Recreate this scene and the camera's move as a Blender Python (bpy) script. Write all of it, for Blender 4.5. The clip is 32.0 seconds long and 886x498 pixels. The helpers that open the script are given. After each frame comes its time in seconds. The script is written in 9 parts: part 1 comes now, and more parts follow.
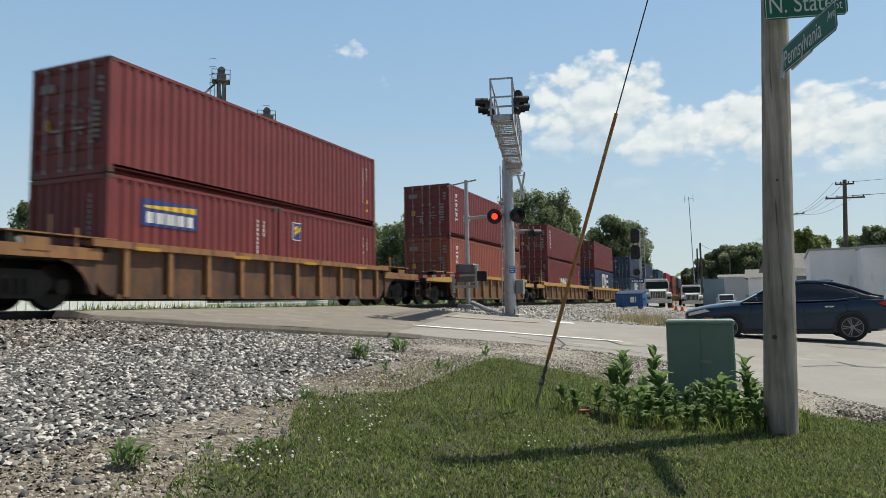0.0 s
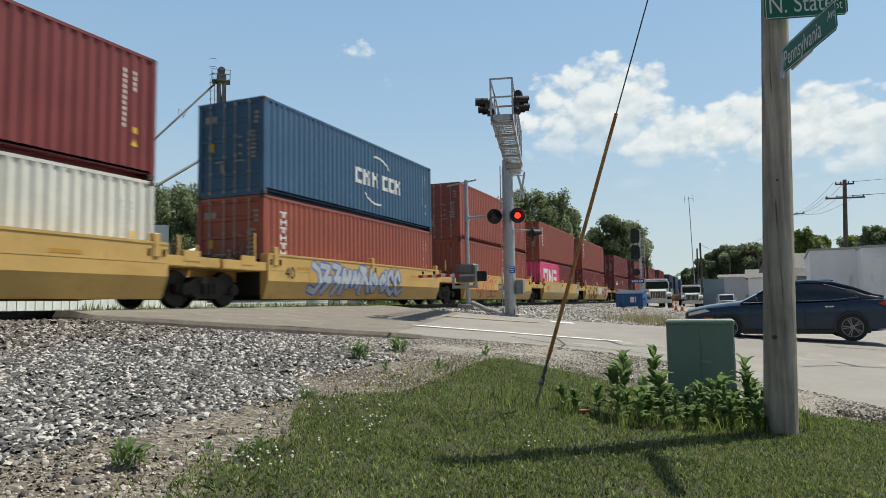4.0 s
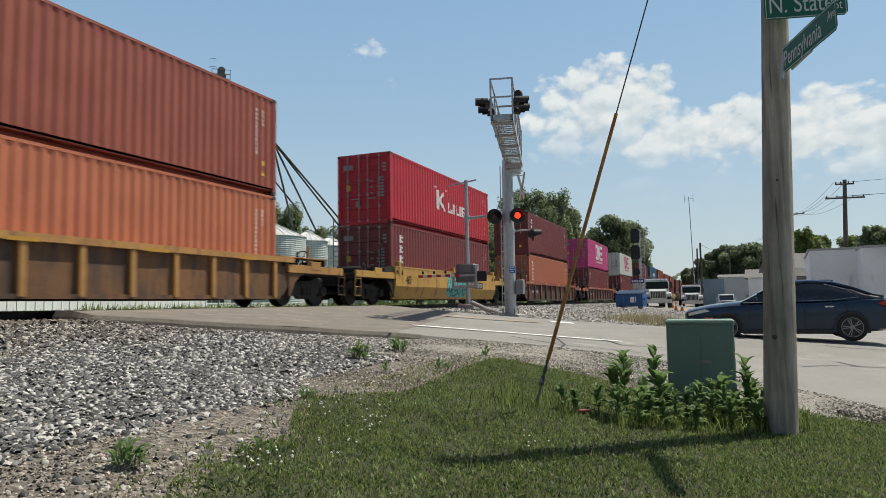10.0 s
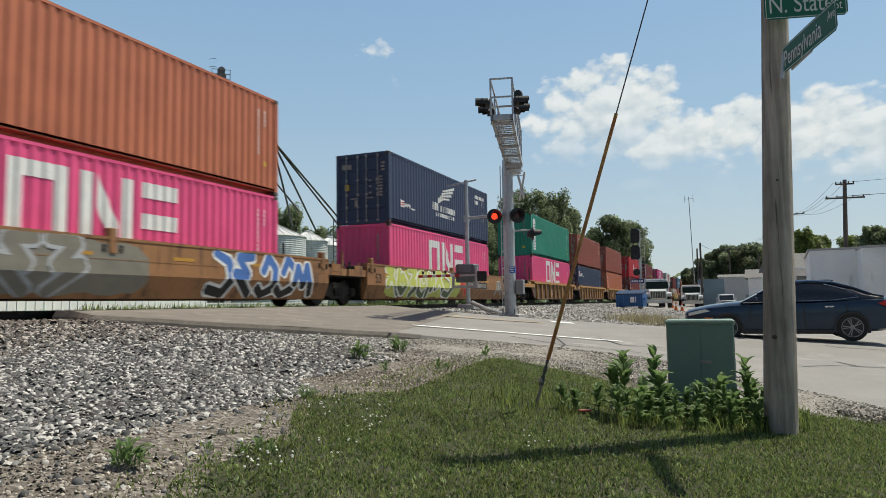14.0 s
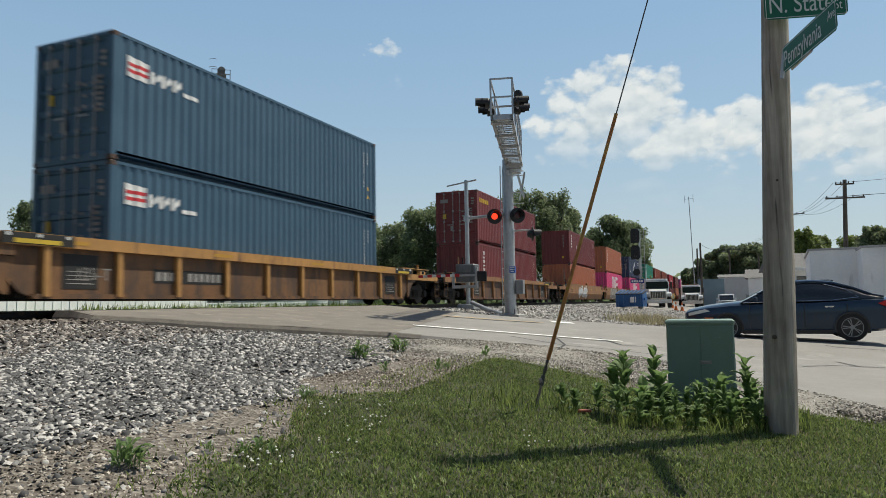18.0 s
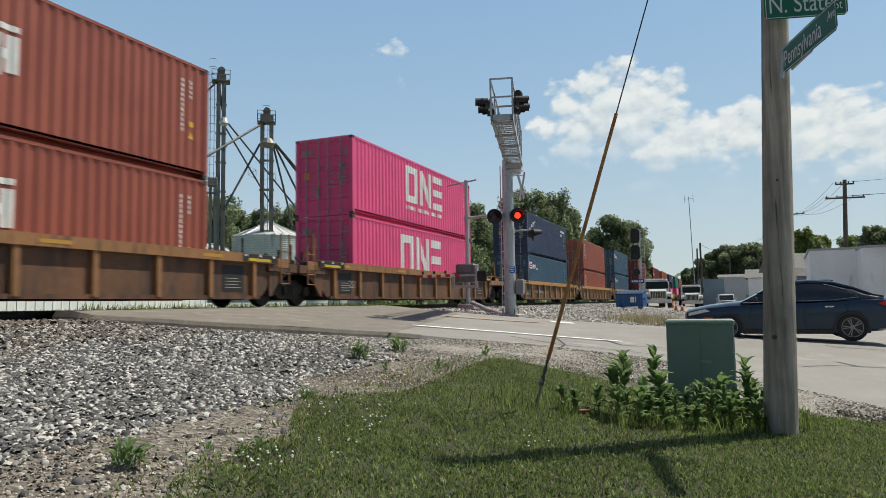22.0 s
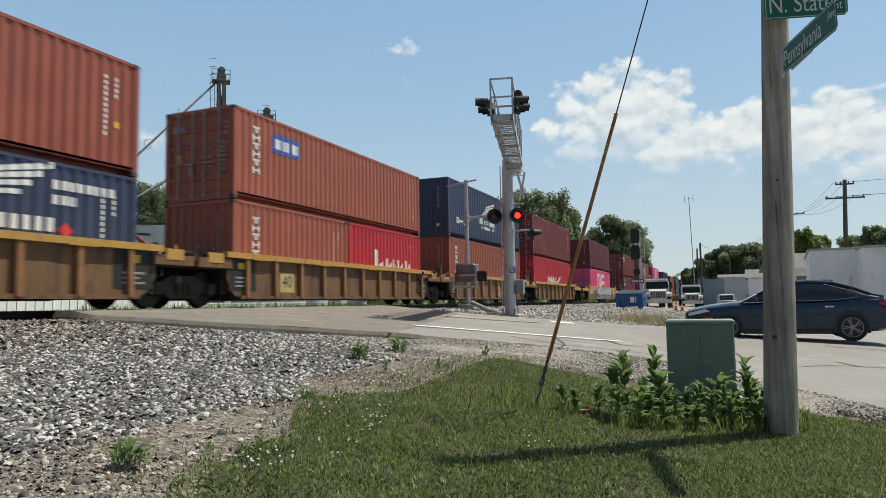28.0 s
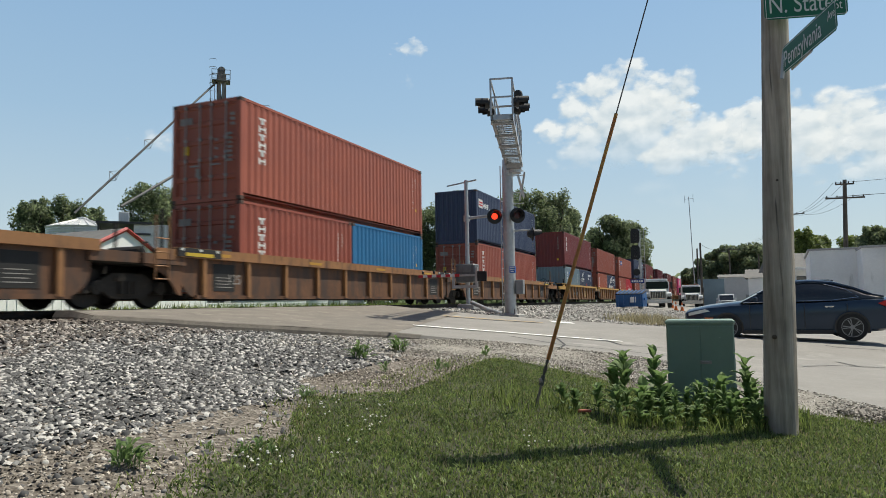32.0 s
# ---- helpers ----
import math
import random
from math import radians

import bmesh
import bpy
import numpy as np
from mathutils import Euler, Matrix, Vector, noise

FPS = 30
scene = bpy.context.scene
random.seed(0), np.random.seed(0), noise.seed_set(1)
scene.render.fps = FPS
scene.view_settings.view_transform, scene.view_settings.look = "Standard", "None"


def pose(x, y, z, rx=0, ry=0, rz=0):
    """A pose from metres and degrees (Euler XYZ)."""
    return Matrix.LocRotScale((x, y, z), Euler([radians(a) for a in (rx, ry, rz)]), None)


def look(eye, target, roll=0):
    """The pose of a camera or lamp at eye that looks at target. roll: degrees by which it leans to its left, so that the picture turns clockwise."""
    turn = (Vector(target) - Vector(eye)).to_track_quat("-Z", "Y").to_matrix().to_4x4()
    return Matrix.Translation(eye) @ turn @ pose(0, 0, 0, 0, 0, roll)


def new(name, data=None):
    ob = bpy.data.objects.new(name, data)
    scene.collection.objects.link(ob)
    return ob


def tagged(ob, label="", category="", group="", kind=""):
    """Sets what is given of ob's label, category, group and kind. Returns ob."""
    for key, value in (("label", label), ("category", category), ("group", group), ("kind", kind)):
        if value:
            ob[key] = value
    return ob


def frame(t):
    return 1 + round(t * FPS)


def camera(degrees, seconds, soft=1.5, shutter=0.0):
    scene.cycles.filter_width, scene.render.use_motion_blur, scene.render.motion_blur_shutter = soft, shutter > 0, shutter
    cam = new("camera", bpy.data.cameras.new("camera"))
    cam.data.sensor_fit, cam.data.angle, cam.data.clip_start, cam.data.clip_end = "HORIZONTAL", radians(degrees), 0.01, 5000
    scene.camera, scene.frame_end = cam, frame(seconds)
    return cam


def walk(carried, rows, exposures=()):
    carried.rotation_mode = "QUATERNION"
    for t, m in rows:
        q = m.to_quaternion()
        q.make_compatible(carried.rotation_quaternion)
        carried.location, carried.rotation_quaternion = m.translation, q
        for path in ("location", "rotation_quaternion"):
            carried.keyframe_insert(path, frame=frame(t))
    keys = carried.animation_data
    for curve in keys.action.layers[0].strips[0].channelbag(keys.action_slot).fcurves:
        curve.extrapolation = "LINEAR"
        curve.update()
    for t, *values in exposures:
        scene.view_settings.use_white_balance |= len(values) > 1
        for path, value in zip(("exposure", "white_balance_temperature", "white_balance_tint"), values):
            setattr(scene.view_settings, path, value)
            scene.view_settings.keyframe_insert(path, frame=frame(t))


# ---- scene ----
# The camera stands still on the lawn, level with the rail heads. x runs along
# the track the way the train goes, y across the track, z = 0 at the rail heads.
cam = camera(66.06, 32.0, soft=0.5, shutter=0.22)
YAW, PITCH, ROLL = 1.17934, 0.08065, -0.01637
AIM = Vector((math.sin(YAW) * math.cos(PITCH), math.cos(YAW) * math.cos(PITCH), math.sin(PITCH)))
VIEW = look((0, 0, 0), AIM, math.degrees(ROLL))
walk(cam, [(0.0, VIEW), (32.0, VIEW)], [(0.0, 0.31), (5.0, 0.30), (7.0, 0.26), (9.0, 0.21), (11.0, 0.22), (13.0, 0.21), (18.0, 0.18), (20.0, 0.28), (21.0, 0.22), (23.5, 0.25), (28.0, 0.28), (32.0, 0.30)])

TRACK_Y = 13.43          # centre line of the track
FOCAL = 1205.83


def way(px, py):
    """Unit direction from the camera through a point of the 1568 x 882 picture plane."""
    v = VIEW.to_3x3() @ Vector(((px - 784) / FOCAL, (441 - py) / FOCAL, -1))
    return v.normalized()


def road_z(y):
    return -0.03 if y > 10.7 else (-1.1 + 0.1 * y if y > 0 else max(-1.1 + 0.06 * y, -1.4))


def crown(x, y):
    """The street's far lane lies a little higher than its near edge."""
    u = min(max((x - 15.3) / 3.0, 0), 1) * min(max((24.0 - x) / 3.0, 0), 1) * min(max((4.5 - y) / 3.5, 0), 1)
    return 0.16 * u * u * (3 - 2 * u)


def ground_z(y):
    if y > 9.8:
        return max(-0.22 - 0.02 * (y - 9.8), -0.34)
    return -1.2 + 0.1 * y if y > 0 else max(-1.2 + 0.06 * y, -1.5)


def train_at(t):
    """How far the train has come along the track at t seconds."""
    u = (t - 16) / 16
    return 18.22413 * 16 * u - 0.25116 * u * u - 0.80783 * u ** 3


# ---- light ----
SUN_AZ = Vector((0.768, -0.64, 0)).normalized()
SUN_EL = radians(61)
world = bpy.data.worlds.new("sky")
scene.world = world
world.use_nodes = True
wn = world.node_tree.nodes
sky = wn.new("ShaderNodeTexSky")
sky.sky_type = "NISHITA"
sky.sun_disc = False
sky.sun_elevation = SUN_EL
sky.sun_rotation = math.atan2(SUN_AZ.x, SUN_AZ.y)
sky.altitude = 200
sky.air_density, sky.dust_density, sky.ozone_density = 1.0, 1.0, 2.0
wn["Background"].inputs["Strength"].default_value = 0.078
world.node_tree.links.new(sky.outputs[0], wn["Background"].inputs[0])
sun = new("sun", bpy.data.lights.new("sun", "SUN"))
sun.data.energy, sun.data.angle, sun.data.color = 4.5, radians(0.55), (1.0, 0.95, 0.87)
sun.matrix_world = look((0, 0, 50), Vector((0, 0, 50)) - (SUN_AZ * math.cos(SUN_EL) + Vector((0, 0, math.sin(SUN_EL)))))
scene.view_settings.use_white_balance = True
scene.view_settings.white_balance_temperature = 6850
scene.view_settings.white_balance_tint = 5


# ---- mesh building ----
class Mesh:
    """Collects corners and faces; a face may carry a material slot."""

    def __init__(self):
        self.v, self.f, self.m = [], [], []

    def poly(self, pts, slot=0):
        n = len(self.v)
        self.v += [tuple(p) for p in pts]
        self.f.append(tuple(range(n, n + len(pts))))
        self.m.append(slot)
        return self

    def add(self, verts, faces, slot=0):
        n = len(self.v)
        self.v += [tuple(p) for p in verts]
        self.f += [tuple(i + n for i in f) for f in faces]
        self.m += [slot] * len(faces)
        return self

    def box(self, x0, x1, y0, y1, z0, z1, c=0.0, slot=0):
        if c <= 0:
            v = [(x, y, z) for z in (z0, z1) for y in (y0, y1) for x in (x0, x1)]
            return self.add(v, [(0, 2, 3, 1), (4, 5, 7, 6), (0, 1, 5, 4), (2, 6, 7, 3), (0, 4, 6, 2), (1, 3, 7, 5)], slot)
        return self.prism([(x0 + c, y0), (x1 - c, y0), (x1, y0 + c), (x1, y1 - c), (x1 - c, y1), (x0 + c, y1), (x0, y1 - c), (x0, y0 + c)], z0, z1, c, slot)

    def prism(self, poly, z0, z1, c=0.0, slot=0):
        n = len(poly)
        cx, cy = sum(p[0] for p in poly) / n, sum(p[1] for p in poly) / n
        ext = max(max(abs(p[0] - cx) for p in poly), max(abs(p[1] - cy) for p in poly), 1e-6)
        k = 1 - c / ext
        if c > 0:
            rings = [(z0, k), (z0 + c, 1), (z1 - c, 1), (z1, k)]
        else:
            rings = [(z0, 1), (z1, 1)]
        v = [(cx + (p[0] - cx) * s, cy + (p[1] - cy) * s, z) for z, s in rings for p in poly]
        f = [tuple(reversed(range(n)))]
        for r in range(len(rings) - 1):
            f += [(r * n + i, r * n + (i + 1) % n, (r + 1) * n + (i + 1) % n, (r + 1) * n + i) for i in range(n)]
        f.append(tuple(range((len(rings) - 1) * n, len(rings) * n)))
        return self.add(v, f, slot)

    def extrude_y(self, poly, y0, y1, slot=0):
        """poly: (x, z) points, pushed from y0 to y1."""
        n = len(poly)
        v = [(p[0], y, p[1]) for y in (y0, y1) for p in poly]
        f = [tuple(range(n)), tuple(reversed(range(n, 2 * n)))]
        f += [(i, i + n, (i + 1) % n + n, (i + 1) % n) for i in range(n)]
        return self.add(v, f, slot)

    def extrude_x(self, poly, x0, x1, slot=0):
        """poly: (y, z) points, pushed from x0 to x1."""
        n = len(poly)
        v = [(x, p[0], p[1]) for x in (x0, x1) for p in poly]
        f = [tuple(range(n)), tuple(reversed(range(n, 2 * n)))]
        f += [(i, i + n, (i + 1) % n + n, (i + 1) % n) for i in range(n)]
        return self.add(v, f, slot)

    def tube(self, a, b, r0, r1=None, n=8, slot=0, caps=True):
        a, b = Vector(a), Vector(b)
        r1 = r0 if r1 is None else r1
        q = (b - a).to_track_quat("Z", "Y")
        ring = [(math.cos(2 * math.pi * i / n), math.sin(2 * math.pi * i / n)) for i in range(n)]
        v = [a + q @ Vector((c * r0, s * r0, 0)) for c, s in ring] + [b + q @ Vector((c * r1, s * r1, 0)) for c, s in ring]
        f = [(i, (i + 1) % n, (i + 1) % n + n, i + n) for i in range(n)]
        if caps:
            f += [tuple(reversed(range(n))), tuple(range(n, 2 * n))]
        return self.add(v, f, slot)

    def chain(self, pts, r, n=6, slot=0):
        for a, b in zip(pts, pts[1:]):
            self.tube(a, b, r, r, n, slot)
        return self

    def lathe(self, prof, n=20, axis="z", at=(0, 0, 0), slot=0, caps=True):
        """prof: (radius, height) pairs turned about an axis."""
        v = []
        for r, h in prof:
            for i in range(n):
                c, s = r * math.cos(2 * math.pi * i / n), r * math.sin(2 * math.pi * i / n)
                p = {"z": (c, s, h), "y": (c, h, s), "x": (h, c, s)}[axis]
                v.append((p[0] + at[0], p[1] + at[1], p[2] + at[2]))
        f = [(k * n + i, k * n + (i + 1) % n, (k + 1) * n + (i + 1) % n, (k + 1) * n + i) for k in range(len(prof) - 1) for i in range(n)]
        if caps:
            f += [tuple(reversed(range(n))), tuple(range((len(prof) - 1) * n, len(prof) * n))]
        return self.add(v, f, slot)

    def data(self, name, smooth=False):
        me = bpy.data.meshes.new(name)
        me.from_pydata(self.v, [], self.f)
        if any(self.m):
            me.polygons.foreach_set("material_index", self.m)
        bm = bmesh.new()
        bm.from_mesh(me)
        bmesh.ops.recalc_face_normals(bm, faces=bm.faces)
        bm.to_mesh(me)
        bm.free()
        if smooth:
            me.shade_smooth()
            me.set_sharp_from_angle(angle=radians(38))
        return me


def part(name, mesh, material, parent=None, label="", at=None, smooth=False):
    """Links a Mesh (or mesh data) as one object, under a parent if there is one."""
    me = mesh.data(name, smooth) if isinstance(mesh, Mesh) else mesh
    ob = new(name, me)
    mats = material if isinstance(material, (list, tuple)) else [material]
    if not me.materials:
        for m in mats:
            me.materials.append(m)
    for i, m in enumerate(mats):
        if me.materials[i] != m:
            ob.material_slots[i].link = "OBJECT"
            ob.material_slots[i].material = m
    if parent is not None:
        ob.parent = parent
    if at is not None:
        ob.matrix_basis = at if isinstance(at, Matrix) else pose(*at)
    if label:
        tagged(ob, label)
    return ob


def thing(name, label, category, at=None, group="", kind=""):
    ob = new(name)
    ob.empty_display_size = 0.2
    if at is not None:
        ob.matrix_basis = at if isinstance(at, Matrix) else pose(*at)
    return tagged(ob, label, category, group, kind)


# ---- materials ----
def nodes_of(name):
    m = bpy.data.materials.new(name)
    m.use_nodes = True
    nt = m.node_tree
    return m, nt, nt.nodes, nt.links, nt.nodes["Principled BSDF"]


def noise_of(n, l, scale, detail=4, rough=0.55, vec=None, dist=0.0):
    t = n.new("ShaderNodeTexNoise")
    t.inputs["Scale"].default_value, t.inputs["Detail"].default_value = scale, detail
    t.inputs["Roughness"].default_value, t.inputs["Distortion"].default_value = rough, dist
    if vec is not None:
        l.new(vec, t.inputs["Vector"])
    return t


def ramp_of(n, l, src, stops):
    r = n.new("ShaderNodeValToRGB")
    e = r.color_ramp.elements
    while len(e) < len(stops):
        e.new(0.5)
    for i, (p, c) in enumerate(stops):
        e[i].position = p
        e[i].color = (c, c, c, 1) if isinstance(c, (int, float)) else (*c[:3], 1)
    l.new(src, r.inputs[0])
    return r


def mix_of(n, l, fac, a, b, mode="MIX"):
    m = n.new("ShaderNodeMix")
    m.data_type, m.blend_type = "RGBA", mode
    for sock, val in ((m.inputs[0], fac), (m.inputs[6], a), (m.inputs[7], b)):
        if isinstance(val, (int, float)):
            sock.default_value = val
        elif isinstance(val, (tuple, list)):
            sock.default_value = (*val[:3], 1)
        else:
            l.new(val, sock)
    return m.outputs[2]


def coords(n, l, kind="Object", scale=None):
    c = n.new("ShaderNodeTexCoord").outputs[kind]
    if scale is None:
        return c
    mp = n.new("ShaderNodeMapping")
    mp.inputs["Scale"].default_value = scale
    l.new(c, mp.inputs[0])
    return mp.outputs[0]


def bump_of(n, l, src, strength, distance, bsdf):
    b = n.new("ShaderNodeBump")
    b.inputs["Strength"].default_value, b.inputs["Distance"].default_value = strength, distance
    l.new(src, b.inputs["Height"])
    l.new(b.outputs[0], bsdf.inputs["Normal"])


def surface(name, col, rough=0.6, metal=0.0, vary=0.12, scale=3.0, wear=None, wear_at=0.62, wear_scale=4.0, streak=False, bump=0.0, bump_scale=60, spec=0.5, ob_vary=0.0):
    """A painted, metal, wooden or stone surface: a base colour with grain at two scales and patches of wear."""
    m, nt, n, l, b = nodes_of(name)
    vec = coords(n, l)
    big = noise_of(n, l, scale, 5, 0.6, vec)
    fine = noise_of(n, l, scale * 14, 3, 0.6, vec)
    lo = tuple(c * (1 - vary) for c in col)
    hi = tuple(min(c * (1 + vary), 1) for c in col)
    c1 = ramp_of(n, l, big.outputs[0], [(0.3, lo), (0.7, hi)]).outputs[0]
    g = ramp_of(n, l, fine.outputs[0], [(0.25, 1 - vary * 0.8), (0.75, 1.0)]).outputs[0]
    out = mix_of(n, l, 1.0, c1, g, "MULTIPLY")
    if wear is not None:
        wv = coords(n, l, "Object", (1, 1, 0.16)) if streak else vec
        w = noise_of(n, l, wear_scale, 6, 0.65, wv)
        wm = ramp_of(n, l, w.outputs[0], [(wear_at, 0.0), (min(wear_at + 0.1, 1), 0.85)]).outputs[0]
        out = mix_of(n, l, wm, out, wear)
    if ob_vary:
        info = n.new("ShaderNodeObjectInfo")
        rv = ramp_of(n, l, info.outputs["Random"], [(0.0, 1 - ob_vary), (1.0, 1.0)]).outputs[0]
        out = mix_of(n, l, 1.0, out, rv, "MULTIPLY")
    l.new(out, b.inputs["Base Color"])
    rr = ramp_of(n, l, big.outputs[0], [(0.3, max(rough - 0.1, 0.02)), (0.7, min(rough + 0.1, 1))]).outputs[0]
    l.new(rr, b.inputs["Roughness"])
    b.inputs["Metallic"].default_value = metal
    b.inputs["Specular IOR Level"].default_value = spec
    if bump:
        bn = noise_of(n, l, bump_scale, 4, 0.6, vec)
        bump_of(n, l, bn.outputs[0], bump, 0.01, b)
    return m


RUST = (0.10, 0.045, 0.025)


def paint(name, col, wear=RUST, at=0.66):
    return surface(name, col, 0.5, 0, 0.10, 0.9, wear, at, 2.6, True, 0.05, 90, 0.35)


CONTAINER = {
    "maroon": paint("maroon_paint", (0.185, 0.038, 0.038)),
    "wine": paint("wine_paint", (0.131, 0.027, 0.037)),
    "brown": paint("red_brown_paint", (0.292, 0.079, 0.053)),
    "rust": paint("rust_red_paint", (0.341, 0.099, 0.064)),
    "orange": paint("orange_brown_paint", (0.459, 0.146, 0.076)),
    "pink": paint("magenta_paint", (0.744, 0.086, 0.234), (0.36, 0.06, 0.13), 0.72),
    "plum": paint("plum_paint", (0.550, 0.061, 0.209), (0.30, 0.06, 0.13), 0.72),
    "white": paint("offwhite_paint", (0.616, 0.616, 0.561), (0.26, 0.20, 0.13), 0.68),
    "blue": paint("steel_blue_paint", (0.050, 0.106, 0.163), (0.07, 0.05, 0.04), 0.7),
    "cma": paint("marine_blue_paint", (0.046, 0.109, 0.196), (0.09, 0.06, 0.04), 0.68),
    "navy": paint("navy_paint", (0.039, 0.054, 0.105), (0.07, 0.05, 0.04), 0.72),
    "green": paint("green_paint", (0.022, 0.231, 0.154), (0.06, 0.12, 0.07), 0.68),
    "red": paint("bright_red_paint", (0.464, 0.024, 0.039), (0.20, 0.03, 0.03), 0.72),
    "grey": paint("blue_grey_paint", (0.180, 0.255, 0.300), (0.12, 0.11, 0.10), 0.66),
    "azure": paint("azure_paint", (0.020, 0.150, 0.330), (0.06, 0.09, 0.12), 0.7),
}
CORNER = surface("grimy_corner_casting", (0.075, 0.050, 0.042), 0.75, 0.1, 0.25, 5, RUST, 0.55, 6)
WHITE = surface("white_marking", (0.72, 0.72, 0.70), 0.6, vary=0.08, wear=(0.42, 0.36, 0.33), wear_at=0.64)
MAGENTA = surface("magenta_marking", (0.55, 0.02, 0.14), 0.6, vary=0.06)
YELLOWM = surface("yellow_marking", (0.70, 0.45, 0.03), 0.6, vary=0.08, wear=(0.3, 0.2, 0.08), wear_at=0.66)
REFLECTOR = surface("faded_reflector", (0.48, 0.255, 0.03), 0.6, vary=0.2, wear=(0.25, 0.14, 0.05), wear_at=0.55)
BLUEM = surface("blue_marking", (0.03, 0.12, 0.42), 0.6, vary=0.08)
NAVYM = surface("navy_marking", (0.03, 0.05, 0.20), 0.6, vary=0.08)
REDM = surface("red_marking", (0.55, 0.03, 0.04), 0.6, vary=0.08)
BLACKM = surface("black_marking", (0.012, 0.012, 0.012), 0.7, vary=0.2)
YELLOWSTRIPE = surface("chord_yellow_stripe", (0.55, 0.38, 0.03), 0.6, vary=0.12, wear=(0.3, 0.2, 0.06), wear_at=0.62)
PALEPANEL = surface("pale_yellow_panel", (0.46, 0.35, 0.14), 0.6, vary=0.15, wear=(0.25, 0.17, 0.08), wear_at=0.62)
DULLRED = surface("dull_red_spray_paint", (0.27, 0.055, 0.05), 0.65, vary=0.2)
CYANM = surface("cyan_marking", (0.06, 0.36, 0.62), 0.6, vary=0.1)
TEALM = surface("teal_spray_paint", (0.10, 0.36, 0.36), 0.6, vary=0.2)
PURPLEM = surface("purple_spray_paint", (0.10, 0.06, 0.30), 0.6, vary=0.2)
LIMEM = surface("lime_spray_paint", (0.52, 0.56, 0.12), 0.6, vary=0.2)
MOSSM = surface("moss_spray_paint", (0.10, 0.14, 0.06), 0.6, vary=0.25)
GREYM = surface("grey_spray_paint", (0.20, 0.185, 0.15), 0.6, vary=0.15)
SILVERM = surface("silver_spray_paint", (0.42, 0.44, 0.46), 0.5, vary=0.15)
SPRAYBLUE = surface("blue_spray_paint", (0.06, 0.16, 0.45), 0.6, vary=0.2)
SPRAYORANGE = surface("orange_spray_paint", (0.62, 0.16, 0.03), 0.6, vary=0.2)
CHORD = {
    "yellow": surface("yellow_car_paint", (0.52, 0.335, 0.105), 0.55, vary=0.14, scale=0.7, wear=(0.22, 0.12, 0.05), wear_at=0.6, streak=True, bump=0.05),
    "tan": surface("tan_car_paint", (0.42, 0.215, 0.065), 0.6, vary=0.2, scale=0.7, wear=(0.14, 0.07, 0.035), wear_at=0.54, streak=True, bump=0.06),
    "brown": surface("weathered_brown_paint", (0.285, 0.135, 0.052), 0.65, vary=0.22, scale=0.7, wear=(0.08, 0.04, 0.025), wear_at=0.52, streak=True, bump=0.06),
    "cp": surface("red_orange_car_paint", (0.250, 0.065, 0.036), 0.6, vary=0.2, scale=0.9, wear=(0.09, 0.045, 0.035), wear_at=0.56, streak=True, bump=0.05),
    "mustard": surface("mustard_car_paint", (0.47, 0.265, 0.058), 0.6, vary=0.18, scale=0.7, wear=(0.16, 0.08, 0.04), wear_at=0.55, streak=True, bump=0.05),
}
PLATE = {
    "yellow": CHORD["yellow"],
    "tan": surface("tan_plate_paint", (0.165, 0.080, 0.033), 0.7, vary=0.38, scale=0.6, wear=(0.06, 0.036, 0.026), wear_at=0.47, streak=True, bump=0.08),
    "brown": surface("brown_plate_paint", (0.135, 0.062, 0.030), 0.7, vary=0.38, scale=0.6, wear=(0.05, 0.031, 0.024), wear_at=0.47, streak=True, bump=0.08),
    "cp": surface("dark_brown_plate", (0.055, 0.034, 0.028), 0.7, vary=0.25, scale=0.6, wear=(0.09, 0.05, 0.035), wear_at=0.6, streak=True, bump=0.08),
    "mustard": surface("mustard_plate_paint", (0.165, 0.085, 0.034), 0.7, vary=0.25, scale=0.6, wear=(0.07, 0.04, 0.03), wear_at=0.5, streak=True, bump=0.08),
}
GRIME = surface("black_running_gear", (0.016, 0.014, 0.012), 0.85, 0.1, 0.3, 4, (0.05, 0.035, 0.025), 0.6, 5, False, 0.15)
CASTING = surface("dusty_cast_steel", (0.034, 0.029, 0.025), 0.85, 0.1, 0.3, 4, (0.075, 0.058, 0.045), 0.58, 5, False, 0.15)
STEEL = surface("bare_wheel_steel", (0.035, 0.030, 0.027), 0.6, 0.5, 0.2, 5, RUST, 0.6, 6)
RODS = surface("galvanised_rod", (0.30, 0.28, 0.27), 0.5, 0.5, 0.15, 6, RUST, 0.66, 6)
RAILTOP = surface("rail_steel", (0.030, 0.021, 0.017), 0.55, 0.5, 0.2, 4, RUST, 0.55, 8)
GALV = surface("galvanised_steel", (0.46, 0.47, 0.48), 0.42, 0.55, 0.14, 5, (0.30, 0.30, 0.30), 0.62, 6)
DARKBOX = surface("black_housing", (0.012, 0.012, 0.013), 0.5, vary=0.2)
# ---- containers ----
WID = 2.438
PITCH_C, DEPTH_C = 0.278, 0.033
FOOT40, FOOT20 = 12.192, 6.058


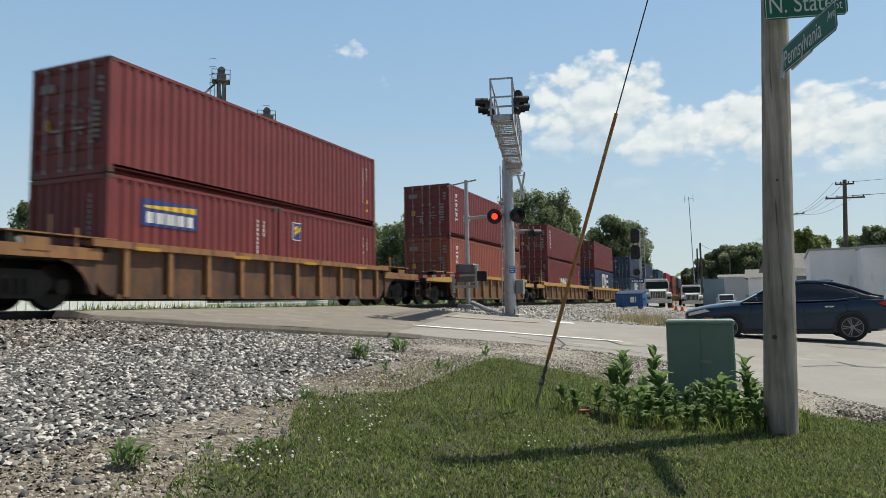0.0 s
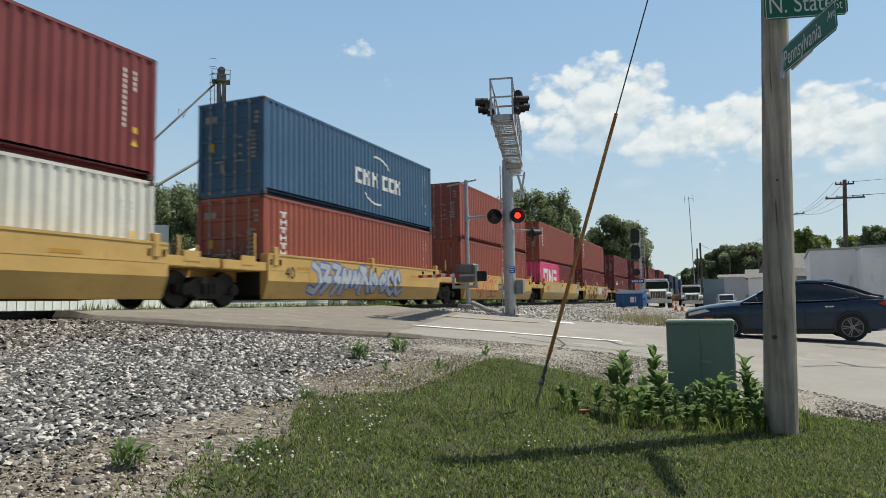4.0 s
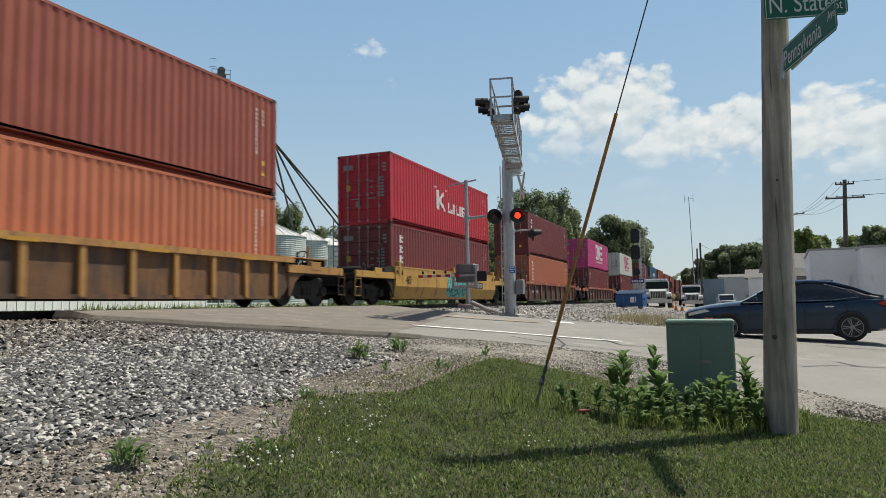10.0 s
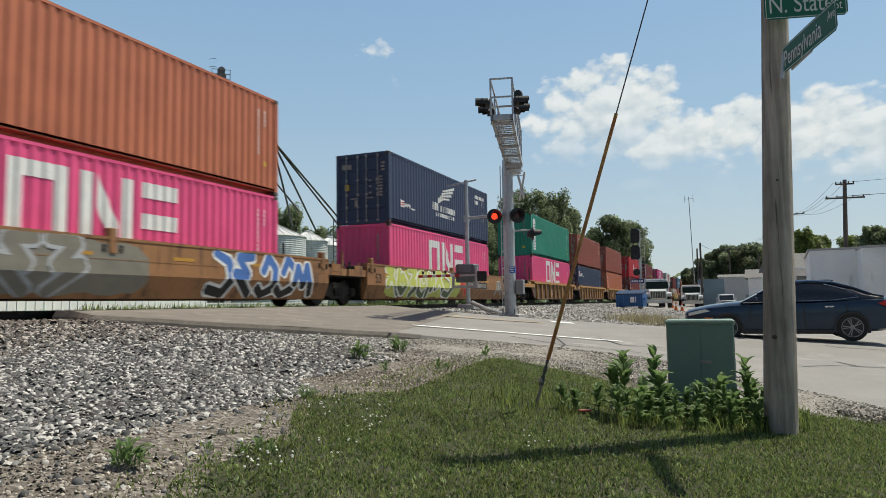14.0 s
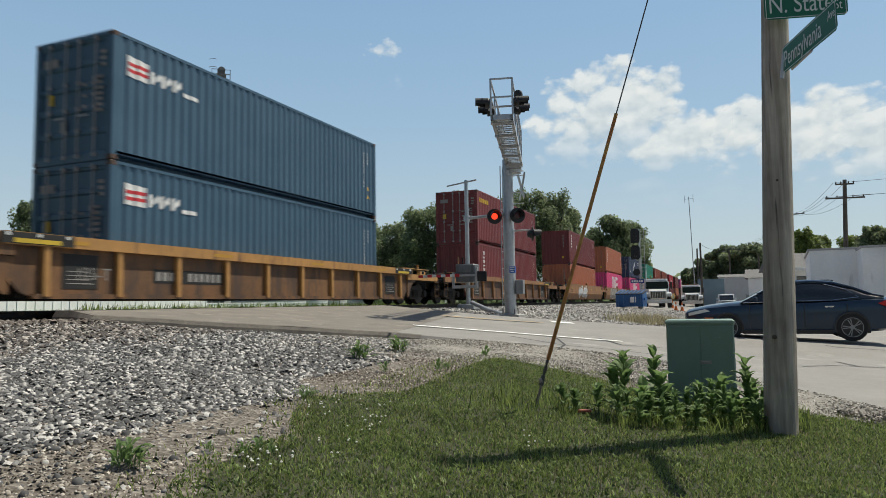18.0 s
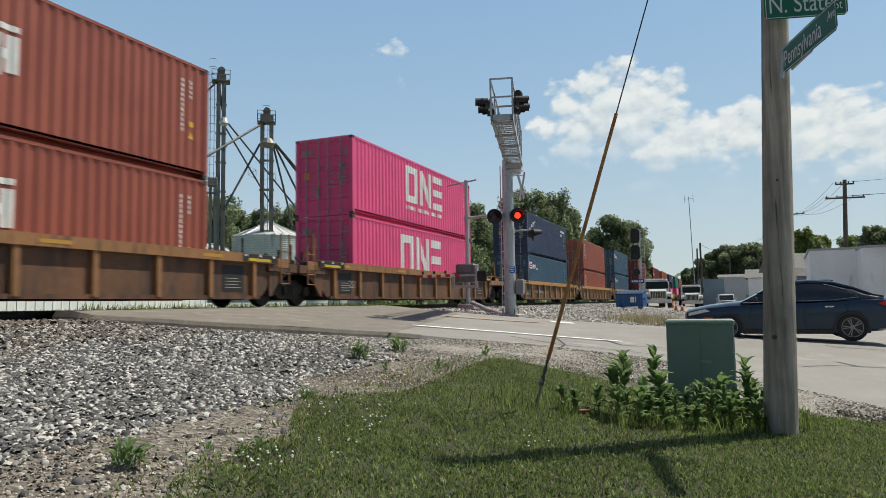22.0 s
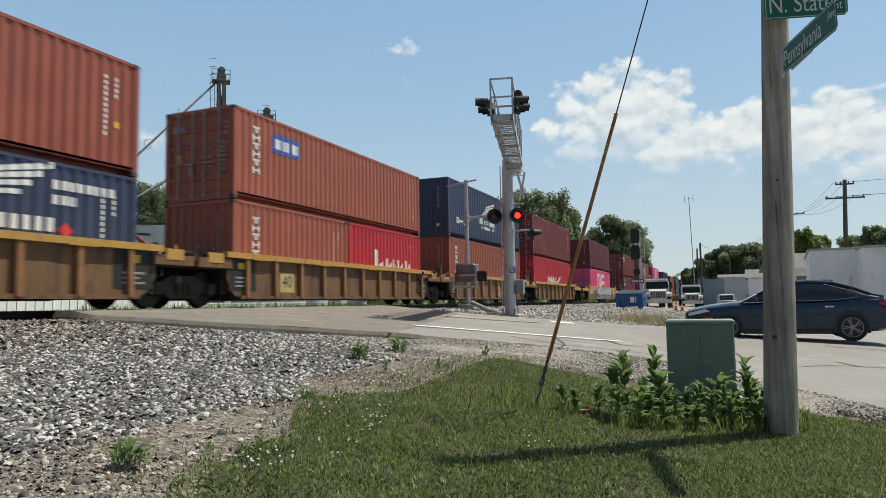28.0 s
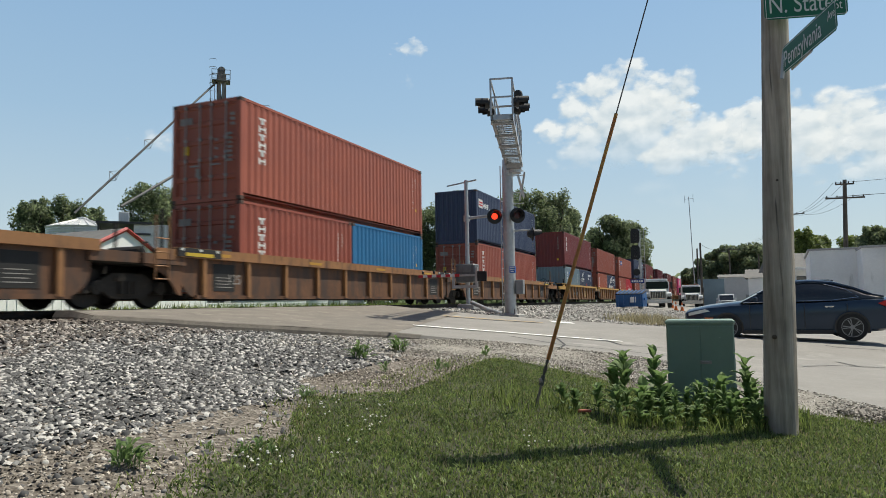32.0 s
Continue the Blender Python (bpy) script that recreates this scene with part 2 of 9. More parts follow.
def corrugation(length):
    """Break points (x, inset) of the side panel of a container, from its rear end."""
    x, pts = 0.16, [(0.12, 0.004)]
    n = int((length - 0.32) / PITCH_C)
    step = (length - 0.32) / n
    for i in range(n):
        a = x + i * step
        pts += [(a + 0.02 * step, 0.004), (a + 0.27 * step, 0.004), (a + 0.5 * step, 0.004 + DEPTH_C), (a + 0.77 * step, 0.004 + DEPTH_C)]
    pts += [(length - 0.16, 0.004), (length - 0.12, 0.004)]
    return pts


CORR = {FOOT40: corrugation(FOOT40), FOOT20: corrugation(FOOT20)}
CMESH = {}


def inset_at(x, length):
    p = CORR[length]
    for (a, d0), (b, d1) in zip(p, p[1:]):
        if a <= x <= b:
            return d0 + (d1 - d0) * (x - a) / max(b - a, 1e-9)
    return 0.0


def container_meshes(length, high):
    """The meshes that all containers of one size share."""
    key = (length, high)
    if key in CMESH:
        return CMESH[key]
    hl, hw = length / 2, WID / 2
    d = {}
    m = Mesh()
    for x in (-hl, hl - 0.14):
        for y in (-hw, hw - 0.12):
            m.box(x, x + 0.14, y, y + 0.12, 0.1, high - 0.1, 0.012)
    for y in (-hw + 0.03, hw - 0.09):
        m.box(-hl + 0.14, hl - 0.14, y + 0.32 if y < 0 else y - 0.32, y + 0.35 if y < 0 else y - 0.29, 0.02, 0.20)
        m.box(-hl + 0.14, hl - 0.14, y - 0.02 if y < 0 else y + 0.02, y + 0.04 if y < 0 else y + 0.08, high - 0.075, high - 0.005, 0.01)
    for x in (-hl, hl - 0.1):
        m.box(x, x + 0.1, -hw + 0.12, hw - 0.12, 0.0, 0.15)
        m.box(x, x + 0.1, -hw + 0.12, hw - 0.12, high - 0.11, high - 0.004)
    for k in range(int(length / 1.2)):
        x = -hl + 0.6 + k * 1.2
        m.box(x, x + 0.05, -hw + 0.36, hw - 0.36, 0.04, 0.14)
    m.box(-hl + 0.1, hl - 0.1, -hw + 0.09, hw - 0.09, 0.14, 0.168)
    d["frame"] = m.data("frame")
    m = Mesh()
    m.box(-0.089, 0.089, -0.081, 0.081, -0.059, 0.059, 0.014)
    d["corner_casting"] = m.data("corner_casting")
    pts = CORR[length]
    z0, z1 = 0.205, high - 0.07
    m = Mesh()
    for (a, i0), (b, i1) in zip(pts, pts[1:]):
        m.poly([(a - hl, -hw + i0 + 0.008, z0), (b - hl, -hw + i1 + 0.008, z0), (b - hl, -hw + i1 + 0.008, z1), (a - hl, -hw + i0 + 0.008, z1)])
    m.box(-hl + 0.13, hl - 0.13, -hw + 0.056, -hw + 0.062, z0, z1)
    d["side_panel"] = m.data("side_panel")
    m = Mesh()
    n = int(length / 0.21)
    st = (length - 0.2) / n
    for i in range(n):
        a = -hl + 0.1 + i * st
        for p, q, zp, zq in ((0, 0.35, 0, 0), (0.35, 0.5, 0, 1), (0.5, 0.85, 1, 1), (0.85, 1, 1, 0)):
            m.poly([(a + p * st, -hw + 0.06, high - 0.02 - 0.02 * zp), (a + q * st, -hw + 0.06, high - 0.02 - 0.02 * zq), (a + q * st, hw - 0.06, high - 0.02 - 0.02 * zq), (a + p * st, hw - 0.06, high - 0.02 - 0.02 * zp)])
    d["roof"] = m.data("roof")
    m = Mesh()
    n = 8
    st = (WID - 0.28) / n
    for i in range(n):
        a = -hw + 0.14 + i * st
        for p, q, xp, xq in ((0, 0.3, 0, 0), (0.3, 0.5, 0, 1), (0.5, 0.8, 1, 1), (0.8, 1, 1, 0)):
            m.poly([(0.02 + 0.045 * xp, a + p * st, 0.15), (0.02 + 0.045 * xq, a + q * st, 0.15), (0.02 + 0.045 * xq, a + q * st, high - 0.11), (0.02 + 0.045 * xp, a + p * st, high - 0.11)])
    m.box(0.075, 0.08, -hw + 0.12, hw - 0.12, 0.15, high - 0.11)
    d["end_panel"] = m.data("end_panel")
    m = Mesh()
    w = hw - 0.13
    bands = 5
    bh = (high - 0.275) / bands
    prof = [(0.07, 0.155), (0.012, 0.155)]
    for i in range(bands):
        z = 0.155 + i * bh
        prof += [(0.012, z + 0.10 * bh), (0.042, z + 0.16 * bh), (0.042, z + 0.84 * bh), (0.012, z + 0.90 * bh)]
    prof += [(0.012, high - 0.12), (0.07, high - 0.12)]
    m.extrude_y(prof, 0.004, w)
    m.box(-0.004, 0.05, w - 0.05, w, 0.155, high - 0.12)
    d["door"] = m.data("door")
    m = Mesh()
    m.tube((-0.03, 0, 0.10), (-0.03, 0, high - 0.06), 0.019, n=8)
    for z in (0.12, 0.7, 1.2, high * 0.62, high - 0.14):
        m.box(-0.045, 0.012, -0.045, 0.045, z - 0.03, z + 0.05)
    d["lock_rod"] = m.data("lock_rod")
    m = Mesh()
    m.box(-0.02, 0.02, -0.04, 0.04, -0.08, 0.08, 0.006)
    d["hinge"] = m.data("hinge")
    m = Mesh()
    m.box(-0.055, -0.03, -0.04, 0.32, 1.02, 1.06, 0.006)
    d["handle"] = m.data("handle")
    CMESH[key] = d
    return d


def shape(m, length, quad, slot=0, lift=0.012):
    """A flat marking on the near side panel that follows its corrugation. quad: x0, x1, bottom and top at x0, bottom and top at x1."""
    x0, x1, b0, t0, b1, t1 = quad
    cuts = sorted({x0, x1, *[p[0] for p in CORR[length] if x0 < p[0] < x1]})
    for a, b in zip(cuts, cuts[1:]):
        fa, fb = (a - x0) / (x1 - x0), (b - x0) / (x1 - x0)
        ya, yb = -WID / 2 + inset_at(a, length) + 0.004 - lift + 0.004, -WID / 2 + inset_at(b, length) + 0.008 - lift
        m.poly([(a - length / 2, ya, b0 + (b1 - b0) * fa), (b - length / 2, yb, b0 + (b1 - b0) * fb),
                (b - length / 2, yb, t0 + (t1 - t0) * fb), (a - length / 2, ya, t0 + (t1 - t0) * fa)], slot)


def bar(m, length, x0, x1, z0, z1, slot=0, lift=0.012):
    shape(m, length, (x0, x1, z0, z1, z0, z1), slot, lift)


def emblem_frame_bars(m, length, x, z, w, h):
    """An open square, a zigzag and three bars."""
    k = w * 0.30
    s = w * 0.072
    bar(m, length, x, x + s, z, z + h)
    bar(m, length, x + k - s, x + k, z, z + h)
    bar(m, length, x + s, x + k - s, z, z + s * 1.05)
    bar(m, length, x + s, x + k - s, z + h - s * 1.05, z + h)
    a = x + k * 1.22
    n = w * 0.32
    bar(m, length, a, a + s, z, z + h)
    bar(m, length, a + n - s, a + n, z, z + h)
    shape(m, length, (a + s * 1.3, a + n - s * 1.3, z + h - s * 2.4, z + h, z, z + s * 2.4))
    a = x + w * 0.745
    for f in (0, 0.40, 0.80):
        bar(m, length, a, x + w, z + h * f, z + h * (f + 0.20))


def islands(m, near):
    """Splits a flat marking into the pieces that lie apart."""
    boxes = []
    for f in m.f:
        xs, zs = [m.v[i][0] for i in f], [m.v[i][2] for i in f]
        boxes.append((min(xs) - near / 2, max(xs) + near / 2, min(zs) - near / 2, max(zs) + near / 2))
    root = list(range(len(boxes)))

    def find(i):
        while root[i] != i:
            i = root[i]
        return i
    for i, a in enumerate(boxes):
        for j in range(i):
            b = boxes[j]
            if a[0] < b[1] and b[0] < a[1] and a[2] < b[3] and b[2] < a[3]:
                root[find(i)] = find(j)
    out = {}
    for i, f in enumerate(m.f):
        out.setdefault(find(i), Mesh()).poly([m.v[k] for k in f], m.m[i])
    return list(out.values())


def emblem(kind, length, high, parent):
    """The large marking of a container's near side, in plain shapes."""
    m = Mesh()
    mats = [WHITE]
    L = length
    if kind in ("open", "openpink", "openlow", "openmid"):
        mats = [MAGENTA if kind == "openpink" else WHITE]
        if L < 7:
            emblem_frame_bars(m, L, 1.0, 0.78, 4.2, 1.35)
        elif kind == "openlow":
            emblem_frame_bars(m, L, 3.9, 0.74, 4.3, 1.80)
        elif kind == "openmid":
            emblem_frame_bars(m, L, 3.95, 0.98, 4.3, 1.76)
        else:
            emblem_frame_bars(m, L, 4.45, 1.06, 3.95, 1.55)
            for i in range(19):
                if i not in (5, 12):
                    bar(m, L, 4.48 + i * 0.207, 4.61 + i * 0.207, 0.74, 0.90)
    elif kind in ("stack", "stackblue", "stackplate"):
        for i in range(6):
            z = high - 0.56 - i * 0.235
            if i % 2:
                bar(m, L, 0.82, 0.92, z - 0.03, z + 0.16)
                bar(m, L, 1.06, 1.16, z - 0.03, z + 0.16)
                bar(m, L, 0.92, 1.06, z + 0.04, z + 0.10)
            else:
                bar(m, L, 0.82, 1.16, z + 0.10, z + 0.16)
                bar(m, L, 0.94, 1.04, z - 0.03, z + 0.10)
        if kind == "stackblue":
            mats.append(BLUEM)
            bar(m, L, 1.75, 3.15, high - 0.98, high - 0.42, 1, 0.010)
            for i in range(3):
                bar(m, L, 1.85 + i * 0.43, 2.15 + i * 0.43, high - 0.86, high - 0.56, 0, 0.014)
    elif kind == "kline":
        for x in (4.55, 4.66, 5.85, 5.96):
            bar(m, L, x, x + 0.07, 2.12, 2.2)
        shape(m, L, (4.82, 5.06, 1.13, 2.05, 1.13, 2.05))
        shape(m, L, (5.06, 5.62, 1.46, 1.66, 1.86, 2.05))
        shape(m, L, (5.18, 5.80, 1.42, 1.70, 1.10, 1.26))
        for i, w in enumerate((0.52, 0.26, 0.58, 0.50)):
            x = 6.2 + (0, 0.68, 1.08, 1.82)[i]
            bar(m, L, x, x + 0.14, 1.12, 1.62)
            if w > 0.3:
                bar(m, L, x + 0.14, x + w, 1.12, 1.22)
                bar(m, L, x + w - 0.13, x + w, 1.22, 1.62 if i == 2 else 1.32)
                if i == 3:
                    bar(m, L, x + 0.14, x + w, 1.52, 1.62)
                    bar(m, L, x + 0.14, x + w - 0.16, 1.33, 1.42)
    elif kind == "kline20":
        for i in range(5):
            x = 1.9 + (0, 0.95, 1.6, 1.95, 2.65)[i]
            w = (0.75, 0.5, 0.22, 0.55, 0.5)[i]
            bar(m, L, x, x + w * 0.36, 0.95, 1.75 if i == 0 else 1.45)
            shape(m, L, (x + w * 0.36, x + w, 0.95, 1.12, 1.15, 1.35))
    elif kind == "tex":
        for i in range(3):
            z = high - 0.72 - i * 0.42
            bar(m, L, 0.80, 1.14, z, z + 0.09)
            bar(m, L, 0.86, 0.98, z + 0.09, z + 0.32)
            bar(m, L, 0.98, 1.12, z + 0.18, z + 0.26)
    elif kind == "arcs":
        for i, x in enumerate((5.35, 5.95, 6.62, 7.45, 8.0, 8.55)):
            w = 0.46
            bar(m, L, x, x + 0.15, 1.2, 1.78)
            if i in (0, 3, 4):
                bar(m, L, x + 0.15, x + w, 1.2, 1.34)
                bar(m, L, x + 0.15, x + w, 1.64, 1.78)
            else:
                shape(m, L, (x + 0.15, x + w, 1.5, 1.66, 1.5, 1.66))
                bar(m, L, x + w - 0.12, x + w, 1.2, 1.78)
        for a, s in ((40, 1), (220, 1)):
            for i in range(9):
                t0, t1 = radians(a + i * 7), radians(a + i * 7 + 7)
                c0, c1 = 7.05 + math.cos(t0) * 1.3, 7.05 + math.cos(t1) * 1.3
                z0, z1 = 1.49 + math.sin(t0) * 0.92, 1.49 + math.sin(t1) * 0.92
                if c0 < c1:
                    shape(m, L, (c0, c1, z0 - 0.04, z0 + 0.04, z1 - 0.04, z1 + 0.04))
                else:
                    shape(m, L, (c1, c0, z1 - 0.04, z1 + 0.04, z0 - 0.04, z0 + 0.04))
    elif kind in ("flag", "flagwing", "wing", "wing20", "wingsmall"):
        mats.append(REDM)
        if kind in ("flag", "flagwing"):
            o = 0.35 if kind == "flag" else 1.0
            zz = high - 0.95 if kind == "flag" else 0.75
            k = 1.0 if kind == "flag" else 0.62
            shape(m, L, (0.05 + o, 0.05 + o + 0.62 * k, zz + 0.02, zz + 0.5 * k, zz, zz + 0.46 * k))
            for z in (0.1, 0.25):
                bar(m, L, 0.08 + o, 0.04 + o + 0.62 * k, zz + z * k + 0.02, zz + z * k + 0.1 * k, 1, 0.015)
            for i in range(3):
                x = o + 0.75 * k + i * 0.34 * k
                shape(m, L, (x, x + 0.12 * k, zz + 0.02, zz + 0.3 * k, zz + 0.06, zz + 0.36 * k))
                shape(m, L, (x + 0.12 * k, x + 0.30 * k, zz + 0.1 * k, zz + 0.22 * k, zz + 0.2 * k, zz + 0.36 * k))
            bar(m, L, o + 1.78 * k, o + 2.3 * k, zz, zz + 0.1 * k)
        if kind != "flag":
            k = 0.56 if kind == "wingsmall" else 1.0
            x = 0.80 if kind == "wingsmall" else (4.75 if L > 7 else 1.55)
            z = 1.62 if kind == "wingsmall" else (1.12 if kind == "wing20" else 1.0)
            for i in range(4):
                shape(m, L, (x + k * (0.55 + 0.1 * i), x + k * (1.75 + 0.22 * i), z + k * (0.62 + 0.13 * i), z + k * (0.70 + 0.13 * i), z + k * (0.72 + 0.20 * i), z + k * (0.82 + 0.21 * i)))
            shape(m, L, (x + k * 0.35, x + k * 0.9, z + k * 0.42, z + k * 0.66, z + k * 0.62, z + k * 0.92))
            for i in range(12):
                if i != 3:
                    bar(m, L, x + k * (-0.35 + 0.24 * i), x + k * (-0.20 + 0.24 * i), z + k * 0.06, z + k * (0.42 if i < 3 else 0.34))
            for i in range(10):
                bar(m, L, x + k * 0.24 * i, x + k * (0.15 + 0.24 * i), z - k * 0.2, z - k * 0.03)
            xe = L - 2.1
            for i in range(8):
                bar(m, L, xe + 0.19 * i, xe + 0.14 + 0.19 * i, high - 0.55, high - 0.36)
            for i in range(3):
                bar(m, L, xe + 0.19 * i, xe + 0.14 + 0.19 * i, high - 0.85, high - 0.66)
            if L < 7:
                x = 0.4 if kind == "wingsmall" else x
                shape(m, L, (x + 2.55, x + 2.72, 1.22, 1.24, 1.06, 1.40), 1)
                shape(m, L, (x + 2.72, x + 2.89, 1.06, 1.40, 1.22, 1.24), 1)
    elif kind == "slabs":
        x, z, w = 5.05, 1.12, 2.0
        shape(m, L, (x, x + 0.75, z + 0.86, z + 0.98, z + 0.86, z + 0.98))
        shape(m, L, (x + 0.75, x + 1.02, z + 0.86, z + 0.98, z + 0.64, z + 0.78))
        shape(m, L, (x + 1.02, x + 1.28, z + 0.64, z + 0.78, z + 0.86, z + 0.98))
        bar(m, L, x + 1.28, x + w, z + 0.86, z + 0.98)
        for i in range(6):
            a = x + 0.04 + i * 0.34
            dz = (0.10, 0.02, -0.06, -0.06, 0.02, 0.10)[i]
            bar(m, L, a, a + 0.25, z + dz - 0.05, z + 0.78)
            if i % 2 == 0 or i == 3:
                bar(m, L, a + 0.2, a + 0.34, z + 0.3, z + 0.5)
        for i in range(5):
            bar(m, L, 0.42 + 0.13 * i, 0.51 + 0.13 * i, high - 0.55, high - 0.34)
    elif kind in ("yblock", "yblockpanel"):
        mats = [YELLOWM, BLUEM, WHITE]
        for i in range(5):
            x = 0.42 + i * 0.30
            bar(m, L, x, x + 0.09, high - 0.62, high - 0.38)
            bar(m, L, x + 0.09, x + 0.24, high - 0.62, high - 0.54)
            if i:
                bar(m, L, x + 0.17, x + 0.25, high - 0.54, high - 0.40)
        if kind == "yblockpanel":
            bar(m, L, 0.48, 1.92, high - 1.32, high - 0.74, 1, 0.010)
            for i in range(3):
                bar(m, L, 0.60 + i * 0.44, 0.90 + i * 0.44, high - 1.2, high - 0.88, 2, 0.014)
    elif kind == "label":
        mats = [WHITE, YELLOWM, NAVYM]
        bar(m, L, 0.55, 1.65, high - 0.95, high - 0.40)
        bar(m, L, 0.62, 1.58, high - 0.62, high - 0.48, 1, 0.015)
        bar(m, L, 0.66, 1.50, high - 0.88, high - 0.70, 2, 0.015)
    elif kind == "label20":
        mats = [NAVYM, YELLOWM, WHITE]
        bar(m, L, 0.95, 2.75, 1.55, 2.18)
        shape(m, L, (1.05, 2.70, 1.96, 2.02, 1.96, 2.12), 1, 0.015)
        for i in range(5):
            bar(m, L, 1.1 + i * 0.32, 1.32 + i * 0.32, 1.62, 1.88, 2, 0.015)
    elif kind == "swirl":
        mats = [WHITE, YELLOWM, NAVYM]
        bar(m, L, 0.7, 1.15, high - 0.92, high - 0.36)
        bar(m, L, 0.73, 1.12, high - 0.89, high - 0.39, 2, 0.014)
        shape(m, L, (0.76, 1.09, high - 0.80, high - 0.70, high - 0.62, high - 0.50), 1, 0.017)
        shape(m, L, (0.76, 1.00, high - 0.62, high - 0.52, high - 0.55, high - 0.45), 1, 0.017)
    elif kind == "globe":
        mats = [CYANM]
        for i in range(8):
            a, b = -0.3 + 0.075 * i, -0.225 + 0.075 * i
            h0, h1 = math.sqrt(max(0.09 - a * a, 0)), math.sqrt(max(0.09 - b * b, 0))
            shape(m, L, (1.5 + a, 1.5 + b, high * 0.55 - h0, high * 0.55 + h0, high * 0.55 - h1, high * 0.55 + h1))
    elif kind == "column":
        mats = [WHITE, NAVYM]
        bar(m, L, 0.62, 1.12, 0.42, high - 0.30)
        for i in range(9):
            z = high - 0.75 - i * 0.205
            if i != 4:
                bar(m, L, 0.74, 0.84, z, z + 0.14, 1, 0.016)
                bar(m, L, 0.84, 1.0, z + 0.04, z + 0.10, 1, 0.016)
    elif kind == "hblocks":
        for i in range(5):
            x = 3.9 + i * 0.62
            bar(m, L, x, x + 0.16, 0.95, 1.6)
            shape(m, L, (x + 0.16, x + 0.5, 0.95, 1.12, 1.3, 1.6))
        shape(m, L, (7.1, 8.3, 1.0, 1.25, 1.55, 1.75))
    elif kind == "diamond":
        for x in (0.0,):
            shape(m, L, (3.0, 3.2, 1.55, 1.57, 1.32, 1.80))
            shape(m, L, (3.2, 3.4, 1.32, 1.80, 1.55, 1.57))
        for i in range(5):
            z = high - 0.5 - i * 0.235
            bar(m, L, 0.88, 1.10, z, z + 0.15)
    if m.v:
        pieces = islands(m, 0.13)
        if len(pieces) <= 8:
            for q in pieces:
                part("logo", q, mats, parent, "large painted marking in plain shapes")
        else:
            tagged(part("logo", m, mats, parent, "large painted marking in plain shapes"), kind="stuff")


def small_marks(length, high, parent, rng):
    """The columns of small lettering near the front end, as bars."""
    m = Mesh()
    x = length - 0.95
    for c, n in ((0, 11), (0.28, 4)):
        z = high - 0.45
        for i in range(n):
            bar(m, length, x + c, x + c + 0.085, z - 0.105, z - 0.02)
            z -= 0.125
    s = rng.choice((1.25, 1.0, 0.8))
    bar(m, length, x + 0.28, x + 0.42, s, s + 0.14, 1)
    if rng.random() < 0.6:
        shape(m, length, (x + 0.24, x + 0.34, s - 0.3, s - 0.29, s - 0.3, s - 0.12), 1)
        shape(m, length, (x + 0.34, x + 0.44, s - 0.3, s - 0.12, s - 0.3, s - 0.29), 1)
    tagged(part("lettering", m, [WHITE, YELLOWM], parent), kind="stuff")


def door_marks(high, parent, rng, x0):
    m = Mesh()
    for j in range(3):
        y = -1.05 + rng.random() * 0.05
        m.box(-0.004, 0.004, y, y + 0.16, high - 0.50 - j * 0.14, high - 0.42 - j * 0.14)
    for j in range(7):
        m.box(-0.004, 0.004, -0.92, -0.92 + 0.14 + 0.2 * rng.random(), high - 1.05 - j * 0.125, high - 0.98 - j * 0.125)
        if j % 2:
            m.box(-0.004, 0.004, -0.42, -0.30, high - 1.05 - j * 0.125, high - 0.98 - j * 0.125)
    m.box(-0.004, 0.004, 0.5, 0.95, high - 0.62, high - 0.42)
    m.box(-0.004, 0.004, 0.62, 0.80, high - 1.5, high - 1.25, slot=1)
    m.box(-0.004, 0.004, 0.2, 0.36, 0.72, 0.98)
    tagged(part("door_lettering", m, [surface_faded, YELLOWM], parent, "", (x0 + 0.0, 0, 0)), kind="stuff")


surface_faded = surface("faded_lettering", (0.29, 0.27, 0.255), 0.7, vary=0.3)


COLOUR_WORDS = {"maroon": "maroon", "wine": "wine-red", "brown": "red-brown", "rust": "rust-red", "orange": "orange-brown", "pink": "magenta pink",
                "plum": "plum pink", "white": "off-white", "blue": "steel-blue", "cma": "marine-blue", "navy": "navy-blue", "green": "green",
                "red": "bright red", "grey": "blue-grey", "azure": "azure-blue"}
MARK_WORDS = {"open": "white square markings", "openlow": "white square markings", "openmid": "white square markings", "openpink": "large magenta markings", "stack": "white vertical marking",
              "stackblue": "blue white panel", "kline": "broad white markings", "kline20": "broad white markings", "tex": "white vertical marking",
              "arcs": "white arcs", "flag": "striped flag marking", "flagwing": "white wing marking", "wing": "white wing marking",
              "wing20": "white wing marking", "wingsmall": "small white wing marking", "slabs": "white slab markings", "yblock": "yellow block markings", "yblockpanel": "yellow and blue markings",
              "label": "paper label", "label20": "navy label", "swirl": "yellow label", "globe": "round blue marking", "column": "white marking column",
              "hblocks": "white block markings", "diamond": "white diamond", "": "small white lettering"}


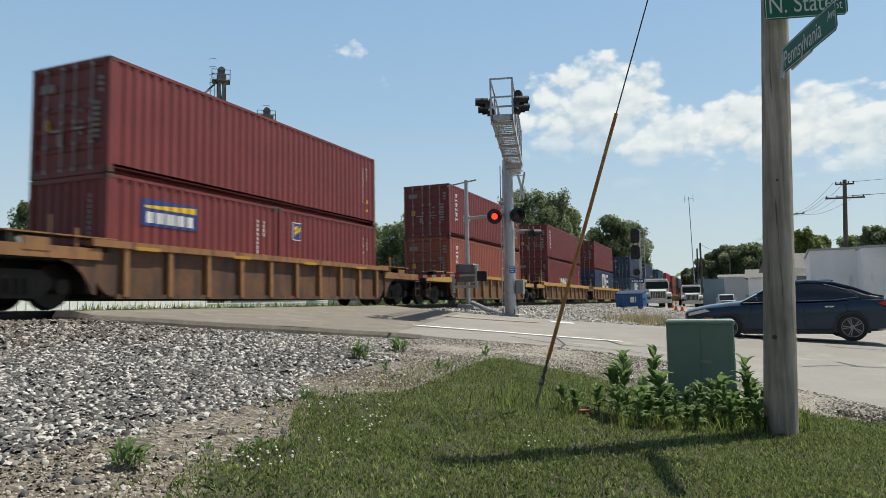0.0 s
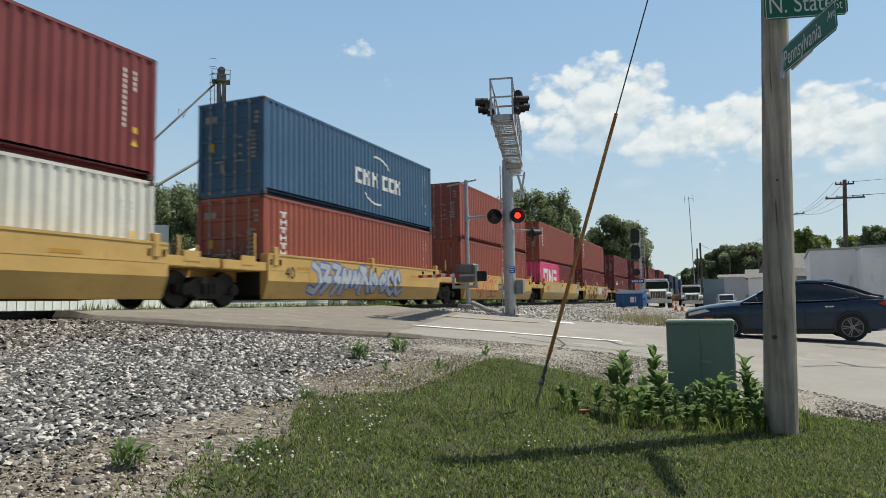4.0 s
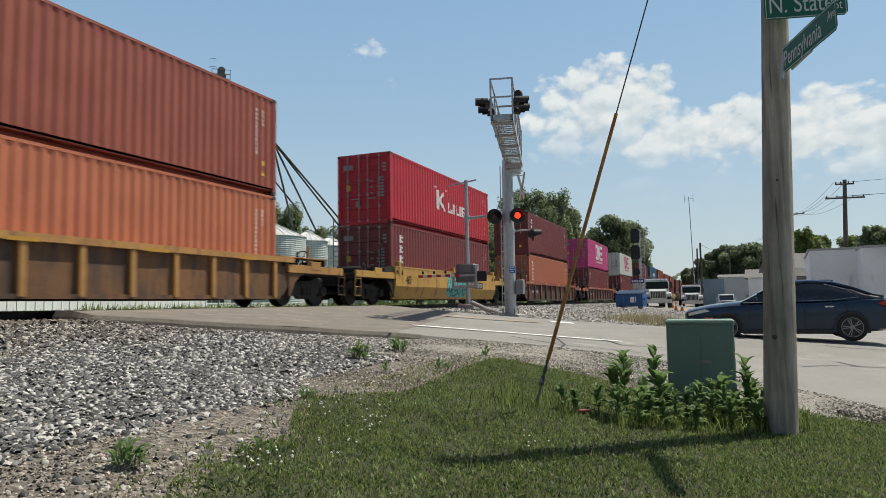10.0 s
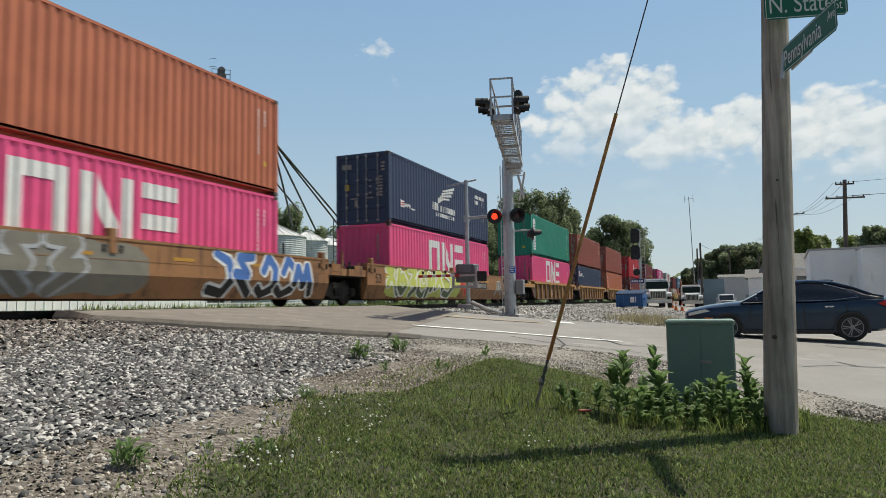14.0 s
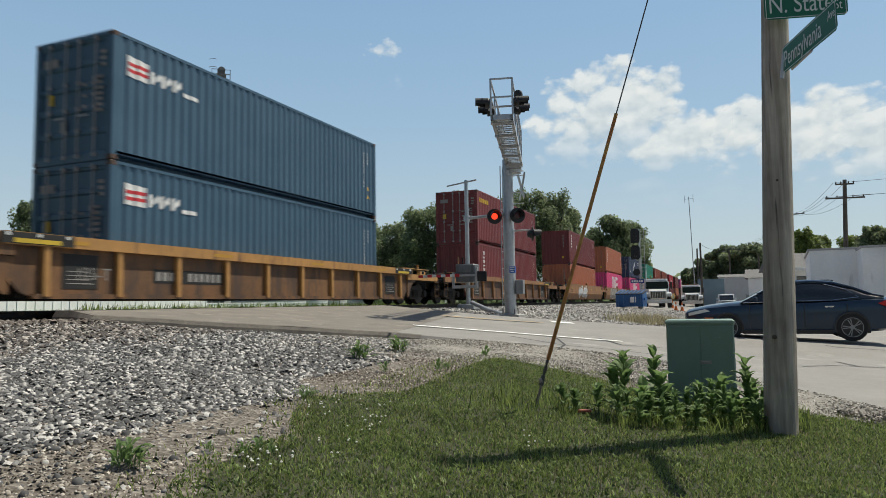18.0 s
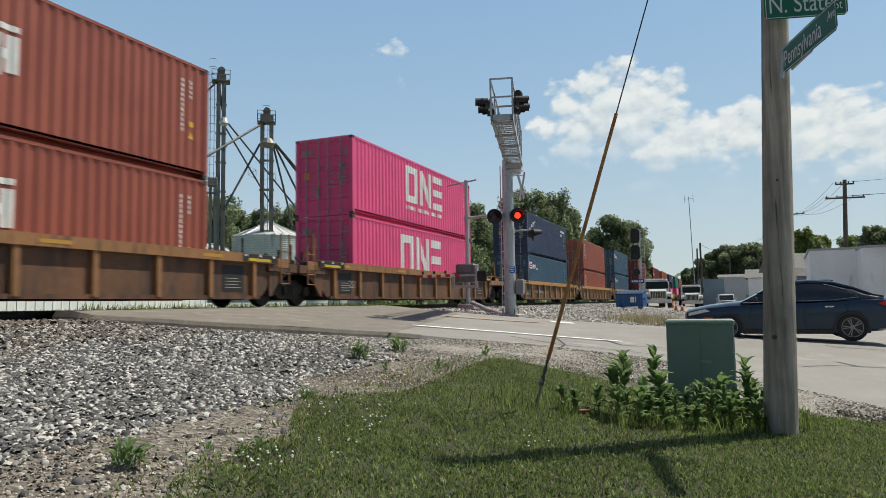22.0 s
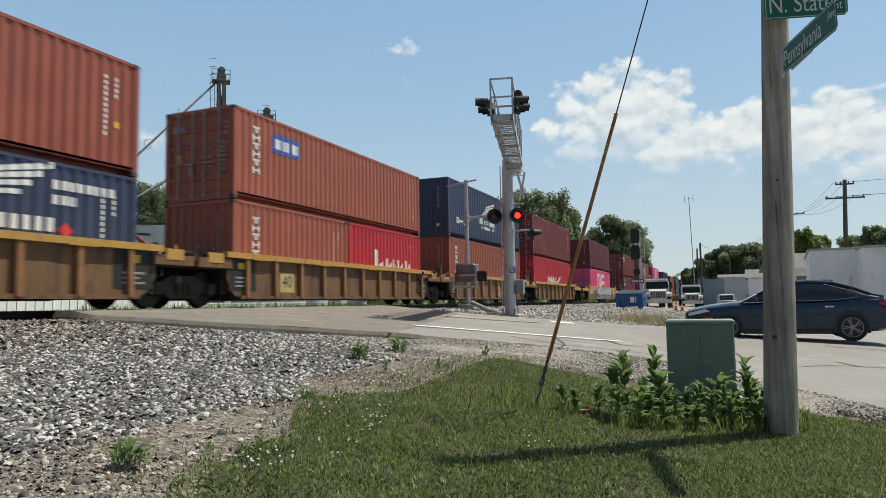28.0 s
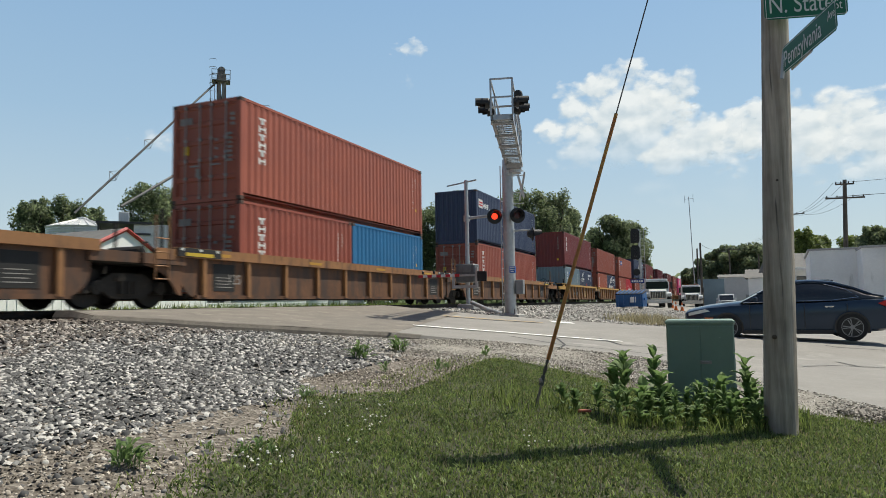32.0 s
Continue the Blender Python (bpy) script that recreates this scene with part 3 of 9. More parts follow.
def container(colour, length, high, mark, doors, at, on_top, seed, near=True):
    """A shipping container, its near side towards -y, its rear end towards -x. at: x, y, z of the middle of its base."""
    rng = random.Random(seed)
    d = container_meshes(length, high)
    mat = CONTAINER[colour]
    size = "forty-foot" if length > 7 else "twenty-foot"
    ob = thing("shipping_container", f"{COLOUR_WORDS[colour]} corrugated {size} container with {MARK_WORDS[mark]}" + (", stacked" if on_top else ", in well car"),
               "shipping container", pose(*at), "containers of the train")
    hl, hw = length / 2, WID / 2
    part("frame", d["frame"], mat, ob)
    for x in (-hl + 0.086, hl - 0.086):
        for y in (-hw + 0.078, hw - 0.078):
            for z in (0.059, high - 0.059):
                part("corner_casting", d["corner_casting"], CORNER, ob, at=(x, y, z))
    part("side_panel", d["side_panel"], mat, ob)
    part("side_panel", d["side_panel"], mat, ob, at=(0, 0, 0, 0, 0, 180))
    part("roof", d["roof"], mat, ob)
    part("end_panel", d["end_panel"], mat, ob, at=(hl, 0, 0, 0, 0, 180))
    if doors:
        for side in (1, -1):
            dr = part("door", d["door"], mat, ob, at=pose(-hl + 0.01, 0, 0))
            dr.scale = (1, side, 1)
            for y in (0.20, 0.72):
                part("lock_rod", d["lock_rod"], RODS, dr, at=(0, y, 0))
            part("handle", d["handle"], RODS, dr, at=(0, 0.22, 0))
            if near:
                for k in range(4):
                    part("hinge", d["hinge"], mat, dr, at=(0, hw - 0.12, 0.45 + k * (high - 0.9) / 3))
        door_marks(high, ob, rng, -hl + 0.012)
    else:
        part("end_panel", d["end_panel"], mat, ob, at=(-hl, 0, 0))
        m = Mesh()
        for i in range(9):
            m.box(-0.004, 0.004, -0.72, -0.65, high - 0.5 - i * 0.12, high - 0.41 - i * 0.12)
        m.box(-0.004, 0.004, -0.72, -0.56, 0.5, 0.66, slot=1)
        tagged(part("lettering", m, [surface_faded, YELLOWM], ob, "", (-hl + 0.014, 0, 0)), kind="stuff")
    if mark:
        emblem(mark, length, high, ob)
    small_marks(length, high, ob, rng)
    return ob


# ---- well cars ----
TRUCK = {}


def truck_meshes():
    if TRUCK:
        return TRUCK
    m = Mesh()
    pts = [(-1.12, 0.40), (-1.12, 0.62), (-0.72, 0.64), (-0.40, 0.80), (0.40, 0.80), (0.72, 0.64), (1.12, 0.62), (1.12, 0.40), (0.70, 0.42), (0.42, 0.24), (-0.42, 0.24), (-0.70, 0.42)]
    m.extrude_y(pts, -0.06, 0.06)
    for x in (-0.89, 0.89):
        m.lathe([(0.15, -0.16), (0.15, 0.1)], 12, "y", (x, 0, 0.47))
        m.lathe([(0.07, -0.18), (0.07, -0.16)], 6, "y", (x, 0, 0.47))
    for x in (-0.2, -0.02, 0.16):
        m.tube((x, -0.09, 0.34), (x, -0.09, 0.62), 0.075, n=8)
    m.box(-0.36, 0.36, -0.10, -0.02, 0.62, 0.72)
    TRUCK["side_frame"] = m.data("side_frame")
    m = Mesh()
    m.box(-0.22, 0.22, -1.0, 1.0, 0.55, 0.80, 0.03)
    m.box(-0.32, 0.32, -0.35, 0.35, 0.80, 0.93, 0.03)
    m.box(-0.55, -0.47, -0.95, 0.95, 0.35, 0.47)
    m.box(0.47, 0.55, -0.95, 0.95, 0.35, 0.47)
    TRUCK["bolster"] = m.data("bolster")
    m = Mesh()
    m.tube((0, -1.1, 0), (0, 1.1, 0), 0.085, n=10)
    rim = [(0.10, -0.09), (0.44, -0.09), (0.455, -0.07), (0.455, 0.02), (0.485, 0.035), (0.485, 0.065), (0.40, 0.07), (0.36, 0.02), (0.14, 0.0), (0.11, 0.07)]
    m.lathe(rim, 26, "y", (0, -0.72, 0))
    m.lathe([(r, -h) for r, h in rim], 26, "y", (0, 0.72, 0))
    for y in (-1.13, 1.13):
        for k in range(3):
            a = 2 * math.pi * k / 3
            m.lathe([(0.022, y - 0.02), (0.022, y + 0.02)], 6, "y", (0.05 * math.cos(a), 0, 0.05 * math.sin(a)))
    TRUCK["wheelset"] = m.data("wheelset", True)
    return TRUCK


WHEELSETS = []


def truck(parent, x):
    d = truck_meshes()
    t = part("truck", d["bolster"], GRIME, parent, "black grimy two-axle truck", (x, 0, 0))
    for s in (-1, 1):
        part("side_frame", d["side_frame"], CASTING, t, at=(0, s * 0.99, 0, 0, 0, 0 if s < 0 else 180))
    for dx in (-0.89, 0.89):
        w = part("wheelset", d["wheelset"], STEEL, t, at=(dx, 0, 0.485))
        WHEELSETS.append((w, dx, parent.matrix_basis.translation.x + x + dx))
    return t


SILL = {}


def sill_mesh(kind, length):
    """The side plate, top chord and bottom chord of one side of a well car, and where its ribs stand."""
    key = (kind, length)
    if key in SILL:
        return SILL[key]
    h = length / 2
    if kind == "smooth":
        prof = [(-1.50, 1.50), (-1.50, 0.74), (-1.33, 0.26), (-1.30, 0.22), (-1.24, 0.22), (-1.24, 1.50)]
        m = Mesh()
        m.extrude_x(prof, -h, h)
        plate = m.data("side_plate")
        m = Mesh()
        m.box(-h + 0.02, h - 0.02, -1.515, -1.25, 1.47, 1.53, 0.01)
        m.box(-h + 0.05, h - 0.05, -1.506, -1.49, 1.045, 1.06)
        chord = m.data("top_chord")
        ribs = []
    else:
        m = Mesh()
        z0 = 0.15 if kind == "cp" else 0.24
        pts = [(-h, z0 + 0.55), (-h + 0.08, z0 + 0.30), (-h + 0.28, z0 + 0.1), (-h + 0.55, z0), (h - 0.55, z0), (h - 0.28, z0 + 0.1), (h - 0.08, z0 + 0.30), (h, z0 + 0.55), (h, 1.33), (-h, 1.33)]
        m.extrude_y(pts, -1.37, -1.33)
        m.box(-h + 0.5, h - 0.5, -1.44, -1.30, z0 - 0.02, z0 + 0.08)
        plate = m.data("side_plate")
        m = Mesh()
        top = 1.40 if kind == "cp" else 1.46
        m.box(-h - 0.15, h + 0.15, -1.50, -1.24, 1.22 if length > 14 else 1.31, top, 0.012)
        chord = m.data("top_chord")
        n = int((length - 1.6) / (1.55 if length > 14 else 1.18))
        ribs = [(-h + 0.75 + i * (length - 1.5) / n) for i in range(n + 1)]
    SILL[key] = (plate, chord, ribs)
    return SILL[key]


RIB = None
SLOT = Mesh().box(-0.035, 0.035, -0.003, 0.001, -0.09, 0.09, 0.02).data("slot")
STRIP = Mesh().box(-0.35, 0.35, -0.004, 0.002, -0.04, 0.04).data("reflector_strip")
DIGITS = {}


def number(txt, size, mat, parent, at, label=""):
    key = (txt, size)
    if key not in DIGITS:
        cu = bpy.data.curves.new("stencil", "FONT")
        cu.body, cu.size, cu.extrude = txt, size, 0.002
        cu.align_x, cu.align_y = "CENTER", "CENTER"
        tmp = bpy.data.objects.new("stencil", cu)
        dg = bpy.context.evaluated_depsgraph_get()
        me = bpy.data.meshes.new_from_object(tmp.evaluated_get(dg))
        me.name = "stencil"
        bpy.data.objects.remove(tmp)
        DIGITS[key] = me
    return part("stencil", DIGITS[key], mat, parent, label, at)


def well_car(kind, paint_key, length, x, gap_rear, gap_front, single_rear, own_front, seed, extra):
    """One well of the train. x: its middle; gap_rear, gap_front: free run to the next wells; single_rear: it shares the truck behind it."""
    global RIB
    rng = random.Random(seed)
    look_words = {"smooth": "smooth-sided", "rib": "ribbed", "cp": "ribbed"}[kind]
    tint = {"yellow": "yellow", "tan": "tan-yellow", "brown": "weathered brown", "cp": "dark brown and orange-red", "mustard": "mustard-yellow"}[paint_key]
    ob = thing("well_car", f"{tint} {look_words} steel well car with rust", "rail car", (x, TRACK_Y, 0), "well cars of the train")
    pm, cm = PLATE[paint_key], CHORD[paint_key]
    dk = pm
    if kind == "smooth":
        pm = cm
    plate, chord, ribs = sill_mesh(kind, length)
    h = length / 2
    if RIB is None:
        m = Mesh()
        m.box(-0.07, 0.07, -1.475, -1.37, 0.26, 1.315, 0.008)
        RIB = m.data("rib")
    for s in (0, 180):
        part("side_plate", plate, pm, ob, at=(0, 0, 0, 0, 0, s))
        part("top_chord", chord, cm, ob, at=(0, 0, 0, 0, 0, s))
        for r in ribs:
            part("rib", RIB, CHORD["brown"] if paint_key == "mustard" else cm, ob, at=pose(0, 0, 0, 0, 0, s) @ pose(r, 0, 0))
    m = Mesh()
    m.box(-h + 0.3, h - 0.3, -1.24, 1.24, 0.24, 0.34)
    for k in range(6):
        xx = -h + 0.8 + k * (length - 1.6) / 5
        m.box(xx - 0.1, xx + 0.1, -1.24, 1.24, 0.34, 0.37)
    part("well_floor", m, GRIME, ob)
    # end platforms above the trucks
    for sgn, gap, single in ((-1, gap_rear, single_rear), (1, gap_front, not own_front)):
        run = (gap / 2 - 0.06) if single else (gap / 2 - 0.45)
        m = Mesh()
        a, b = sorted((sgn * (h - 0.1), sgn * (h + run)))
        m.box(a, b, -1.42, 1.42, 1.0, 1.16, 0.02)
        m.box(a, b, -0.45, 0.45, 0.72, 1.0)
        part("end_platform", m, dk if paint_key == "yellow" else GRIME, ob)
        for y in (-1.46, 1.36):
            part("end_sill", Mesh().box(a, b, y, y + 0.10, 1.02, 1.26, 0.01), cm if not single else pm, ob)
        if not single and kind != "smooth":
            c0, c1 = sorted((sgn * (h - 0.5), sgn * (h + run - 0.9)))
            part("walkway", Mesh().box(c0, c1, -1.45, -0.95, 1.47, 1.50, 0.004), cm, ob)
            for xb in (c0 + 0.2, c1 - 0.28):
                part("walkway_bracket", Mesh().box(xb, xb + 0.08, -1.44, -1.0, 1.20, 1.47), GRIME, ob)
        if kind == "cp" and 114 <= seed <= 144:
            e = sgn * (h + run - 0.35)
            part("yellow_panel", Mesh().box(e - 0.27, e + 0.27, -1.475, -1.462, 1.04, 1.24), REFLECTOR, ob, "faded yellow panel on the end sill")
            m = Mesh()
            m.chain([(e + 0.3, -1.44, 1.2), (e + 0.3, -1.44, 2.0), (e - 0.3, -1.44, 2.0), (e - 0.3, -1.44, 1.2)], 0.022, 6)
            m.tube((e - 0.3, -1.44, 1.6), (e + 0.3, -1.44, 1.6), 0.018, n=6)
            part("grab_rail", m, GRIME, ob)
            m = Mesh()
            m.chain([(e + 0.3, -1.44, 1.05), (e + 0.3, -1.44, 0.45), (e - 0.3, -1.44, 0.45), (e - 0.3, -1.44, 1.05)], 0.018, 6)
            part("sill_step", m, RODS, ob)
            lug = sgn * (h - 0.05)
            part("lift_lug", Mesh().box(lug - 0.09, lug + 0.09, -1.49, -1.38, 1.40, 1.78, 0.03), cm, ob)
        m = Mesh()
        e = sgn * (h + 0.02)
        m.box(e - 0.06, e + 0.06, -1.24, 1.24, 0.34, 1.36)
        m.box(e - 0.04 + sgn * 0.25, e + 0.04 + sgn * 0.25, -0.9, 0.9, 1.16, 1.30)
        part("bulkhead", m, GRIME, ob)
        if 114 <= seed <= 144 and kind == "rib" and length > 14:
            e = sgn * (h - 0.55)
            part("chord_end", Mesh().box(e - 0.75, e + 0.75, -1.507, -1.498, 1.24, 1.45), BLACKM, ob, "black-painted end of the top chord")
            part("yellow_stripe", Mesh().box(e - 0.5, e + 0.45, -1.512, -1.508, 1.255, 1.34), YELLOWSTRIPE, ob)
            for dx in (-0.62, 0.0, 0.6):
                part("white_tick", Mesh().box(e + dx - 0.04, e + dx + 0.04, -1.512, -1.508, 1.38, 1.44), WHITE, ob)
            if single:
                m = Mesh()
                e = sgn * (h + min(run, 1.2) * 0.55)
                for dx in (-0.2, 0.2):
                    m.tube((e + dx, -1.46, 0.66), (e + dx, -1.46, 2.15), 0.024, n=6)
                for z in (0.68, 0.98, 1.30, 1.62):
                    m.tube((e - 0.2, -1.46, z), (e + 0.2, -1.46, z), 0.018, n=6)
                part("climbing_ladder", m, cm, ob)
        if 114 <= seed <= 144 and (not single or (kind == "rib" and length > 14)):
            tp = 1.50 if kind == "smooth" else 1.24
            wd = min(run - 0.05, 1.15 if single else 0.80)
            if wd > 0.4:
                for y in (-1.41, 1.37):
                    m = Mesh()
                    arch = [(0.0, 0.30), (0.10, 0.32), (0.22, 0.50), (0.42, 0.74), (0.70, 0.92), (1.0, 0.98), (1.0, tp - 0.12), (0.6, tp), (0.0, tp)]
                    m.extrude_y([(sgn * (h - 0.02 + wd * u), z) for u, z in arch], y, y + 0.04)
                    part("end_gusset", m, GRIME if kind == "smooth" and paint_key != "yellow" else pm, ob)
        for y in (-1.38, 1.38):
            for dx in ((0.45, 1.05) if run > 1.2 else (0.6,)):
                m = Mesh()
                m.box(sgn * (h + dx) - 0.025, sgn * (h + dx) + 0.025, y - 0.025, y + 0.025, 1.16, 1.16 + rng.choice((0.35, 0.5, 0.7, 1.15) if kind != "smooth" or paint_key != "yellow" else (0.4, 0.6, 0.9)))
                part("guide_post", m, GRIME if kind == "cp" or rng.random() < 0.4 else cm, ob)
        if 114 <= seed <= 144:
            c = sgn * (h + run * 0.45)
            part("air_tank", Mesh().lathe([(0.05, -0.55), (0.16, -0.5), (0.16, 0.5), (0.05, 0.55)], 12, "y", (c, -0.2, 1.33)), GRIME, ob)
            part("end_step", Mesh().box(c - 0.28, c + 0.28, -1.47, -1.42, 1.14, 1.40, 0.01), cm, ob)
            m = Mesh()
            m.chain([(c - 0.3, -1.1, 1.2), (c - 0.15, -0.9, 1.55), (c + 0.1, -0.75, 1.6), (c + 0.35, -0.9, 1.22)], 0.025, 6)
            m.box(c + 0.05, c + 0.33, -1.25, -0.95, 1.16, 1.42, 0.03)
            part("brake_rigging", m, GRIME, ob)
        if not single:
            m = Mesh()
            e = sgn * (h + run - 0.12)
            for z in (0.36, 0.66, 0.96):
                m.tube((e - 0.2, -1.46, z), (e + 0.2, -1.46, z), 0.014, n=6)
            for dx in (-0.2, 0.2):
                m.tube((e + dx, -1.46, 0.34), (e + dx, -1.46, 1.1), 0.014, n=6)
            part("ladder", m, pm, ob)
        if not single:
            m = Mesh()
            c0, c1 = sgn * (h + run), sgn * (h + gap / 2 + 0.08)
            a, b = sorted((c0, c1))
            m.box(a, b, -0.10, 0.10, 0.72, 0.95, 0.02)
            m.box(c1 - 0.16, c1 + 0.16, -0.16, 0.16, 0.68, 1.0, 0.04)
            m.chain([(c0, 0.3, 0.8), (c0 + sgn * 0.2, 0.3, 0.62), (c1, 0.22, 0.45)], 0.03)
            part("coupler", m, GRIME, ob)
            if sgn > 0:
                m = Mesh()
                hub = Vector((sgn * (h + run * 0.55), -0.75, 1.52))
                for i in range(16):
                    a0, a1 = 2 * math.pi * i / 16, 2 * math.pi * (i + 1) / 16
                    m.tube(hub + Vector((0, math.cos(a0) * 0.27, math.sin(a0) * 0.27)), hub + Vector((0, math.cos(a1) * 0.27, math.sin(a1) * 0.27)), 0.018, n=5)
                for i in range(4):
                    a0 = 2 * math.pi * i / 4 + 0.4
                    m.tube(hub, hub + Vector((0, math.cos(a0) * 0.27, math.sin(a0) * 0.27)), 0.014, n=5)
                m.tube((hub.x, hub.y, 1.15), hub, 0.03, n=6)
                part("brake_wheel", m, GRIME, ob)
            truck(ob, sgn * (h + 1.42))
        elif sgn < 0:
            truck(ob, sgn * (h + gap / 2))
    if kind == "smooth":
        for dx in (-h + 0.35, -0.05, h - 0.35):
            m = Mesh()
            m.box(dx - 0.10, dx + 0.10, -1.53, -1.36, 1.18, 1.72, 0.015)
            part("lift_lug", m, cm, ob)
            for sx in (-0.22, 0.22):
                part("slot", SLOT, BLACKM, ob, at=(dx + sx, -1.502, 1.28))
        for k in range(5):
            part("reflector_strip", STRIP, REFLECTOR, ob, at=(-h + 1.77 + k * (length - 2.4) / 5, -1.502, 1.16))
    else:
        for k in range(4):
            part("reflector_strip", STRIP, REFLECTOR, ob, at=(-h + 1.3 + k * (length - 2.0) / 3.4, -1.501, 1.33))
        if paint_key == "mustard" and length < 14:
            for sx in (-1, 1):
                xx = sx * (h - 0.62)
                panel = part("dark_panel", Mesh().box(xx - 0.55, xx + 0.55, -1.379, -1.371, 0.45, 1.30), BLACKM, ob, "black-painted end of the side plate")
                part("reflector", Mesh().box(xx - 0.2, xx + 0.15, -1.384, -1.380, 1.02, 1.20), YELLOWSTRIPE, panel)
                for k in range(3):
                    part("stencil_bar", Mesh().box(xx - 0.3, xx + 0.3 - 0.15 * (k % 2), -1.384, -1.380, 0.55 + 0.11 * k, 0.60 + 0.11 * k), surface_faded, panel)
        if length > 14 and kind == "rib":
            for sx in (-1, 1):
                xx = sx * (h - 1.55)
                m = Mesh()
                m.box(xx - 0.42, xx + 0.42, -1.378, -1.371, 0.42, 1.12)
                part("stencil_panel", m, BLACKM, ob)
                m = Mesh()
                for k in range(4):
                    m.box(xx - 0.3, xx + 0.3 - 0.1 * (k % 2), -1.381, -1.378, 0.52 + 0.08 * k, 0.54 + 0.08 * k)
                tagged(part("stencil_lettering", m, surface_faded, ob), kind="stuff")
    side_marks(kind, length, ob, extra, rng)
    return ob


GLYPHS = [
    [(0.1, 1.0), (0.75, 0.95), (0.3, 0.5), (0.95, 0.55), (0.2, 0.0)],
    [(0.9, 0.2), (0.6, 0.0), (0.1, 0.2), (0.0, 0.7), (0.4, 1.0), (0.65, 0.6)],
    [(0.0, 0.3), (0.25, 0.85), (0.5, 0.25), (0.75, 0.9), (1.0, 0.0)],
    [(0.0, 0.1), (0.5, 0.6), (1.0, 1.0), (0.5, 0.95), (0.95, 0.4)],
    [(0.8, 1.0), (0.2, 0.8), (0.05, 0.4), (0.4, 0.05), (1.0, 0.15)],
    [(0.5, 0.5), (0.7, 0.6), (0.5, 0.8), (0.15, 0.5), (0.5, 0.1), (1.0, 0.4), (0.85, 1.0)],
]


def clip_at(poly, z, above):
    out = []
    for p, q in zip(poly, poly[1:] + poly[:1]):
        ip, iq = (p[1] >= z) == above, (q[1] >= z) == above
        if ip:
            out.append(p)
        if ip != iq:
            t = (z - p[1]) / (q[1] - p[1])
            out.append((p[0] + (q[0] - p[0]) * t, z))
    return out


def blob_text(parent, x, z, n, size, mats, rng, bent):
    """Sprayed graffiti: thick overlapping strokes with an outline, on the side of a car; lower halves take a second colour."""
    face = lambda h: (-1.505 if h >= 0.74 else -1.505 + (0.74 - h) * 0.354) if bent else -1.374
    start = rng.randrange(6)
    for i in range(n):
        m = Mesh()
        g = GLYPHS[(start + i + rng.randrange(2)) % 6]
        fl = rng.choice((True, False))
        wide, tall = size * rng.uniform(0.8, 0.95), min(size * 1.18, 1.12) * rng.uniform(0.88, 1.0)
        base = max(z - tall * 0.5, 0.30 if bent else 0.34)
        lean = rng.uniform(-0.05, 0.12)
        pts = [(x + i * size * 0.84 + ((1 - u if fl else u) + lean * v) * wide + rng.uniform(-0.03, 0.03), base + v * tall) for u, v in g]
        for layer, w in ((0, size * 0.19), (1, size * 0.115)):
            for k, (p, q) in enumerate(zip(pts, pts[1:])):
                d = Vector((q[0] - p[0], q[1] - p[1]))
                d.normalize()
                e = Vector((-d.y, d.x)) * w
                d = d * w * 0.55
                a, b = Vector(p), Vector(q)
                quad = [tuple(v) for v in (a - d - e * 0.6, a - e, b - e, b + d - e * 0.6, b + d + e * 0.6, b + e, a + e, a - d + e * 0.6)]
                lo, hi = (0.25, 1.48) if bent else (0.30, 1.2)
                quad = [(u, min(max(v, lo), hi)) for u, v in quad]
                for above in (True, False):
                    half = clip_at(quad, 0.74, above)
                    if len(half) > 2:
                        slot = 0 if layer == 0 else (1 if above or len(mats) < 3 else 2)
                        m.poly([(u, face(v) - 0.0026 * i - 0.0012 * layer - 0.0001 * k, v) for u, v in half], slot)
        tagged(part("graffiti", m, mats, parent), "sprayed graffiti in plain strokes", kind="stuff")


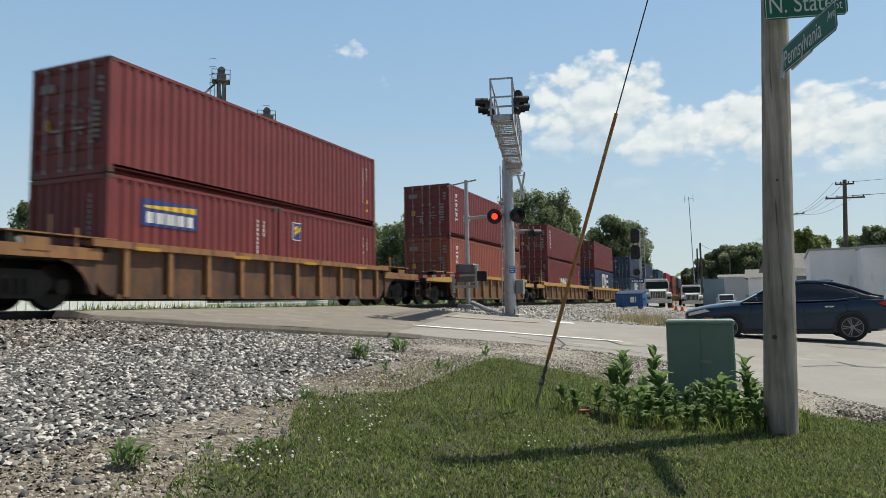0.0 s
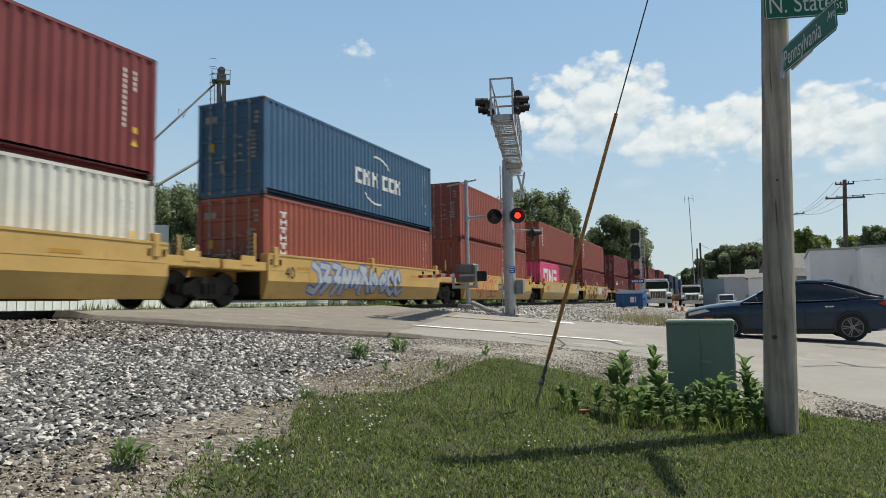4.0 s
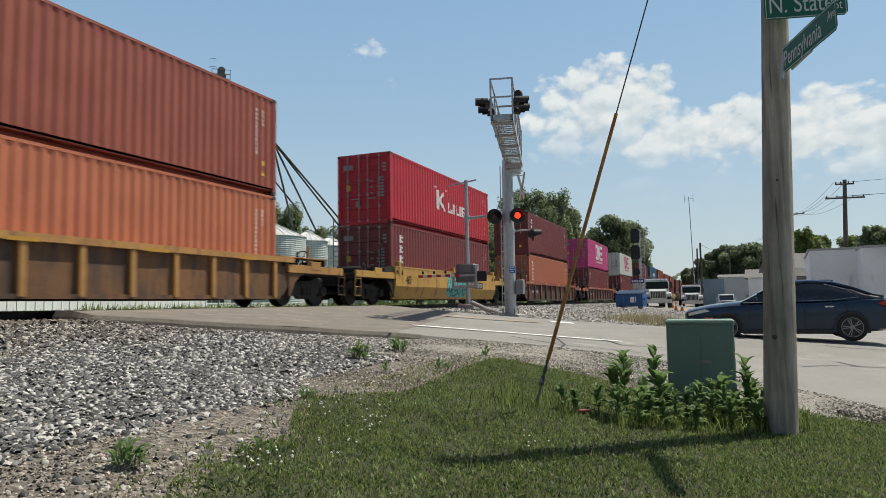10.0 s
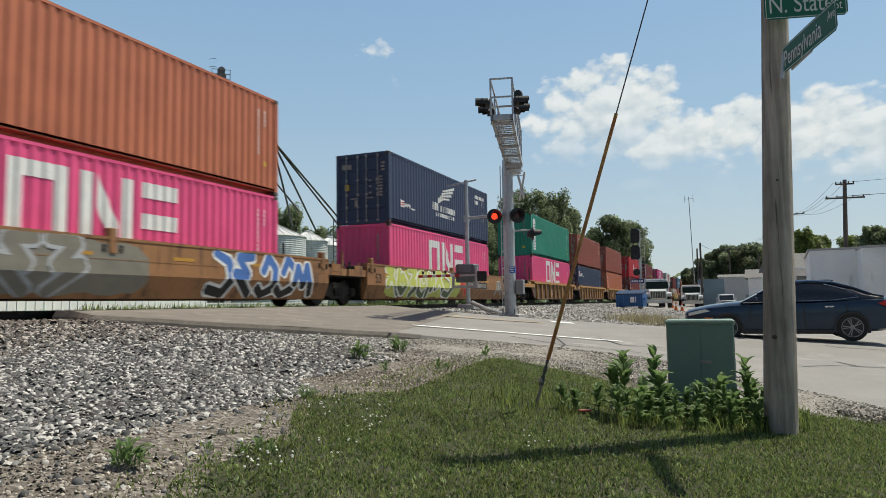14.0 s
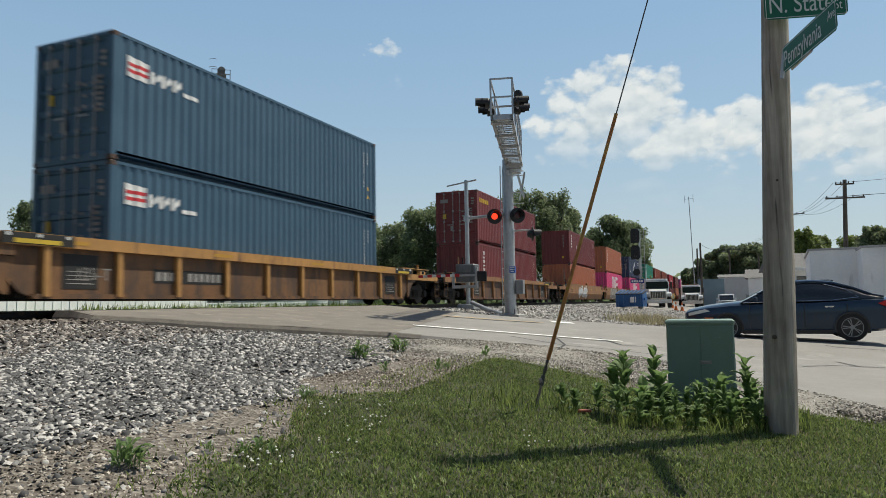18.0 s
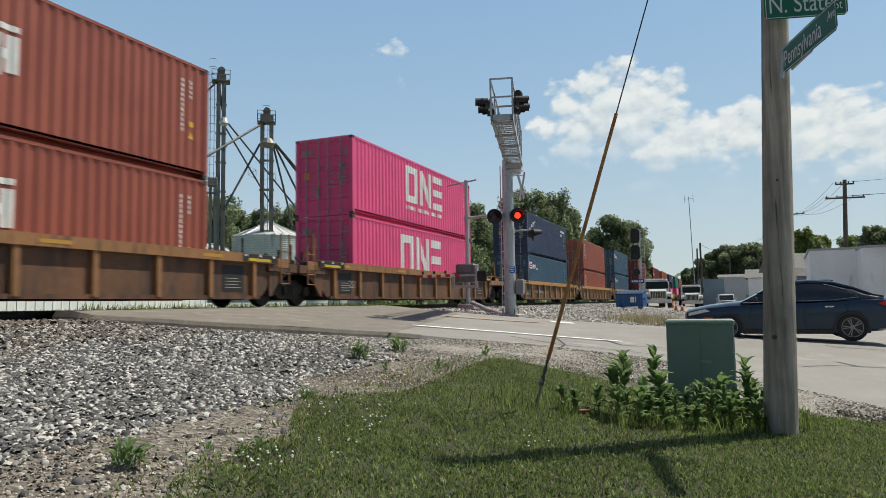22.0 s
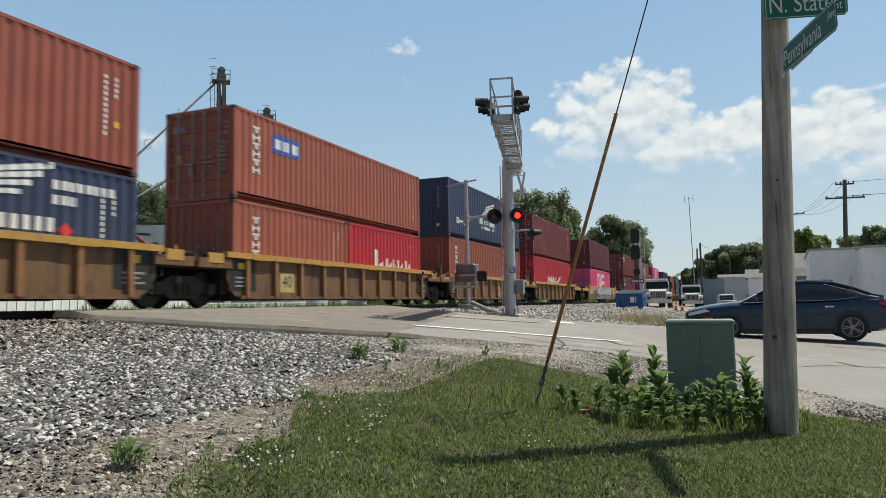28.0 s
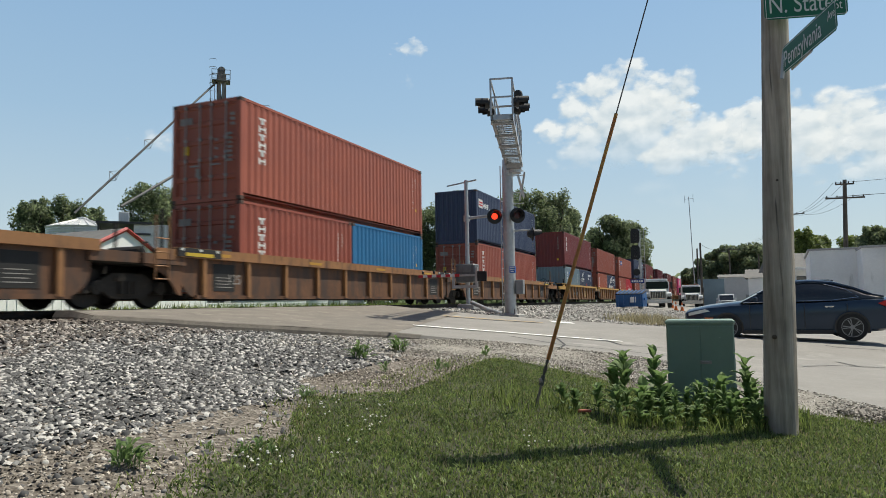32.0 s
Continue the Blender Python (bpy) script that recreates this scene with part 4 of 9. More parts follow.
def side_marks(kind, length, ob, extra, rng):
    h = length / 2
    ysm = -1.504 if kind == "smooth" else -1.372
    up = 0.19 if kind == "smooth" else 0.0
    for e in extra:
        if e[0] == "num":
            number(e[1], 0.5 if len(e[1]) < 3 else 0.36, BLACKM if kind == "smooth" or e[1] in ("40",) else surface_faded, ob, pose(e[2], ysm - 0.004, 0.98 if kind == "smooth" else 0.72, 90, 0, 0), "stencilled number")
        elif e[0] == "panel":
            m = Mesh()
            m.box(e[1], e[1] + e[2], ysm - 0.004, ysm - 0.001, 0.42, 1.0)
            part("stencil_panel", m, PALEPANEL if e[3] else BLACKM, ob)
        elif e[0] == "bars":
            m = Mesh()
            n = e[2]
            m.box(e[1] - 0.1, e[1] + n * 0.2 + 0.1, ysm - 0.003, ysm - 0.001, 0.58 + up, 0.90 + up, slot=1)
            for i in range(n):
                if i != 4:
                    m.box(e[1] + i * 0.2, e[1] + i * 0.2 + 0.13, ysm - 0.007, ysm - 0.004, 0.64 + up, 0.84 + up)
            tagged(part("stencil_lettering", m, [surface_faded, BLACKM], ob), kind="stuff")
        elif e[0] == "slab":
            x0, x1 = e[1], e[2]
            n = max(int((x1 - x0) / 0.3), 3)
            m = Mesh()
            tops = [1.40 + 0.07 * math.sin(k * 2.1) * rng.uniform(0.3, 1) for k in range(n + 1)]
            lows = [0.32 + 0.05 * math.sin(k * 1.7) * rng.uniform(0.3, 1) for k in range(n + 1)]
            tops[0], tops[-1], lows[0], lows[-1] = 1.15, 1.1, 0.5, 0.55
            for k in range(n):
                xa, xb = x0 + (x1 - x0) * k / n, x0 + (x1 - x0) * (k + 1) / n
                m.poly([(xa, -1.5022, 0.74), (xb, -1.5022, 0.74), (xb, -1.5022, tops[k + 1]), (xa, -1.5022, tops[k])])
                m.poly([(xa, -1.5022 + (0.74 - lows[k]) * 0.354, lows[k]), (xb, -1.5022 + (0.74 - lows[k + 1]) * 0.354, lows[k + 1]), (xb, -1.5022, 0.74), (xa, -1.5022, 0.74)])
            part("graffiti_ground", m, e[3], ob, "sprayed patch of solid colour")
        elif e[0] == "spray":
            blob_text(ob, e[1], e[2], e[3], e[4], e[5], rng, kind == "smooth")
# ---- ground ----
def noise2(x, y, s):
    return noise.noise(Vector((x * s, y * s, 3.7)))


def ground_material():
    m, nt, n, l, b = nodes_of("gravel_and_dirt")
    vec = coords(n, l)
    big = noise_of(n, l, 0.35, 5, 0.6, vec)
    mid = noise_of(n, l, 5.0, 6, 0.65, vec)
    v = n.new("ShaderNodeTexVoronoi")
    v.inputs["Scale"].default_value = 26
    l.new(vec, v.inputs["Vector"])
    stone = ramp_of(n, l, v.outputs["Color"], [(0.0, (0.06, 0.050, 0.042)), (0.5, (0.15, 0.130, 0.108)), (1.0, (0.34, 0.31, 0.27))]).outputs[0]
    dirt = ramp_of(n, l, mid.outputs[0], [(0.3, (0.070, 0.056, 0.044)), (0.7, (0.160, 0.136, 0.109))]).outputs[0]
    f = ramp_of(n, l, big.outputs[0], [(0.42, 0.15), (0.62, 0.85)]).outputs[0]
    l.new(mix_of(n, l, f, stone, dirt), b.inputs["Base Color"])
    b.inputs["Roughness"].default_value = 0.95
    bump_of(n, l, v.outputs["Distance"], 0.7, 0.03, b)
    return m


def sheet(name, xs, ys, zf, mat, label):
    m = Mesh()
    nx = len(xs)
    m.v = [(x, y, zf(x, y)) for y in ys for x in xs]
    m.f = [(j * nx + i, j * nx + i + 1, (j + 1) * nx + i + 1, (j + 1) * nx + i) for j in range(len(ys) - 1) for i in range(nx - 1)]
    m.m = [0] * len(m.f)
    return tagged(part(name, m, mat, smooth=True), label, name.replace("_", " "), kind="structure")


def axis(lo, hi, step, far):
    a = [lo + step * i for i in range(int((hi - lo) / step) + 1)]
    return [-f for f in reversed(far) if -f < lo] + a + [f for f in far if f > hi]


FAR = [60, 90, 140, 220, 400, 800, 1600, 3000]


def terrain(x, y):
    z = ground_z(y) + (0.02 * noise2(x, y, 0.7) if abs(x) < 60 and abs(y) < 60 else 0)
    if y > 10.4 and y < 16.6:
        z = -0.24
    return z


sheet("ground", axis(-30, 45, 1.0, FAR), axis(-20, 45, 0.7, FAR), terrain, ground_material(), "dusty gravel and bare dirt ground reaching the horizon")

LAWN_MAT = surface("lawn_soil", (0.050, 0.052, 0.024), 0.95, vary=0.5, scale=7.0, wear=(0.10, 0.085, 0.05), wear_at=0.66, wear_scale=4.0, bump=0.4, bump_scale=40)
FIELD_MAT = surface("rough_grass", (0.07, 0.115, 0.022), 0.95, vary=0.45, scale=0.6, wear=(0.20, 0.18, 0.07), wear_at=0.6, wear_scale=0.5, bump=0.5, bump_scale=25)
LAWN_EDGE = [(1.1, 1.2), (2.0, 2.15), (2.65, 2.6), (2.9, 2.78), (3.28, 2.95), (3.52, 2.9), (4.1, 2.9), (4.57, 3.2), (5.33, 3.6), (5.88, 3.3), (6.37, 3.05), (7.07, 3.1), (8.15, 3.25), (9.65, 3.38), (10.25, 3.3),
             (9.87, 2.65), (9.4, 1.75), (8.75, 1.2), (8.6, 0.3), (8.35, -0.6), (7.95, -1.4), (7.0, -3.2), (2.0, -4.5), (-3.0, -4.5), (-3.0, 0.2)]


def inside(poly, x, y):
    hit = False
    for (xa, ya), (xb, yb) in zip(poly, poly[1:] + poly[:1]):
        if (ya > y) != (yb > y) and x < (xb - xa) * (y - ya) / (yb - ya) + xa:
            hit = not hit
    return hit


def inside_many(poly, x, y):
    hit = np.zeros(len(x), bool)
    for (xa, ya), (xb, yb) in zip(poly, poly[1:] + poly[:1]):
        if ya != yb:
            hit ^= ((ya > y) != (yb > y)) & (x < (xb - xa) * (y - ya) / (yb - ya) + xa)
    return hit


gx_, gy_ = np.meshgrid(np.arange(-3.5, 11.5, 0.05), np.arange(-5.0, 4.6, 0.05), indexing="ij")
LAWN_MASK = inside_many(LAWN_EDGE, gx_.ravel(), gy_.ravel()).reshape(gx_.shape).tolist()


def on_lawn(x, y):
    i, j = int((x + 3.5) / 0.05), int((y + 5.0) / 0.05)
    return 0 <= i < 300 and 0 <= j < 192 and LAWN_MASK[i][j]


def near_edge(y):
    """Where the pavement begins, on the camera's side."""
    t = [(-40, -30), (-12, -7), (-8, -1.0), (-4, 4.9), (-1.5, 8.48), (-0.7, 9.67), (0.24, 11.09), (1.23, 11.95), (2.18, 12.07), (3.1, 12.1), (3.65, 11.87), (4.65, 11.63), (5.73, 11.4), (6.54, 10.81), (7.44, 10.3), (8.11, 9.64), (9.36, 8.95), (9.9, 8.44), (11.65, 9.11), (12.6, 9.9), (40, 9.9), (80, 9.9)]
    return interp(t, y)


def far_edge(y):
    t = [(-40, 90), (-12, 70), (-8, 48), (-4, 33), (-1, 28), (1.6, 25.2), (3.6, 23.6), (5, 22.6), (7, 21.6), (11, 21), (80, 21)]
    return interp(t, y)


def interp(t, y):
    if y <= t[0][0]:
        return t[0][1]
    for (a, va), (b, vb) in zip(t, t[1:]):
        if y <= b:
            return va + (vb - va) * (y - a) / (b - a)
    return t[-1][1]


m = Mesh()
cell = 0.1
for i in range(-31, 106):
    for j in range(-46, 40):
        x, y = i * cell, j * cell
        if all(on_lawn(x + u * cell, y + v * cell) for u, v in ((-0.6, -0.6), (1.6, -0.6), (1.6, 1.6), (-0.6, 1.6))):
            m.poly([(a, b, ground_z(b) + 0.012 + 0.02 * noise2(a, b, 0.7)) for a, b in ((x, y), (x + cell, y), (x + cell, y + cell), (x, y + cell))])
tagged(part("lawn", m, LAWN_MAT), "mown lawn soil with thin grass", "lawn", kind="structure")

sheet("field", axis(-60, 60, 6, [90, 140, 220, 400, 800, 1600]), [17.5, 20, 24, 30, 40, 60, 90, 140, 220, 400, 800, 1600], lambda x, y: -0.30, FIELD_MAT, "rough green grass beyond the track")


# grass blades and ballast stones
def blades(name, count, poly, hgt, wid, mat, label, seed, box, zoff=0.0, lean=0.5):
    r = np.random.RandomState(seed)
    pts = []
    while len(pts) < count:
        xs = r.uniform(box[0], box[1], count)
        ys = r.uniform(box[2], box[3], count)
        ok = inside_many(poly, xs, ys)
        pts += [(x, y) for x, y in zip(xs[ok].tolist(), ys[ok].tolist()) if r.rand() < 0.72 + 0.4 * noise2(x, y, 1.3) + 0.4 * noise2(x, y, 4.5)]
    p = np.array(pts[:count])
    a = r.uniform(0, 2 * np.pi, count)
    h = hgt * r.uniform(0.45, 1.25, count)
    w = wid * r.uniform(0.6, 1.3, count)
    z = np.array([ground_z(y) + 0.01 for y in p[:, 1]]) + zoff
    ln = h * lean * r.uniform(0.1, 1.0, count)
    b = r.uniform(0, 2 * np.pi, count)
    dx, dy = np.cos(a) * w, np.sin(a) * w
    lx, ly = np.cos(b) * ln, np.sin(b) * ln
    v = np.empty((count, 5, 3))
    v[:, 0] = np.stack([p[:, 0] - dx, p[:, 1] - dy, z], -1)
    v[:, 1] = np.stack([p[:, 0] + dx, p[:, 1] + dy, z], -1)
    v[:, 2] = np.stack([p[:, 0] + dx * 0.8 + lx * 0.4, p[:, 1] + dy * 0.8 + ly * 0.4, z + h * 0.6], -1)
    v[:, 3] = np.stack([p[:, 0] - dx * 0.8 + lx * 0.4, p[:, 1] - dy * 0.8 + ly * 0.4, z + h * 0.6], -1)
    v[:, 4] = np.stack([p[:, 0] + lx, p[:, 1] + ly, z + h], -1)
    me = bpy.data.meshes.new(name)
    k = np.arange(count)[:, None] * 5
    quads = (k + np.array([[0, 1, 2, 3]])).tolist()
    tris = (k + np.array([[3, 2, 4]])).tolist()
    me.from_pydata(v.reshape(-1, 3).tolist(), [], quads + tris)
    me.materials.append(mat)
    return tagged(new(name, me), label, "grass", kind="stuff")


def leaf_material(name, lo, hi, trans=0.25):
    m, nt, n, l, b = nodes_of(name)
    g = n.new("ShaderNodeNewGeometry")
    c = ramp_of(n, l, g.outputs["Random Per Island"], [(0.0, lo), (0.75, hi), (1.0, tuple(x * 1.25 for x in hi))]).outputs[0]
    big = noise_of(n, l, 1.6, 5, 0.7, coords(n, l))
    sh = ramp_of(n, l, big.outputs[0], [(0.32, 0.46), (0.66, 1.0)]).outputs[0]
    l.new(mix_of(n, l, 1.0, c, sh, "MULTIPLY"), b.inputs["Base Color"])
    b.inputs["Roughness"].default_value = 0.55
    b.inputs["Specular IOR Level"].default_value = 0.25
    t = n.new("ShaderNodeBsdfTranslucent")
    l.new(c, t.inputs[0])
    mx = n.new("ShaderNodeMixShader")
    mx.inputs[0].default_value = trans
    l.new(b.outputs[0], mx.inputs[1])
    l.new(t.outputs[0], mx.inputs[2])
    l.new(mx.outputs[0], n["Material Output"].inputs[0])
    return m


GRASS = leaf_material("grass_blade", (0.038, 0.060, 0.016), (0.310, 0.385, 0.112), 0.4)
DRYGRASS = leaf_material("dry_grass_blade", (0.20, 0.175, 0.10), (0.48, 0.42, 0.25), 0.3)
LEAF = leaf_material("tree_leaf", (0.120, 0.150, 0.090), (0.270, 0.325, 0.175), 0.55)
WEED = leaf_material("weed_leaf", (0.065, 0.115, 0.035), (0.190, 0.290, 0.105), 0.4)
LIGHTLEAF = leaf_material("young_leaf", (0.09, 0.13, 0.03), (0.23, 0.29, 0.08), 0.45)
CLOVERLEAF = leaf_material("clover_leaf", (0.045, 0.080, 0.026), (0.215, 0.285, 0.095), 0.3)
NEAR_LAWN = [p for p in LAWN_EDGE]
blades("grass", 105000, NEAR_LAWN, 0.026, 0.0034, GRASS, "short green lawn grass", 11, (1.0, 11.0, -2.2, 4.0), lean=1.1)
blades("grass", 7000, NEAR_LAWN, 0.055, 0.003, GRASS, "taller tufts in the green lawn", 13, (1.0, 11.0, -2.2, 4.0), lean=0.8)
FRINGE = [(0.9, 1.3), (1.7, 2.4), (2.5, 2.85), (3.2, 3.3), (4.3, 3.25), (5.3, 4.0), (6.4, 3.6), (7.1, 3.7), (8.2, 3.8), (9.7, 3.8), (10.7, 3.5), (10.2, 2.4), (9.8, 1.5), (9.1, 1.0), (8.95, 0.2), (8.65, -0.7), (8.2, -1.5), (7.0, -3.2), (2.0, -3.0)]
blades("grass", 15000, FRINGE, 0.045, 0.0036, GRASS, "thin grass straying from the lawn's edge", 14, (0.9, 11.3, -2.2, 4.4), lean=1.0)
blades("grass", 34000, [(-3, -4.4), (7.2, -4.4), (7.2, -1.8), (1.4, -1.8), (1.4, 1.4), (-3, 0.1)], 0.028, 0.004, GRASS, "short green lawn grass round the camera", 16, (-3, 7.2, -4.4, 1.4), lean=1.1)
blades("clover_leaves", 52000, NEAR_LAWN, 0.020, 0.0075, CLOVERLEAF, "low clover leaves among the lawn grass", 15, (1.0, 10.4, -2.2, 3.8), zoff=0.008, lean=1.7)
blades("dry_grass", 7000, NEAR_LAWN, 0.045, 0.004, DRYGRASS, "straw-coloured dead grass in the lawn", 12, (1.0, 11.0, -2.2, 4.0))


def stone_material(name, lo, mid, hi):
    m, nt, n, l, b = nodes_of(name)
    g = n.new("ShaderNodeNewGeometry")
    c = ramp_of(n, l, g.outputs["Random Per Island"], [(0.0, lo), (0.35, tuple(0.5 * (a + b) for a, b in zip(lo, mid))), (0.62, mid), (0.93, hi)]).outputs[0]
    f = noise_of(n, l, 40, 4, 0.6, coords(n, l))
    sh = ramp_of(n, l, f.outputs[0], [(0.3, 0.72), (0.7, 1.0)]).outputs[0]
    l.new(mix_of(n, l, 1.0, c, sh, "MULTIPLY"), b.inputs["Base Color"])
    b.inputs["Roughness"].default_value = 0.85
    return m


BALLAST = stone_material("ballast_stone", (0.050, 0.050, 0.051), (0.142, 0.140, 0.138), (0.56, 0.54, 0.51))
PEA = stone_material("road_gravel", (0.11, 0.098, 0.082), (0.29, 0.266, 0.23), (0.58, 0.545, 0.49))
DARKBALLAST = stone_material("oily_ballast", (0.05, 0.04, 0.035), (0.12, 0.10, 0.085), (0.26, 0.23, 0.20))


def stones(name, spots, size, mat, label, seed, zf):
    """Loose angular stones, each a squashed, jittered block with its corners cut."""
    r = np.random.RandomState(seed)
    g = 0.62
    base = np.array([(1, g, 0), (g, 1, 0), (-g, 1, 0.1), (-1, g, 0), (-1, -g, 0.1), (-g, -1, 0), (g, -1, 0), (1, -g, 0.1), (0.55, 0.5, 0.85), (-0.5, 0.55, 0.8), (-0.55, -0.5, 0.85), (0.5, -0.55, 0.8)], float)
    tri = np.array([(0, 1, 8), (1, 2, 9), (1, 9, 8), (2, 3, 9), (3, 4, 10), (3, 10, 9), (4, 5, 10), (5, 6, 11), (5, 11, 10), (6, 7, 11), (7, 0, 8), (7, 8, 11), (8, 9, 10), (8, 10, 11)])
    n = len(spots)
    s = np.asarray(size) * r.uniform(0.55, 1.35, n)
    v = base[None] * r.uniform(0.6, 1.15, (n, 1, 3)) + r.uniform(-0.2, 0.2, (n, 12, 3))
    v[:, :, 2] -= 0.3
    for axes, top in (((0, 2), 0.9), ((1, 2), 0.9), ((0, 1), np.pi)):
        a = r.uniform(-top, top, n)
        c, d = np.cos(a)[:, None], np.sin(a)[:, None]
        x, y = v[:, :, axes[0]].copy(), v[:, :, axes[1]].copy()
        v[:, :, axes[0]], v[:, :, axes[1]] = x * c - y * d, x * d + y * c
    v *= s[:, None, None]
    p = np.array([(q[0], q[1], zf(q[0], q[1])) for q in spots])
    p[:, 2] += s * r.uniform(-0.15, 0.45, n)
    v += p[:, None, :]
    me = bpy.data.meshes.new(name)
    f = (tri[None] + (np.arange(n) * 12)[:, None, None]).reshape(-1, 3)
    me.from_pydata(v.reshape(-1, 3).tolist(), [], f.tolist())
    me.materials.append(mat)
    me.shade_smooth()
    return tagged(new(name, me), label, "gravel", kind="stuff")


rs = np.random.RandomState(5)


def scatter(n, x0, x1, y0, y1, keep):
    out = []
    while len(out) < n:
        out += [(x, y) for x, y in zip(rs.uniform(x0, x1, n), rs.uniform(y0, y1, n)) if keep(x, y)]
    return out[:n]


def on_ballast(x, y):
    return not on_lawn(x, y) and x < near_edge(y) - 0.15 - (1.6 if y < 5 else 0.5) * rs.rand()


def bed(x, y):
    return ground_z(y)


def in_clear(x, y):
    """Stones thin out over the bare dirt next to the lawn."""
    return on_ballast(x, y) and (y > 3.75 + 0.45 * noise2(x, y, 0.9) + max(0, x - 6.3) * 0.26 + 0.25 * rs.rand() or rs.rand() < 0.05)


# dark sheet laid under the stones paints the shade in their gaps
GAP_SHADE = surface("ballast_bed", (0.040, 0.036, 0.032), 0.95, vary=0.4, scale=6, bump=0.5, bump_scale=30)
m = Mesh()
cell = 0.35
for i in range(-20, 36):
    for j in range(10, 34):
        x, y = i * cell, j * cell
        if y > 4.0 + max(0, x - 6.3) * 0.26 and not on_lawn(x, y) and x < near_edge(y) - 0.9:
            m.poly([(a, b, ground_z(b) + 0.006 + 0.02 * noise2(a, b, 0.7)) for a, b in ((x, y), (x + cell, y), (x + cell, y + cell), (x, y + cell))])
tagged(part("ballast_bed", m, GAP_SHADE), "dark sheet painting the shade in the gaps between ballast stones", "ballast bed", kind="structure")
stones("ballast", scatter(30000, 0.6, 6.0, 2.6, 7.5, in_clear), 0.0225, BALLAST, "coarse grey and white crushed-stone ballast", 21, bed)
stones("ballast", scatter(34000, 2.0, 11.5, 4.2, 10.9, lambda x, y: (y > 6.0 or x > 5.6) and in_clear(x, y)), 0.0265, BALLAST, "coarse grey and white crushed-stone ballast", 22, bed)
DIRTPEA = stone_material("dirty_gravel", (0.085, 0.070, 0.055), (0.215, 0.183, 0.148), (0.50, 0.45, 0.39))
stones("gravel", scatter(28000, 0.4, 11.0, 2.0, 5.2, lambda x, y: on_ballast(x, y) and not (3.2 < x < 5.2 and y < 3.55 and rs.rand() < 0.75)), 0.011, DIRTPEA, "fine pale gravel over bare dirt", 23, bed)


def shoulder_z(x, y):
    """The shoulder rises to meet the pavement."""
    return ground_z(y) + 0.012 + (road_z(y) - ground_z(y)) * min(max(1 - (near_edge(y) - x) / 0.9, 0), 1) * min(max((5.6 - y) / 1.2, 0), 1)


LIMESTONE = surface("limestone_fines", (0.28, 0.258, 0.225), 0.95, vary=0.25, scale=3.0, wear=(0.17, 0.148, 0.12), wear_at=0.62, wear_scale=2.5, bump=0.6, bump_scale=60)
m = Mesh()
for j in range(-30, 20):
    ya, yb = j * 0.35, (j + 1) * 0.35
    for i in range(11):
        q = [(near_edge(y) + 0.05 - 0.26 * e, y) for y, e in ((ya, i), (ya, i + 1), (yb, i + 1), (yb, i))]
        if not any(on_lawn(x, y) for x, y in q) and rs.rand() > (i - 4) / 6.5:
            m.poly([(x, y, shoulder_z(x, y) + 0.02 * noise2(x, y, 0.7)) for x, y in q])
tagged(part("road_shoulder", m, LIMESTONE), "pale limestone gravel shoulder between lawn and road", "road shoulder", kind="structure")
stones("gravel", scatter(24000, 5.0, 13.0, -3.5, 6.6, lambda x, y: not on_lawn(x, y) and x < near_edge(y) + 0.05 + 0.15 * rs.rand() and x > near_edge(y) - 1.6 - 1.2 * rs.rand()), 0.0115, PEA, "pale limestone gravel on the road shoulder", 24, shoulder_z)
RUSTBALLAST = stone_material("rusty_ballast", (0.046, 0.038, 0.033), (0.140, 0.122, 0.108), (0.42, 0.38, 0.34))
stones("ballast", scatter(9000, 2.0, 9.4, 6.8, 10.6, lambda x, y: x < near_edge(y) - 0.4 and y > 7.0 + 1.5 * rs.rand() + noise2(x, y, 0.8)), 0.030, RUSTBALLAST, "rust-stained brown ballast near the rails", 27, lambda x, y: ground_z(y) + 0.01)
stones("ballast", scatter(9000, 21.2, 60.0, 7.4, 11.2, lambda x, y: x > far_edge(y) + 0.4), 0.055, BALLAST, "pale ballast beside the track", 25, bed)
stones("ballast", scatter(6000, -2, 8.6, 9.3, 11.0, lambda x, y: y > 9.6 + 0.8 * noise2(x, y, 1.0) + 0.5 * rs.rand()), 0.040, DARKBALLAST, "dark oily ballast at the tie ends", 26, lambda x, y: max(ground_z(y) + 0.02, -0.2 - max(0, 10.6 - y) * 0.1))

YARD = stone_material("yard_gravel", (0.13, 0.125, 0.115), (0.30, 0.285, 0.265), (0.56, 0.54, 0.50))
YARDFINES = surface("yard_fines", (0.27, 0.255, 0.235), 0.95, vary=0.3, scale=1.2, wear=(0.17, 0.155, 0.135), wear_at=0.6, wear_scale=0.6, bump=0.6, bump_scale=30)
m = Mesh()
# rows with j below 0 are added to bounce light onto the white building
for i in range(34):
    for j in range(-22, 10):
        xa, ya = 24.0 + i * 2.4, -2.0 + j * 1.35
        q = [(xa, ya), (xa + 2.4, ya), (xa + 2.4, ya + 1.35), (xa, ya + 1.35)]
        if all(x > far_edge(y) + 0.1 for x, y in q):
            m.poly([(x, y, terrain(x, y) + 0.03) for x, y in q])
tagged(part("gravel_yard", m, YARDFINES), "pale gravel yard between street and trucks, stretched to bounce light", "gravel yard", kind="structure")
stones("gravel", scatter(13000, 23.0, 56.0, 0.5, 10.6, lambda x, y: x > far_edge(y) + 0.3 and rs.rand() < 30.0 / x), 0.042, YARD, "pale crushed gravel of the truck yard", 28, lambda x, y: ground_z(y) + 0.03)

